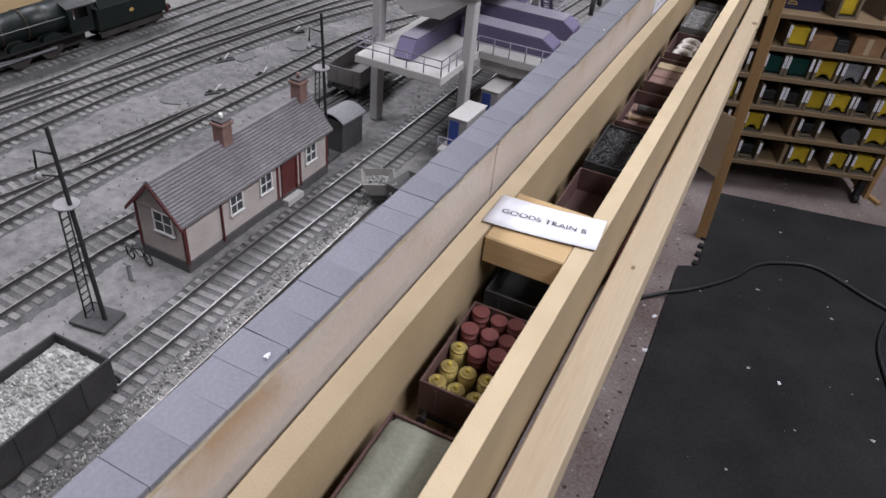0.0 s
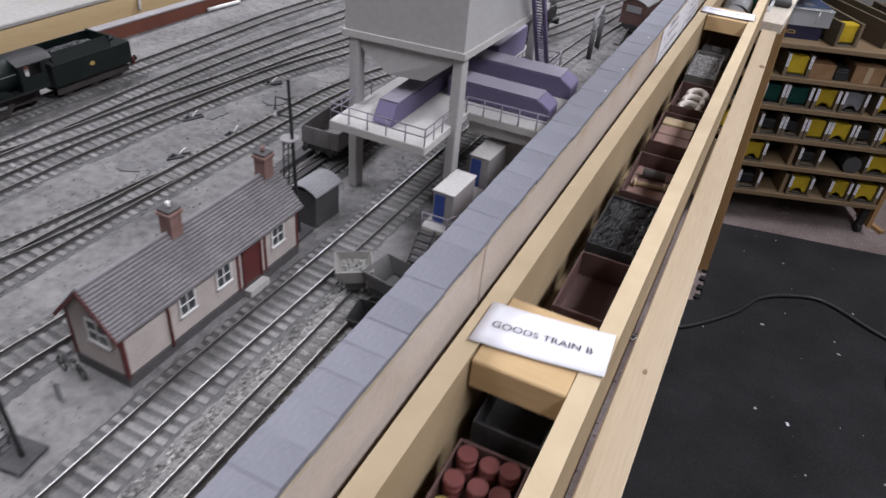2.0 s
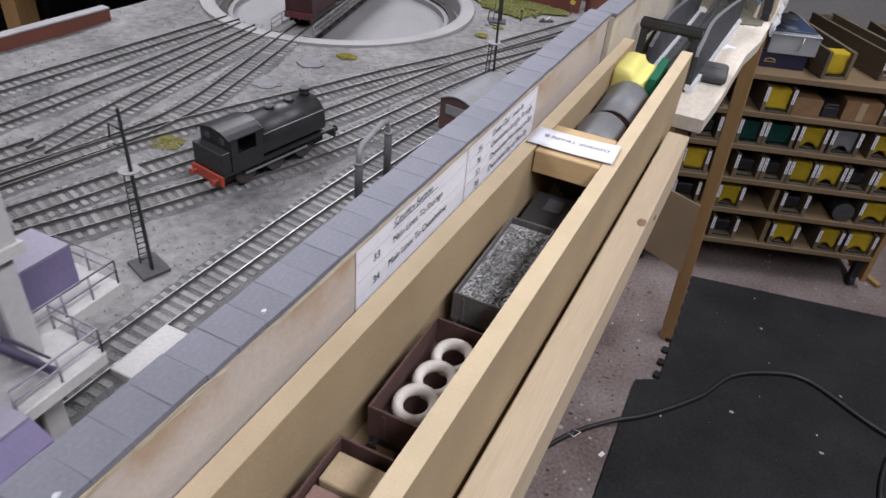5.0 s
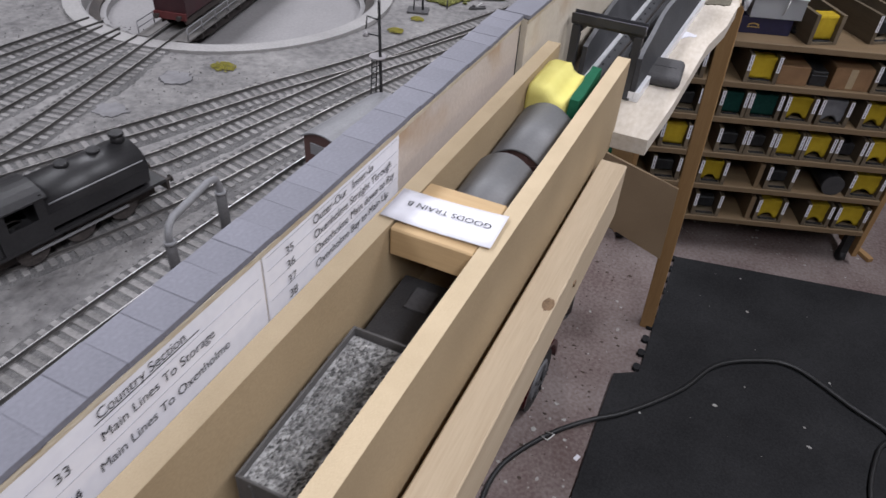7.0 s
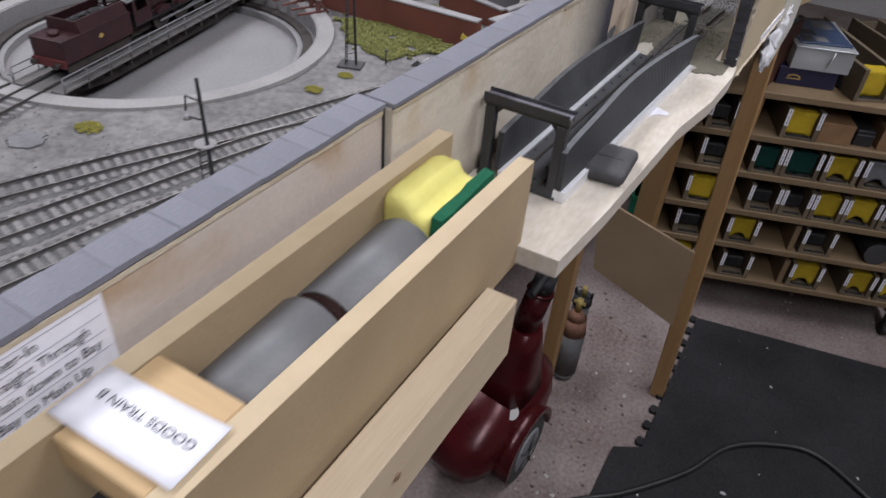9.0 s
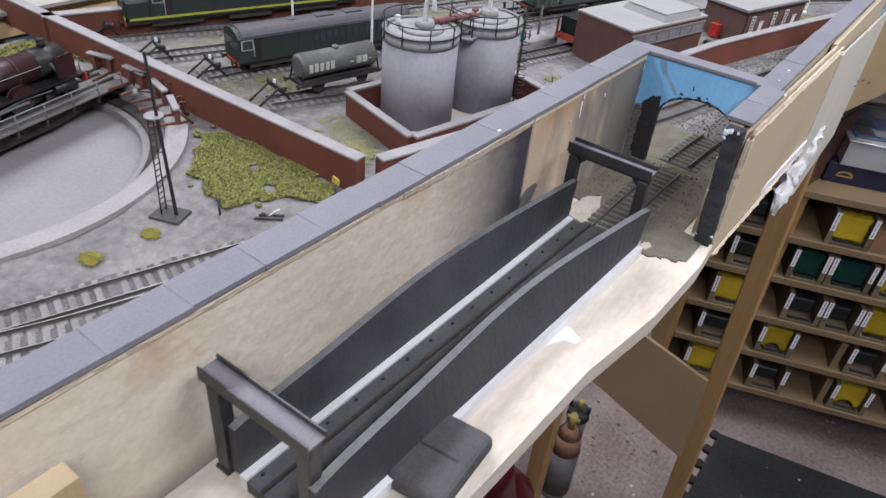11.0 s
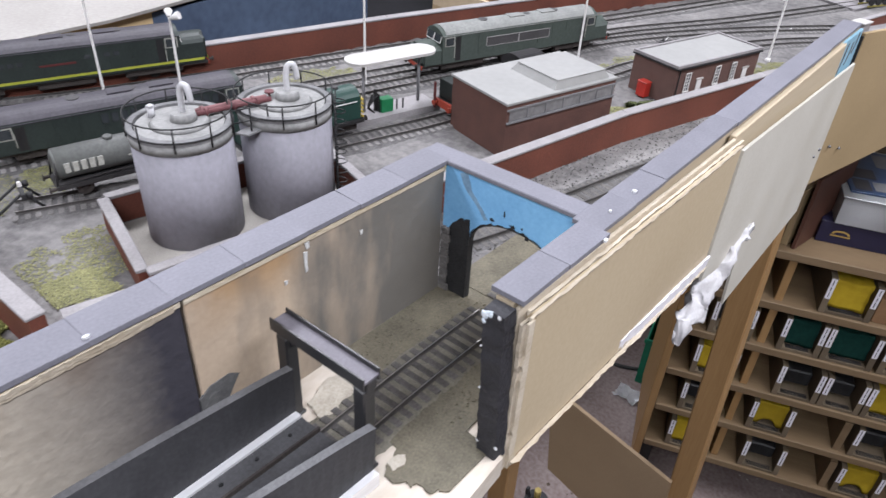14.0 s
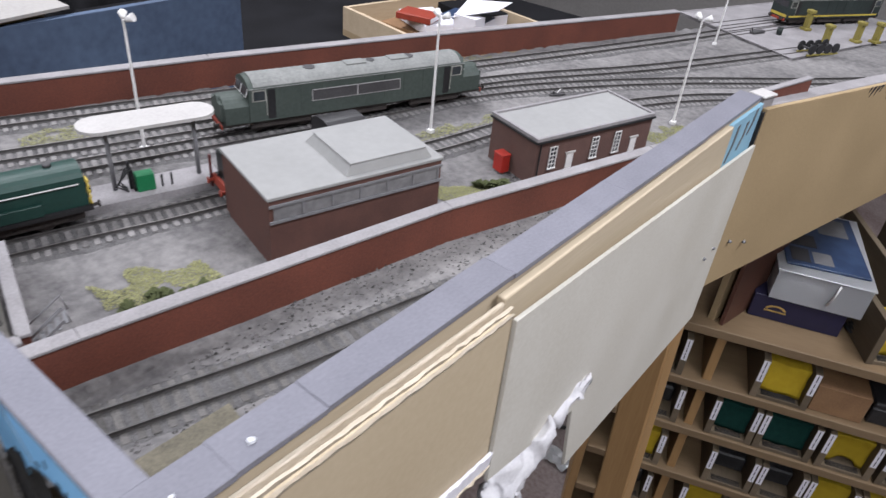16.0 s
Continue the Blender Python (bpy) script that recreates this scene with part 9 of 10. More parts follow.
for poly, hh in ((((-0.0905, 1.5720), (-0.0800, 1.5690), (-0.0745, 1.5760), (-0.0780, 1.5960), (-0.0850, 1.6120), (-0.0930, 1.6060), (-0.0960, 1.5880)), 0.0019), (((-0.0350, 1.5700), (-0.0310, 1.5690), (-0.0285, 1.5750), (-0.0315, 1.5800), (-0.0355, 1.5780)), 0.0017)):
    bm = N()
    ragp = []
    for p, q in zip(poly, poly[1:] + poly[:1]):
        for k in range(6):
            c = Vector((*p, 0)).lerp(Vector((*q, 0)), k / 6)
            c += noise.noise_vector(c * 260) * 0.0016
            ragp.append((c.x, c.y))
    prism(bm, ragp, "z", BED - 0.0004, BED + hh)
    solo("plaster_splash", bm, M_PLASTER, "pale plaster splashed beside the gantry foot", "plaster", "structure")
blk = thing("rubber_block", "dull black rounded rubber block on the plank", "block", (-0.0350, 1.3370, BED), 6)
bm = N()
bx(bm, -0.0165, 0.0165, -0.0240, 0.0240, 0.0, 0.0105)
bmesh.ops.bevel(bm, geom=bm.edges[:], offset=0.0048, segments=4, affect="EDGES", profile=0.5)
for v in bm.verts:
    v.co.x *= 1 + 3.0 * v.co.y
part("body", bm, M_DARK, blk)
add(blk, "seam", M_BLACK, ("b", -0.0100, 0.0100, -0.0006, 0.0006, 0.0100, 0.0107))
bm = N()
prism(bm, [(-0.0420, 1.432), (-0.0300, 1.4520), (-0.0240, 1.4530), (-0.0225, 1.4585), (-0.0330, 1.4640), (-0.0420, 1.4600)], "z", BED, BED + 0.0009)
solo("paper_scrap", bm, M_PAPER, "torn scrap of white paper on the plank", "paper")
bm = N()
prism(bm, [(-0.1030, 1.7065), (-0.0195, 1.7065), (-0.0195, 1.775), (-0.1030, 1.790)], "z", G - 0.001, BED + 0.0008)
for v in bm.verts:
    v.co.z -= 0.0 if v.co.z < BED - 0.005 else max(0.0, (v.co.y - 1.72)) * 0.05
solo("scenic_ground", bm, M_MUD, "painted mud carrying the track beyond the tunnel mouth", "ground", "structure")
track([(-0.0588, 1.7075), (-0.0568, 1.74), (-0.0535, 1.78)], "track beyond the tunnel mouth", True, base=BED + 0.0006, seed=20, bed_mat=M_MUDBED, tie_mat=TIE_DARK)
# ragged black paint round the tunnel mouth
rnd = random.Random(4)
bm = N()
cols = [(-0.0846 + 0.0622 * k / 26) for k in range(27)]
lo, hi = [], []
for x in cols:
    u = (x + 0.0535) / 0.0312
    edge = 1.0940 + 0.0190 * math.sqrt(max(0, 1 - u * u))
    lo.append((x, edge))
    hi.append((x, min(1.1330, edge + rnd.uniform(0.0002, 0.0016) + (0.0014 if rnd.random() < 0.15 else 0))))
for k in range(26):
    v = [bm.verts.new((x, PORT_Y - 0.0006, z)) for x, z in (lo[k], lo[k + 1], hi[k + 1], hi[k])]
    bm.faces.new(v)
part("black_paint", bm, M_BLACK, portal, "ragged black paint round the arch")
M_STONEB = mat("black_stone", (0.030, 0.030, 0.032), (0.010, 0.010, 0.011), 0.7, grain=600, stain=120, mix=1.0, bump=0.8)
M_STONEG = mat("sooty_stone", (0.16, 0.15, 0.145), (0.05, 0.048, 0.047), 0.9, grain=600, stain=120, mix=1.0, bump=0.8)
for k in range(9):
    zz = BED + 0.0012 + k * 0.0052
    o = rnd.uniform(-0.0012, 0.0012)
    add(portal, "stone", M_STONEG, ("b", -0.1036, -0.0975 + o, PORT_Y - 0.0030, PORT_Y - 0.0008, zz, zz + 0.0050, 0.0006))
bm = N()
edge = [(-0.1040 + 0.0192 * k / 14, 1.0905 + 0.0150 * min(1, k / 9) + rnd.uniform(0.0, 0.0018)) for k in range(15)]
prism(bm, [(-0.1040, BED + 0.0012), (-0.0843, BED + 0.0012), (-0.0841, 1.075), (-0.0843, 1.094), *edge[::-1]], "y", PORT_Y - 0.0007, PORT_Y + 0.0009)
part("black_paint", bm, M_STONEB, portal, "ragged black paint beside the arch")
M_DRIP = mat("thin_grey_drip", (0.20, 0.33, 0.46), (0.13, 0.22, 0.32), 0.5, grain=500, stain=80, bump=0.1)
bm = N()
line = [(-0.0915, 1.1360, 0.0026), (-0.0890, 1.1300, 0.0024), (-0.0870, 1.1260, 0.0017), (-0.0820, 1.1215, 0.0014), (-0.0778, 1.1170, 0.0013), (-0.0740, 1.1120, 0.0012)]
prism(bm, [(x - w, z - w * 0.4) for x, z, w in line] + [(x + w, z + w * 0.4) for x, z, w in line[::-1]], "y", PORT_Y - 0.0003, PORT_Y + 0.0001)
part("paint_drip", bm, M_DRIP, portal, "grey drip run down the blue paint")
for x, z, w, h in ((-0.0622, 1.1205, 0.0006, 0.0024), (-0.0560, 1.1155, 0.0020, 0.0012), (-0.0500, 1.1165, 0.0007, 0.0010), (-0.0465, 1.1120, 0.0014, 0.0018), (-0.0700, 1.1140, 0.0018, 0.0010), (-0.0520, 1.1130, 0.0010, 0.0008)):
    bm = N()
    prism(bm, [(x + w * rnd.uniform(0.5, 1.2) * math.cos(q * math.tau / 8), z + h * rnd.uniform(0.5, 1.2) * math.sin(q * math.tau / 8)) for q in range(8)], "y", PORT_Y - 0.0003, PORT_Y + 0.0001)
    part("paint_chip", bm, M_BLACK, portal, "dark chip in the blue paint")
# crumpled rag under the white sheet
M_RAG = mat("white_rag", (0.60, 0.59, 0.60), (0.50, 0.49, 0.51), 0.9, grain=500, stain=60, bump=0.2)
rag_ob = thing("rag", "crumpled white tissue stuffed under the hardboard sheet", "rag")
bm = N()
rows = []
for i in range(36):
    u = i / 35
    y = 1.850 + 0.110 * u
    cz = 0.980 + 0.042 * u + 0.004 * math.sin(u * 17)
    R = 0.0165 * (0.55 + 0.45 * math.sin(u * math.pi)) * (1.25 - 0.65 * u)
    row = []
    for j in range(18):
        a = j * math.tau / 18
        p = Vector((0.011 + 0.40 * R * math.cos(a), y, cz + R * math.sin(a)))
        p += noise.noise_vector(p * 70) * 0.011 + noise.noise_vector(p * 190) * 0.004
        row.append(bm.verts.new(p))
    rows.append(row)
for a, b in zip(rows, rows[1:]):
    for k in range(18):
        bm.faces.new((a[k], a[(k + 1) % 18], b[(k + 1) % 18], b[k]))
bm.faces.new(rows[0][::-1])
bm.faces.new(rows[-1])
for f in bm.faces:
    f.smooth = True
part("tissue", bm, M_RAG, rag_ob)
bm = N()
rows = []
for i in range(16):
    u = i / 15
    row = []
    for j in range(12):
        a = j * math.tau / 12
        R = 0.017 * (1 - 0.5 * u) * (0.6 + 0.4 * math.sin((u * 0.9 + 0.1) * math.pi))
        p = Vector((0.008 + 0.4 * R * math.cos(a), 1.893 + R * math.sin(a), 0.980 - 0.024 * u))
        p += noise.noise_vector(p * 85 + Vector((5, 0, 0))) * 0.010
        row.append(bm.verts.new(p))
    rows.append(row)
for a, b in zip(rows, rows[1:]):
    for k in range(12):
        bm.faces.new((a[k], a[(k + 1) % 12], b[(k + 1) % 12], b[k]))
bm.faces.new(rows[0][::-1])
bm.faces.new(rows[-1])
for f in bm.faces:
    f.smooth = True
part("loose_end", bm, M_RAG, rag_ob)
for x, y, z in ((0.0148, 2.160, 1.013), (0.0148, 2.180, 1.014), (0.0190, 2.216, 1.006), (0.0260, 2.240, 0.998)):
    r = thing("screw", "domed steel screw in the fascia panel", "screw", (x, y, z), group="fascia screws")
    add(r, "head", M_STEEL, ("c", (-0.001, 0, 0), (0.0014, 0, 0), 0.0018, 0.0012, 10))
    add(r, "slot", M_BLACK, ("b", 0.0013, 0.0016, -0.0010, 0.0010, -0.0003, 0.0003))

# ---- shelf unit of stock trays ----
SH = (0.085, 2.605, 0.0)
SH_RZ = 19.3
TOPS = (0.667, 0.558, 0.455, 0.345, 0.240, 0.128)
M_TRAYWOOD = wood("tray_wood", (0.165, 0.13, 0.09), (0.105, 0.08, 0.052), "y", 0.7, vary=0.25)
M_OLDFOAM = mat("old_yellow_foam", (0.50, 0.36, 0.03), (0.38, 0.26, 0.02), 0.95, grain=1200, stain=70, mix=1.0, bump=0.9, spec=0.1, vary=0.18)
M_TEALFOAM = mat("dark_green_pad", (0.012, 0.055, 0.045), (0.006, 0.03, 0.025), 0.95, grain=1200, stain=120, mix=1.0, bump=1.0, spec=0.1)
M_STOCK = mat("dark_rolling_stock", (0.030, 0.030, 0.032), (0.014, 0.014, 0.015), 0.5, grain=300, stain=60, bump=0.2)
M_GREYPAD = mat("grey_pad", (0.20, 0.20, 0.21), (0.13, 0.13, 0.14), 0.9, grain=900, stain=80, mix=1.0, bump=0.6)
shelf = thing("shelf_unit", "low wooden shelf unit packed with labelled stock trays", "shelf unit", SH, SH_RZ)
for z in TOPS:
    add(shelf, "shelf_board", M_SHELF, ("b", -0.238, 0.470, 0.0, 0.300, z - 0.016, z, 0.0012))
add(shelf, "upright", M_LEG, ("b", -0.254, -0.2385, 0.002, 0.300, 0.035, 0.651, 0.001))
add(shelf, "upright", M_LEG, ("b", 0.4705, 0.486, 0.002, 0.300, 0.035, 0.651, 0.001))
add(shelf, "upright", M_LEG, ("b", -0.098, -0.084, 0.012, 0.300, 0.1285, 0.6505, 0.001))
add(shelf, "back_panel", M_BROWNBRD, ("b", -0.254, 0.486, 0.3005, 0.304, 0.035, 0.651))
for x, z in ((0.107, 4), (0.118, 5)):
    add(shelf, "divider", M_SHELF, ("b", x, x + 0.014, 0.010, 0.295, TOPS[z] + 0.0005, TOPS[z] + 0.078, 0.0006))
for x in (-0.225, 0.455):
    for y in (0.03, 0.27):
        add(shelf, "castor", M_BLACK, ("c", (x - 0.009, y, 0.018), (x + 0.009, y, 0.018), 0.018, 0.018, 16), ("b", x - 0.011, x + 0.011, y - 0.010, y + 0.010, 0.030, 0.112))
LOCAL = pose(*SH, 0, 0, SH_RZ)


def soft_block(bm, x0, x1, y0, y1, z0, z1, arch, seed):
    """A foam pad whose lower front edge is cut to a small arch."""
    nx, nz = 12, 8
    front, back = [], []
    for i in range(nx + 1):
        u = i / nx
        low = z0 + (arch * max(0, 1 - ((u - 0.5) / 0.30) ** 2) ** 0.5 if arch and abs(u - 0.5) < 0.30 else 0)
        fc, bc = [], []
        for j in range(nz + 1):
            v = j / nz
            p = Vector((x0 + (x1 - x0) * u, y0, low + (z1 - low) * v))
            p += noise.noise_vector(p * 60 + Vector((seed, 0, 0))) * 0.0022
            fc.append(bm.verts.new(p))
            bc.append(bm.verts.new((p.x, y1, p.z)))
        front.append(fc)
        back.append(bc)
    for i in range(nx):
        for j in range(nz):
            bm.faces.new((front[i][j], front[i + 1][j], front[i + 1][j + 1], front[i][j + 1])).smooth = True
        bm.faces.new((front[i][nz], front[i + 1][nz], back[i + 1][nz], back[i][nz]))
        bm.faces.new((front[i][0], back[i][0], back[i + 1][0], front[i + 1][0]))
    for i in (0, nx):
        for j in range(nz):
            bm.faces.new((front[i][j], front[i][j + 1], back[i][j + 1], back[i][j]))


def stock_tray(x0, x1, z, kind, label, h=0.076, depth=0.275, y0=0.004, m=LOCAL, labels=True, seed=0):
    r = tagged(new("stock_tray"), label, "stock tray", "labelled stock trays")
    r.matrix_basis = m @ pose(x0, y0, z + 0.0004)
    r.empty_display_size = 0.02
    w, t = x1 - x0, 0.0105
    rnd = random.Random(seed + int(x0 * 1000))
    add(r, "base", M_TRAYWOOD, ("b", t, w - t, 0.001, depth, 0.0, 0.006))
    for a in (0.0, w - t):
        sd = add(r, "side_board", M_TRAYWOOD, ("b", a, a + t, 0.0, depth, 0.0, h, 0.0006))
        if labels:
            lb = add(sd, "label", M_PAPER, ("b", a + 0.0008, a + t - 0.0008, -0.0006, -0.0001, h * 0.42, h - 0.002), label="white paper label")
            zz = h * 0.42 + 0.003
            for k, ln in ((0, 0.011), (1, 0.008), (2, 0.012)):
                if zz + ln > h - 0.004:
                    break
                add(lb, "print_bar", M_INK, ("b", a + 0.0044, a + 0.0058, -0.0008, -0.0006, zz, zz + ln))
                zz += ln + 0.003
    add(r, "end_board", M_TRAYWOOD, ("b", t, w - t, depth - 0.008, depth, 0.006, h - 0.006))
    if kind in ("yellow", "notch", "teal", "grey"):
        bm = N()
        soft_block(bm, t + 0.001, w - t - 0.001, 0.014, 0.050, 0.0085, h - 0.005 - rnd.uniform(0, 0.006), 0.015 if kind in ("notch", "grey") else 0.0, seed)
        part("foam_pad", bm, {"yellow": M_OLDFOAM, "notch": M_OLDFOAM, "teal": M_TEALFOAM, "grey": M_GREYPAD}[kind], r)
    else:
        add(r, "stock", M_STOCK, ("b", t + 0.004, w - t - 0.004, 0.030, 0.230, 0.014, h * 0.62, 0.003))
    for k in range(4):
        add(r, "wire", M_BLACK, ("t", [(t + 0.006, 0.004 + k * 0.003, 0.0072), (w - t - 0.006, 0.004 + k * 0.003, 0.0072)], 0.0007, 5))
    return r


KIND = {"y": ("yellow", "wooden stock tray with a yellow foam end pad"), "n": ("notch", "wooden stock tray with a notched yellow foam pad"), "g": ("teal", "wooden stock tray with a dark green pad"), "r": ("grey", "wooden stock tray with a rounded grey pad"), "d": ("dark", "wooden stock tray holding dark rolling stock")}
TRAYS = ((0, "y-0.026 0.058"), (0, "d0.300 0.385"), (0, "d0.390 0.465"), (0, "d-0.200 -0.130"),
         (1, "g-0.066 0.008"), (1, "g0.010 0.098"), (1, "n0.106 0.188"), (1, "r0.196 0.280"), (1, "n0.310 0.388"), (1, "d0.392 0.466"), (1, "d-0.190 -0.112"),
         (2, "d-0.040 0.040"), (2, "d0.042 0.116"), (2, "y0.118 0.195"), (2, "n0.197 0.280"), (2, "d0.284 0.362"), (2, "n0.366 0.442"), (2, "y-0.196 -0.114"),
         (3, "n-0.060 0.020"), (3, "d0.133 0.214"), (3, "n0.367 0.463"), (3, "d-0.196 -0.112"),
         (4, "d-0.044 0.038"), (4, "n0.140 0.224"), (4, "n0.282 0.360"), (4, "n0.370 0.462"), (4, "y-0.196 -0.114"))
for n, (row, spec) in enumerate(TRAYS):
    k, (a, b) = spec[0], (float(v) for v in spec[1:].split(" "))
    stock_tray(a, b, TOPS[row + 1], *KIND[k], seed=n)


def local_thing(name, label, category, x, y, z, rz=0.0, group=""):
    r = tagged(new(name), label, category, group)
    r.matrix_basis = LOCAL @ pose(x, y, z + 0.0003, 0, 0, rz)
    r.empty_display_size = 0.02
    return r


M_NAVY = paint("navy_card", (0.020, 0.018, 0.050), 0.55)
M_CARDBOX = mat("brown_card", (0.26, 0.15, 0.075), (0.20, 0.11, 0.055), 0.8, grain=400, stain=30, bump=0.1)
M_REDBROWN = mat("red_brown_board", (0.12, 0.055, 0.038), (0.085, 0.038, 0.027), 0.55, grain=500, stain=20, bump=0.06)
b = local_thing("card_box", "brown card box with a white card laid on it", "box", 0.062, 0.012, TOPS[1])
add(b, "carton", M_CARDBOX, ("b", 0, 0.076, 0, 0.090, 0, 0.050, 0.0008))
add(b, "card", M_PAPER, ("b", 0.004, 0.072, -0.006, -0.0052, 0.020, 0.052, 0, Matrix.Rotation(radians(-24), 4, "X")), label="white card")
b = local_thing("card_box", "flat brown cardboard carton on the shelf", "box", 0.198, 0.012, TOPS[1])
add(b, "carton", M_CARDBOX, ("b", 0, 0.100, 0, 0.120, 0, 0.058, 0.001))
add(b, "flap", M_CARDBOX, ("b", 0.002, 0.098, 0.0, 0.060, 0.0585, 0.0600))
add(b, "tape", M_TANBLOCK, ("b", 0.040, 0.058, -0.0004, 0.0002, 0.004, 0.057))
b = local_thing("dark_case", "small black stock case on the shelf", "case", 0.146, 0.020, TOPS[1])
add(b, "case_body", M_STOCK, ("b", 0, 0.044, 0, 0.150, 0, 0.030, 0.002))
add(b, "case_lid", M_STOCK, ("b", 0.001, 0.043, 0.001, 0.149, 0.0302, 0.040, 0.002))
b = local_thing("black_tube", "thick black tube lying on the shelf", "tube", 0.325, 0.010, TOPS[4])
add(b, "barrel", M_BLACK, ("c", (0, 0, 0.030), (0, 0.24, 0.030), 0.030, 0.030, 28, False), ("c", (0, 0.002, 0.030), (0, 0.012, 0.030), 0.025, 0.025, 28))
add(b, "end_rim", M_DARK, ("c", (0, -0.002, 0.030), (0, 0.004, 0.030), 0.031, 0.031, 28))
# on the top board
b = local_thing("navy_box", "dark navy card box with a small gold emblem", "box", -0.062, 0.062, TOPS[0])
add(b, "carton", M_NAVY, ("b", 0, 0.132, 0, 0.150, 0, 0.042, 0.0008))
em = add(b, "emblem", M_GOLD, ("p", [(0.036 + 0.015 * math.cos(a * 0.314), 0.020 + 0.0075 * math.sin(a * 0.314)) for a in range(11)] + [(0.036 + 0.011 * math.cos(a * 0.314), 0.020 + 0.0045 * math.sin(a * 0.314)) for a in range(10, -1, -1)], "y", -0.0004, 0.0002), label="gold emblem")
add(em, "emblem_bar", M_GOLD, ("b", 0.020, 0.052, -0.0004, 0.0001, 0.0155, 0.0180))
M_CLEAR = bpy.data.materials.new("clear_plastic")
M_CLEAR.use_nodes = True
cb = M_CLEAR.node_tree.nodes["Principled BSDF"]
cb.inputs["Base Color"].default_value = (0.86, 0.88, 0.90, 1)
cb.inputs["Transmission Weight"].default_value = 0.75
cb.inputs["Roughness"].default_value = 0.28
b = local_thing("plastic_box", "clear plastic box holding models under a magazine", "box", -0.044, 0.058, TOPS[0] + 0.0430)
for nm, q in (("box_wall", (0, 0.130, 0, 0.002, 0, 0.050)), ("box_wall", (0, 0.130, 0.208, 0.210, 0, 0.050)), ("box_wall", (0, 0.002, 0.0021, 0.2079, 0, 0.050)), ("box_wall", (0.128, 0.130, 0.0021, 0.2079, 0, 0.050)), ("box_floor", (0.0021, 0.1279, 0.0021, 0.2079, 0, 0.002))):
    add(b, nm, M_CLEAR, ("b", *q))
add(b, "box_lid", M_CLEAR, ("b", -0.003, 0.133, -0.003, 0.213, 0.0505, 0.0535, 0.001))
add(b, "contents", M_WHITEP, ("b", 0.012, 0.075, 0.015, 0.190, 0.0025, 0.026, 0.003))
add(b, "contents", M_WAGGREY, ("b", 0.082, 0.118, 0.015, 0.190, 0.0025, 0.030, 0.003))
add(b, "latch", M_WHITEP, ("t", [(0.085, -0.004, 0.048), (0.082, -0.006, 0.030), (0.078, -0.004, 0.012)], 0.0018, 6), label="white plastic latch")
mg = local_thing("magazine", "blue glossy magazine lying on the plastic box", "magazine", -0.035, 0.075, TOPS[0] + 0.0970, 3)
M_MAGBLUE = mat("blue_cover", (0.050, 0.085, 0.165), (0.022, 0.036, 0.08), 0.35, grain=60, stain=22, mix=1.0, bump=0)
add(mg, "cover", M_MAGBLUE, ("b", 0, 0.118, 0, 0.178, 0, 0.0035, 0.0004))
for q in ((0.008, 0.035, 0.010, 0.050), (0.040, 0.068, 0.012, 0.046), (0.010, 0.050, 0.058, 0.095), (0.060, 0.105, 0.110, 0.165)):
    add(mg, "picture", M_DARK if q[0] < 0.03 else M_STEEL, ("b", *q, 0.0036, 0.0039))
b = local_thing("coiled_lead", "black coiled lead with a plug beside the box", "cable", 0.082, 0.090, TOPS[0])
add(b, "coil", M_BLACK, ("t", [(0.014 + (0.013 - 0.0002 * k) * math.cos(k * 0.55), (0.018) * math.sin(k * 0.55), 0.003 + 0.0006 * k) for k in range(52)], 0.0026, 6))
add(b, "plug", M_BLACK, ("b", 0.004, 0.024, -0.012, 0.012, 0.0, 0.024, 0.004))
b = local_thing("hardboard_offcut", "dark red-brown hardboard offcut standing on the shelf", "board", 0, 0, TOPS[0])
bm = N()
seg_wall(bm, (-0.099, 0.012), (-0.028, 0.130), 0.006, 0.0, 0.135, 0.0005)
part("sheet", bm, M_REDBROWN, b)
bm = N()
seg_wall(bm, (-0.112, 0.020), (-0.046, 0.130), 0.010, 0.0, 0.110, 0.0005)
part("backing", bm, M_TANBRD, b)
stock_tray(0, 0.080, 0, "yellow", "long wooden tray with a bright yellow sponge", depth=0.36, y0=0, m=LOCAL @ pose(0.102, 0.014, TOPS[0], 0, 0, 12), labels=False, seed=80)
stock_tray(0, 0.082, 0, "dark", "long wooden tray with a papered end", depth=0.36, y0=0, m=LOCAL @ pose(0.272, 0.055, TOPS[0], 0, 0, 16), seed=81)
stock_tray(0, 0.078, 0, "teal", "long wooden tray with a green pad", depth=0.34, y0=0, m=LOCAL @ pose(0.376, 0.040, TOPS[0], 0, 0, 6), seed=82)

# ---- floor: teeth of the mat, cable, litter ----
for k in range(0, 19, 2):
    y = 2.018 + k * 0.0275
    bm = N()
    prism(bm, [(0.0415, y), (0.030, y - 0.003), (0.024, y + 0.002), (0.024, y + 0.0165), (0.030, y + 0.021), (0.0415, y + 0.018)], "z", 0.0006, 0.0099)
    part("tooth", bm, M_MAT, floor_mat)
M_CABLE = paint("black_flex", (0.02, 0.02, 0.021), 0.5)
pts = smooth_line([(-0.14, 1.30), (-0.17, 1.45), (-0.178, 1.56), (-0.150, 1.65), (-0.072, 1.765), (0.038, 1.859), (0.147, 1.992), (0.212, 2.113), (0.302, 2.182), (0.398, 2.207), (0.532, 2.135), (0.616, 2.086), (0.590, 2.020), (0.571, 1.88), (0.60, 1.70)], 0.012)
cable = thing("floor_cable", "black power cable snaking across the mat", "cable")
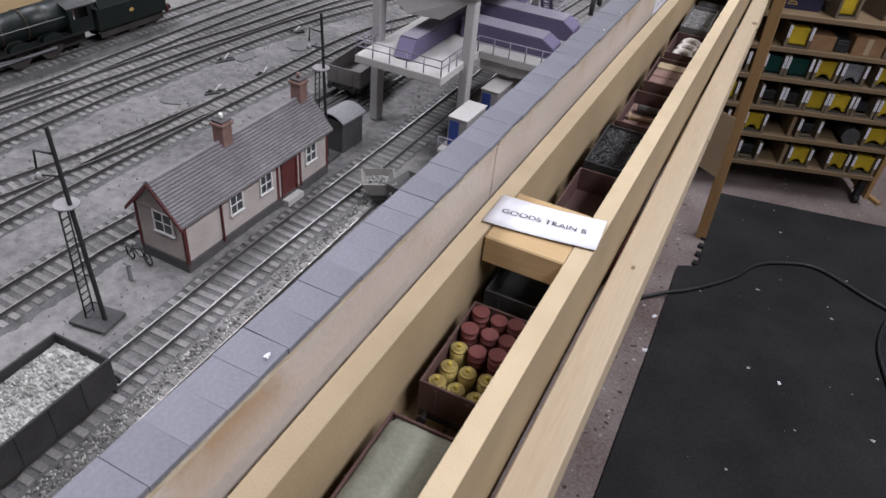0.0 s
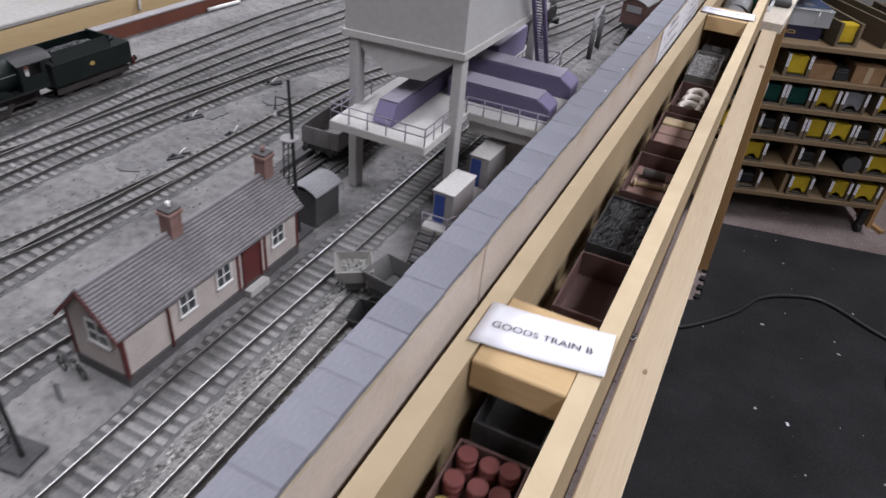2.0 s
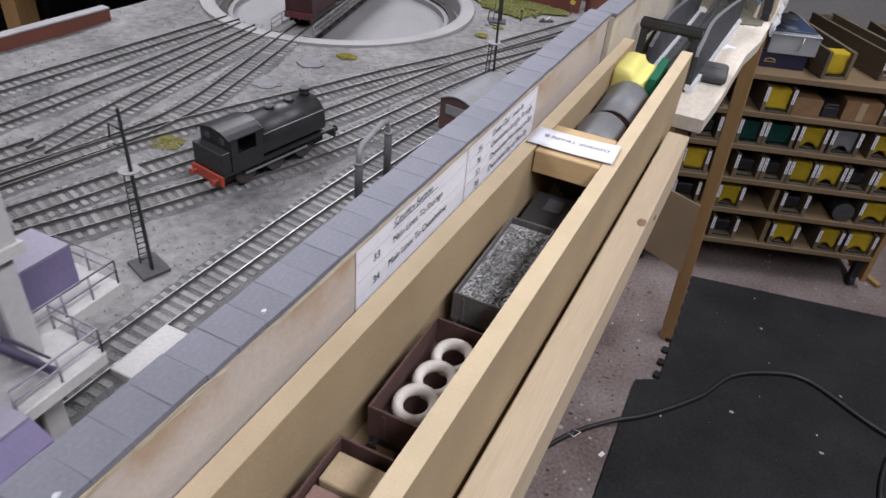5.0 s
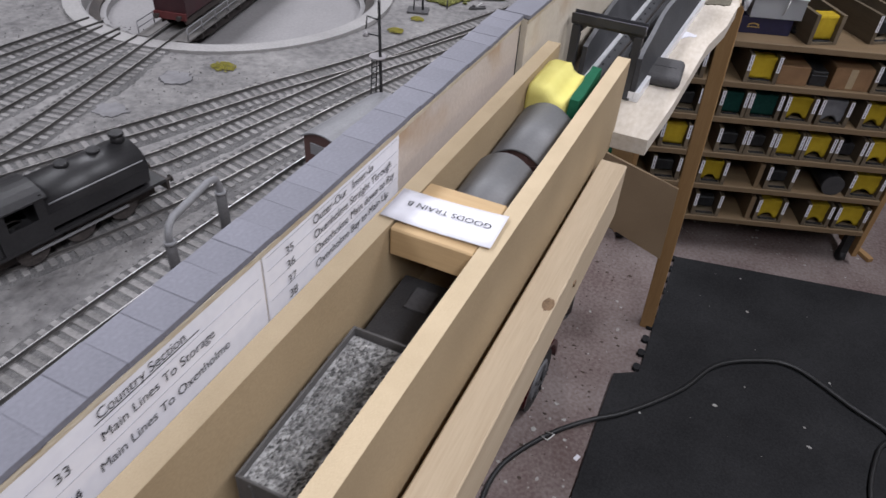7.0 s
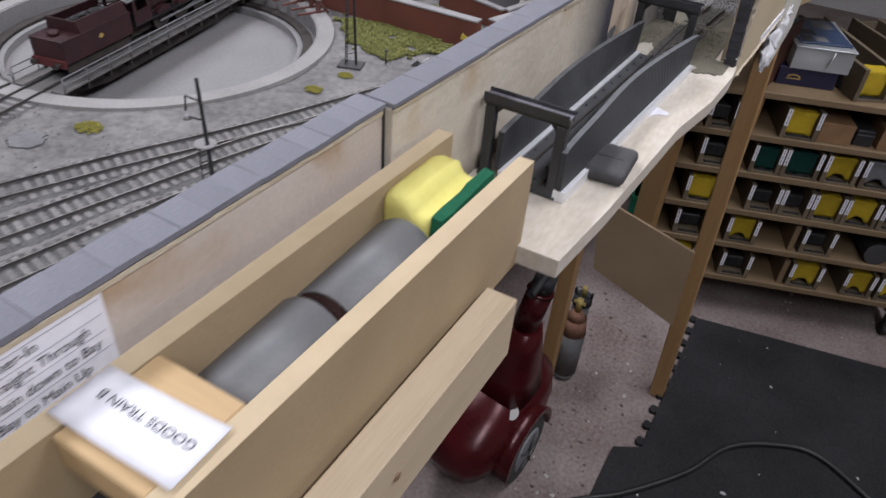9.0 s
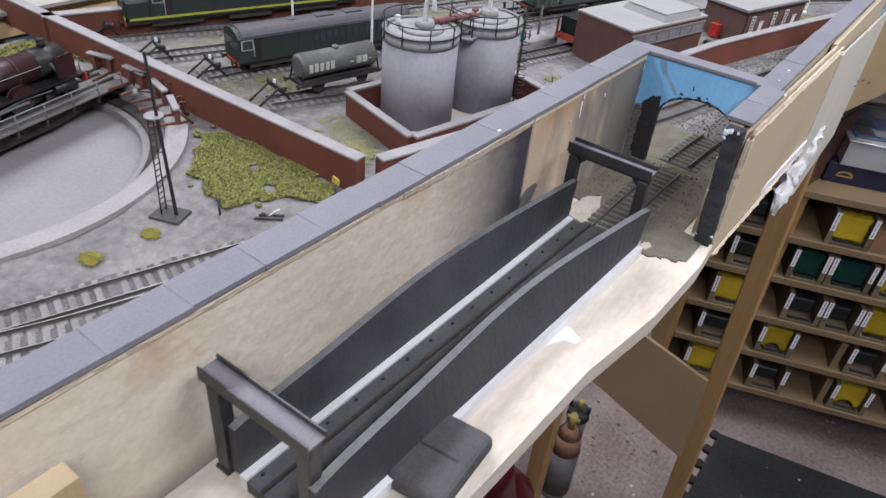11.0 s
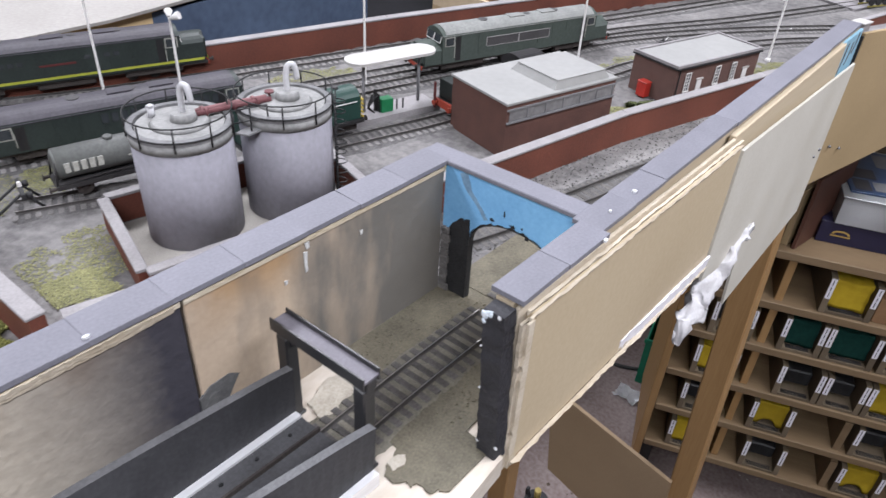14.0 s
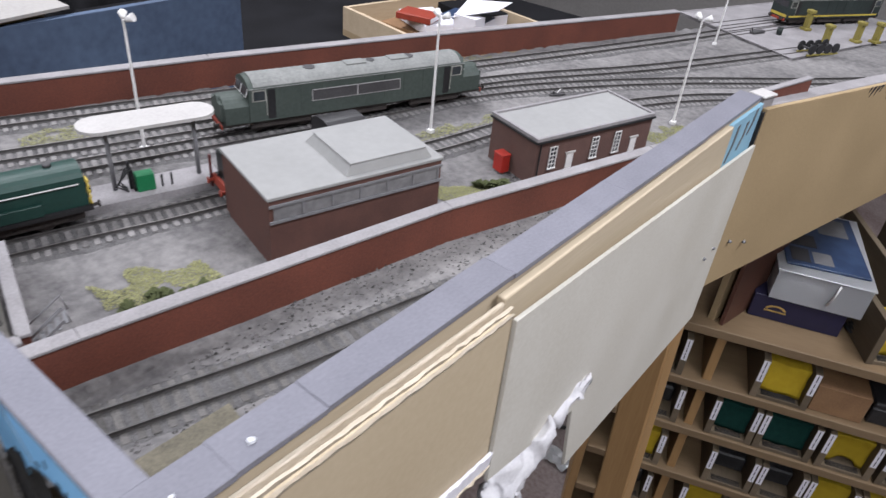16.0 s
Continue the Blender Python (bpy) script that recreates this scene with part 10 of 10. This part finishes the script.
add(cable, "flex", M_CABLE, ("t", [(p.x, p.y, 0.0165 if p.x > -0.014 else 0.007 + 0.0095 * max(0, 1 + (p.x + 0.014) / 0.05)) for p in pts], 0.0058, 8))
add(cable, "tie", M_WHITEP, ("t", [(-0.118, 1.712, 0.010), (-0.100, 1.700, 0.020), (-0.090, 1.722, 0.020), (-0.112, 1.728, 0.010)], 0.0016, 6), label="white cable tie")
M_CHIP = mat("litter_flake", (0.46, 0.45, 0.43), (0.30, 0.28, 0.26), 0.9, bump=0.1, vary=0.3)
rnd = random.Random(77)
bm = N()
for k in range(420):
    on_mat = rnd.random() < 0.12
    x, y = (rnd.uniform(0.05, 0.68), rnd.uniform(0.4, 2.55)) if on_mat else (rnd.uniform(-0.30, 0.0) if rnd.random() < 0.8 else rnd.uniform(0.0, 0.6), rnd.uniform(0.6, 2.3))
    if not on_mat and x > -0.03:
        x, y = rnd.uniform(0.0, 0.6), rnd.uniform(2.69, 2.85)
    z, s, a = (0.0102 if on_mat else 0.0004), 0.0007 + 0.0062 * rnd.random() ** 4, rnd.uniform(0, 6.28)
    prism(bm, [(x + s * rnd.uniform(0.5, 1.3) * math.cos(a + q), y + s * rnd.uniform(0.5, 1.3) * math.sin(a + q)) for q in (0, 1.2, 2.6, 4.0, 5.2)], "z", z, z + 0.0008)
solo("litter", bm, M_CHIP, "white flakes and scraps littering the floor", "litter", "stuff")
M_DIRT = mat("dark_crumbs", (0.09, 0.065, 0.05), (0.05, 0.035, 0.028), 0.95, bump=0.2)
bm = N()
for k in range(700):
    x, y = rnd.uniform(-0.32, -0.02), rnd.uniform(0.5, 2.5)
    s, a = 0.0006 + 0.0045 * rnd.random() ** 3, rnd.uniform(0, 6.28)
    prism(bm, [(x + s * rnd.uniform(0.5, 1.6) * math.cos(a + q), y + s * rnd.uniform(0.3, 1.3) * math.sin(a + q)) for q in (0, 1.2, 2.6, 4.0, 5.2)], "z", 0.0004, 0.0014)
solo("crumbs", bm, M_DIRT, "dark crumbs and shavings on the concrete floor", "litter", "stuff")
for x, y, s, a in ((-0.018, 1.545, 0.010, 0.4), (-0.028, 1.700, 0.008, 1.2), (0.325, 1.60, 0.006, 2.0), (0.07, 0.62, 0.011, 0.9), (0.02, 0.70, 0.007, 2.2)):
    bm = N()
    bx(bm, -s, s, -s * 0.6, s * 0.6, 0, 0.0009, 0, pose(x, y, 0.0104 if x > 0 else 0.0008, 0, 0, math.degrees(a)))
    solo("paper_scrap", bm, M_PAPER, "torn white paper scrap on the floor", "paper", group="paper scraps")
bm = N()
seg_wall(bm, (0.505, 2.908), (0.589, 2.808), 0.020, 0.0005, 0.014, 0.001)
solo("wood_strip", bm, M_LEG, "loose strip of stained wood on the floor", "wood strip")

# ---- red scooter and gas bottle under the plank ----
M_SCOOTER = mat("metallic_red", (0.075, 0.006, 0.009), (0.04, 0.004, 0.005), 0.3, metal=0.25, grain=500, stain=10, bump=0.02)
M_TYRE = mat("grey_tyre", (0.05, 0.048, 0.046), (0.03, 0.029, 0.028), 0.85, grain=300, stain=60, bump=0.3)
scooter = thing("mobility_scooter", "dark red mobility scooter parked under the layout", "scooter", (-0.270, 1.800, 0), -4)


def loft(bm, rings):
    vs = [[bm.verts.new(p) for p in r] for r in rings]
    n = len(vs[0])
    for a, b in zip(vs, vs[1:]):
        for k in range(n):
            bm.faces.new((a[k], a[(k + 1) % n], b[(k + 1) % n], b[k])).smooth = True
    bm.faces.new(vs[0][::-1])
    bm.faces.new(vs[-1])


def oval(cx, cy, z, rx, ry, tilt=0.0, n=20):
    return [(cx + rx * math.copysign(abs(math.cos(k * math.tau / n)) ** 0.7, math.cos(k * math.tau / n)), cy + ry * math.copysign(abs(math.sin(k * math.tau / n)) ** 0.7, math.sin(k * math.tau / n)), z + tilt * math.sin(k * math.tau / n)) for k in range(n)]


bm = N()
loft(bm, [oval(0, 0.03, 0.070, 0.080, 0.170), oval(0, 0.03, 0.120, 0.095, 0.185), oval(0, 0.04, 0.170, 0.090, 0.165), oval(0, 0.06, 0.205, 0.062, 0.110), oval(0.0, 0.08, 0.230, 0.035, 0.060)])
part("body", bm, M_SCOOTER, scooter)
bm = N()
loft(bm, [[(0.062 + 0.034 * u, 0.010 + 0.100 * math.cos(a), 0.085 + 0.100 * math.sin(a)) for u, a in [(s, k * math.pi / 12) for s in (0,) for k in range(13)]] + [(0.062 + 0.034 * 0, 0.010 + 0.088 * math.cos(a), 0.085 + 0.088 * math.sin(a)) for a in [k * math.pi / 12 for k in range(12, -1, -1)]], [(0.110, 0.010 + 0.100 * math.cos(k * math.pi / 12), 0.085 + 0.100 * math.sin(k * math.pi / 12)) for k in range(13)] + [(0.110, 0.010 + 0.088 * math.cos(k * math.pi / 12), 0.085 + 0.088 * math.sin(k * math.pi / 12)) for k in range(12, -1, -1)]])
part("mudguard", bm, M_SCOOTER, scooter)
for s in (-1, 1):
    wl = add(scooter, "wheel", M_TYRE, ("c", (s * 0.068, 0.010, 0.080), (s * 0.104, 0.010, 0.080), 0.079, 0.079, 36))
    add(wl, "hub_cap", M_STEEL, ("c", (s * 0.1042, 0.010, 0.080), (s * 0.108, 0.010, 0.080), 0.054, 0.046, 28), label="grey hub cap")
    for k in range(5):
        a = k * math.tau / 5
        add(wl, "spoke", M_DARK, ("t", [(s * 0.1085, 0.010, 0.080), (s * 0.1085, 0.010 + 0.045 * math.cos(a), 0.080 + 0.045 * math.sin(a))], 0.004, 6))
add(scooter, "lamp_cap", M_CONCLT, ("c", (0.052, -0.004, 0.176), (0.062, -0.014, 0.198), 0.020, 0.017, 24), label="round grey cap")
bm = N()
loft(bm, [oval(0.010, 0.055, 0.190, 0.068, 0.085), oval(0.022, 0.052, 0.260, 0.052, 0.060), oval(0.030, 0.046, 0.330, 0.040, 0.044), oval(0.036, 0.042, 0.385, 0.030, 0.033)])
part("fairing", bm, M_SCOOTER, scooter, "rounded red front fairing")
add(scooter, "steering_column", M_SCOOTER, ("c", (0.034, 0.042, 0.375), (0.052, 0.042, 0.480), 0.026, 0.025, 24), ("c", (0.052, 0.042, 0.480), (0.053, 0.042, 0.486), 0.027, 0.024, 24), label="red steering column")
add(scooter, "column_top", M_BLACK, ("c", (0.0532, 0.042, 0.487), (0.058, 0.043, 0.520), 0.022, 0.020, 20), ("t", [(0.058, -0.02, 0.515), (0.058, 0.043, 0.520), (0.058, 0.10, 0.515)], 0.008, 8), label="black handlebar")
M_BOTTLE = mat("grey_gas_bottle", (0.13, 0.128, 0.13), (0.06, 0.056, 0.055), 0.55, grain=300, stain=30, mix=1.0, bump=0.1)
bottle = thing("gas_bottle", "small grey gas bottle with a rusty shoulder and brass valve", "gas bottle", (-0.203, 2.128, 0))
add(bottle, "cylinder", M_BOTTLE, ("c", (0, 0, 0.0), (0, 0, 0.020), 0.026, 0.032, 24), ("c", (0, 0, 0.020), (0, 0, 0.150), 0.032, 0.032, 24))
add(bottle, "shoulder", M_RUSTPIPE, ("c", (0, 0, 0.150), (0, 0, 0.195), 0.032, 0.026, 24), ("c", (0, 0, 0.195), (0, 0, 0.215), 0.026, 0.011, 24), label="rusty brown shoulder")
add(bottle, "valve", M_BRASSTOP, ("c", (0, 0, 0.215), (0, 0, 0.250), 0.008, 0.008, 14), ("c", (-0.014, 0, 0.240), (0.014, 0, 0.240), 0.005, 0.005, 12), label="brass valve")
b2 = thing("torch_bottle", "narrow dark bottle with a black valve collar", "gas bottle", (-0.206, 2.163, 0))
add(b2, "cylinder", M_WAGGREY, ("c", (0, 0, 0.0), (0, 0, 0.215), 0.022, 0.021, 20))
add(b2, "collar", M_BLACK, ("c", (0, 0, 0.215), (0, 0, 0.235), 0.024, 0.022, 20))
add(b2, "valve", M_BRASSTOP, ("c", (0, 0, 0.235), (0, 0, 0.262), 0.006, 0.006, 12))
for s in (-1, 1):
    add(b2, "lug", M_BLACK, ("b", s * 0.020 - 0.003, s * 0.020 + 0.003, -0.004, 0.004, 0.235, 0.252, 0.001))
b = thing("green_crate", "green plastic crate standing on the floor", "crate", (-0.230, 2.900, 0), 12)
M_GRNPL = paint("green_plastic", (0.008, 0.15, 0.085), 0.45)
for q in ((-0.06, 0.06, -0.08, -0.076), (-0.06, 0.06, 0.076, 0.08), (-0.06, -0.056, -0.0759, 0.0759), (0.056, 0.06, -0.0759, 0.0759)):
    add(b, "side", M_GRNPL, ("b", *q, 0.004, 0.15))
add(b, "base", M_GRNPL, ("b", -0.06, 0.06, -0.08, 0.08, 0.0, 0.0039))
add(b, "rim", M_GRNPL, ("b", -0.064, 0.064, -0.084, -0.0801, 0.140, 0.152), ("b", -0.064, 0.064, 0.0801, 0.084, 0.140, 0.152))

# ---- beyond the yard ----
M_CREAMTOP = mat("cream_laminate", (0.34, 0.325, 0.31), (0.28, 0.265, 0.25), 0.6, grain=200, stain=10, bump=0.04)
M_BLONDE = wood("blonde_ply_face", (0.56, 0.42, 0.24), (0.48, 0.35, 0.19), "y")
ledge = thing("timber_ledge", "blonde plywood ledge with a cream top behind the wall", "ledge")
add(ledge, "front_face", M_BLONDE, ("b", -0.722, -0.706, -0.45, 0.92, 0.70, 1.0690, 0.001))
add(ledge, "top", M_CREAMTOP, ("b", -1.30, -0.704, -0.45, 0.92, 1.0691, 1.0740, 0.001), label="cream laminate top")
lead = thing("loose_lead", "white and black leads draped behind the wall", "cable")
add(lead, "white_lead", M_WHITEP, ("t", [(-0.700, 0.690, 1.052), (-0.712, 0.705, 1.080), (-0.78, 0.760, 1.085), (-0.90, 0.80, 1.080)], 0.0020, 6))
add(lead, "white_lead", M_WHITEP, ("t", [(-0.700, 0.790, 1.056), (-0.712, 0.785, 1.080), (-0.80, 0.800, 1.082)], 0.0016, 6))
add(lead, "black_lead", M_BLACK, ("t", [(-0.80, 0.70, 1.080), (-0.730, 0.712, 1.078), (-0.703, 0.735, 1.066), (-0.703, 0.765, 1.062), (-0.720, 0.800, 1.076), (-0.80, 0.85, 1.080)], 0.0016, 6))
bm = N()
cyl(bm, (-0.672, 0.770, G + 0.0022), (-0.6655, 0.822, G + 0.0022), 0.0022, 0.0022, 12)
solo("white_tube", bm, M_WHITEP, "short white tube lying by the back wall", "tube")
tbl = thing("side_table", "white-topped side table standing behind the yard", "table")
add(tbl, "top_sheet", M_CREAMTOP, ("p", [(-0.742, 1.30), (-0.728, 1.83), (-0.760, 2.055), (-1.35, 2.055), (-1.35, 1.30)], "z", 1.0462, 1.0500), label="white laminate top sheet")
add(tbl, "board", M_BLONDE, ("p", [(-0.752, 1.30), (-0.740, 1.83), (-0.775, 2.030), (-1.34, 2.030), (-1.34, 1.30)], "z", 1.0200, 1.0460))
add(tbl, "bearer", M_MDF, ("b", -1.20, -0.790, 1.955, 2.005, 0.985, 1.0199, 0.001))
for x in (-1.25, -0.86):
    for y in (1.36, 1.97):
        add(tbl, "leg", M_LEG, ("b", x, x + 0.04, y, y + 0.04, 0.0, 0.984))
M_SKYBRD = mat("painted_sky_board", (0.085, 0.125, 0.20), (0.045, 0.065, 0.11), 0.7, grain=90, stain=7, mix=1.0, bump=0.06)
sky = thing("painted_board", "grey-blue painted backscene board leaning behind the yard", "backscene board")
add(sky, "board", M_SKYBRD, ("b", -0.762, -0.752, 1.50, 2.300, 0.40, 1.040, 0.0006))
dr = thing("driftwood", "pale driftwood twig against the painted board", "driftwood")
add(dr, "stem", M_RING, ("t", [(-0.7505, 2.075, 0.957), (-0.744, 2.10, 0.955), (-0.742, 2.125, 0.958), (-0.744, 2.155, 0.964)], 0.0030, 7))
add(dr, "root_flare", M_TARP, ("p", [(2.080, 0.955), (2.120, 0.956), (2.150, 0.962), (2.135, 0.945), (2.100, 0.944)], "x", -0.7515, -0.747))
M_VOIDCASE = mat("black_cloth", (0.014, 0.014, 0.016), (0.009, 0.009, 0.010), 0.95, grain=300, stain=12, bump=0.2, spec=0.1)
# added black block that carries the tray and stands in for darkness
cab = thing("covered_table", "low table under a black cloth behind the yard", "table")
add(cab, "cloth", M_VOIDCASE, ("b", -1.30, -0.60, 2.300, 3.20, 0.0, 0.880, 0.01))
add(cab, "fold", M_VOIDCASE, *[("t", [(-0.604, 2.35 + k * 0.12, 0.02), (-0.606, 2.355 + k * 0.12, 0.84)], 0.012, 6) for k in range(7)])
# added black sheet, hides the lit floor where the background is dark
cur = thing("black_curtain", "heavy black curtain hanging behind the side tables", "curtain")
bm = N()
rows = []
for k in range(90):
    y = 1.2 + k * 0.025
    rows.append([bm.verts.new((-1.40 + 0.030 * math.sin(k * 1.1) + 0.012 * math.sin(k * 2.9), y, z)) for z in (0.05, 1.3)])
for a, b_ in zip(rows, rows[1:]):
    bm.faces.new((a[0], b_[0], b_[1], a[1])).smooth = True
so = part("drape", bm, M_VOIDCASE, cur)
md = so.modifiers.new("thickness", "SOLIDIFY")
md.thickness = 0.004
tr = thing("clutter_tray", "shallow wooden tray of books and papers", "tray", (-0.690, 2.750, 0.8803), -10)
add(tr, "base", M_MDF, ("b", -0.16, 0.09, -0.15, 0.15, 0, 0.012))
for q in ((0.082, 0.09, -0.15, 0.15), (-0.16, -0.152, -0.15, 0.15), (-0.1519, 0.0819, -0.15, -0.142), (-0.1519, 0.0819, 0.142, 0.15)):
    add(tr, "side", M_PINE, ("b", *q, 0.0121, 0.055))
for k, (x, y, w_, d_, h_, z, mt, a, lb) in enumerate(((-0.03, -0.06, 0.13, 0.09, 0.03, 0.013, M_CARDBOX, 8, "brown-covered book in the tray"), (-0.02, -0.05, 0.11, 0.075, 0.018, 0.0445, M_PAPER, -12, "white-paged booklet on the books"), (-0.01, -0.085, 0.07, 0.05, 0.012, 0.064, M_RED, 25, "small red book on the pile"), (0.015, 0.02, 0.09, 0.06, 0.02, 0.0445, M_MAGBLUE, 20, "blue booklet in the tray"), (-0.04, 0.085, 0.12, 0.09, 0.045, 0.013, M_VOIDCASE, -5, "black case in the tray"))):
    r = thing("book", lb, "book", (0, 0, 0), group="books in the tray")
    r.matrix_basis = pose(-0.690, 2.750, 0.8803, 0, 0, -10) @ pose(x, y, z, 0, 0, a)
    add(r, "cover", mt, ("b", -w_ / 2, w_ / 2, -d_ / 2, d_ / 2, 0, h_, 0.0012))
    add(r, "page_block", M_PAPER, ("b", -w_ / 2 + 0.002, w_ / 2 + 0.0008, -d_ / 2 + 0.002, d_ / 2 - 0.002, 0.0022, h_ - 0.0022))
bm = N()
prism(bm, [(-0.66, 2.70), (-0.585, 2.735), (-0.615, 2.830), (-0.70, 2.80)], "z", 0.9660, 0.9668)
for v in bm.verts:
    v.co.z += 0.012 * math.sin(v.co.x * 40)
sheet = thing("loose_paper", "loose white paper lying over the tray", "paper")
part("sheet", bm, M_PAPER, sheet)
add(sheet, "fold", M_PAPER, ("b", -0.66, -0.61, 2.705, 2.735, 0.880, 0.9610))
# signs and small posts by the wall
sgn = thing("yellow_sign", "tiny yellow sign on a dark post by the grass", "sign", (-0.2400, 1.4850, G))
add(sgn, "post", M_DARK, ("t", [(0, 0, 0), (0, 0, 0.0150)], 0.0007, 6))
add(sgn, "plate", M_YELLOW, ("p", [(-0.0035, 0.0150), (0.0035, 0.0140), (0.0040, 0.0185), (-0.0020, 0.0205)], "y", -0.0005, 0.0005))
sgn = thing("marker_post", "short dark marker post in the ash", "post", (-0.2850, 1.4150, G))
add(sgn, "post", M_DARK, ("t", [(0, 0, 0), (0, 0, 0.0125)], 0.0008, 6))
add(sgn, "cap", M_DARK, ("b", -0.0016, 0.0016, -0.001, 0.001, 0.0120, 0.0140))
blk2 = thing("grey_block", "small pale gate pier on the corner of the fascia", "block", (0.0070, 2.2080, 1.1290), -14.6)
add(blk2, "block", M_WALLCAP, ("b", -0.008, 0.004, -0.008, 0.008, -0.004, 0.0085, 0.001))
add(blk2, "cap", M_CONCLT, ("b", -0.009, 0.005, -0.009, 0.009, 0.0086, 0.0105, 0.0005))
bw = thing("brick_parapet", "dark red brick parapet with pale coping behind the fascia", "wall", (0.0070, 2.2080, 1.1270), -14.6)
add(bw, "brickwork", M_REDWALL, ("b", -0.0100, -0.0060, 0.010, 0.082, -0.008, 0.0090))
add(bw, "coping", M_WALLCAP, ("b", -0.0108, -0.0052, 0.010, 0.0825, 0.0091, 0.0108, 0.0004))
# a second floor lead and a scrap of film beyond the shelf
lead = thing("floor_lead", "black lead with a moulded plug curled on the floor", "cable")
add(lead, "flex", M_CABLE, ("t", smooth_arm([(-0.330, 3.050, 0.006), (-0.268, 3.010, 0.006), (-0.242, 2.935, 0.006), (-0.258, 2.876, 0.006), (-0.312, 2.836, 0.006), (-0.400, 2.810, 0.006)]), 0.0050, 8))
add(lead, "plug", M_CABLE, ("b", -0.360, -0.325, 3.040, 3.070, 0.001, 0.030, 0.004))
film = thing("film_scrap", "crumpled scrap of clear film on the floor", "litter", (-0.262, 2.745, 0.004))
bm = N()
grid = [[bm.verts.new(Vector((i * 0.008 - 0.032, j * 0.008 - 0.024, 0.006)) + noise.noise_vector((i * 0.8, j * 0.8, 3)) * 0.009) for j in range(7)] for i in range(9)]
for i in range(8):
    for j in range(6):
        bm.faces.new((grid[i][j], grid[i + 1][j], grid[i + 1][j + 1], grid[i][j + 1]))
for v in bm.verts:
    v.co.z = max(v.co.z, 0.0)
so = part("film", bm, M_CLEAR, film)
so.modifiers.new("thickness", "SOLIDIFY").thickness = 0.0006
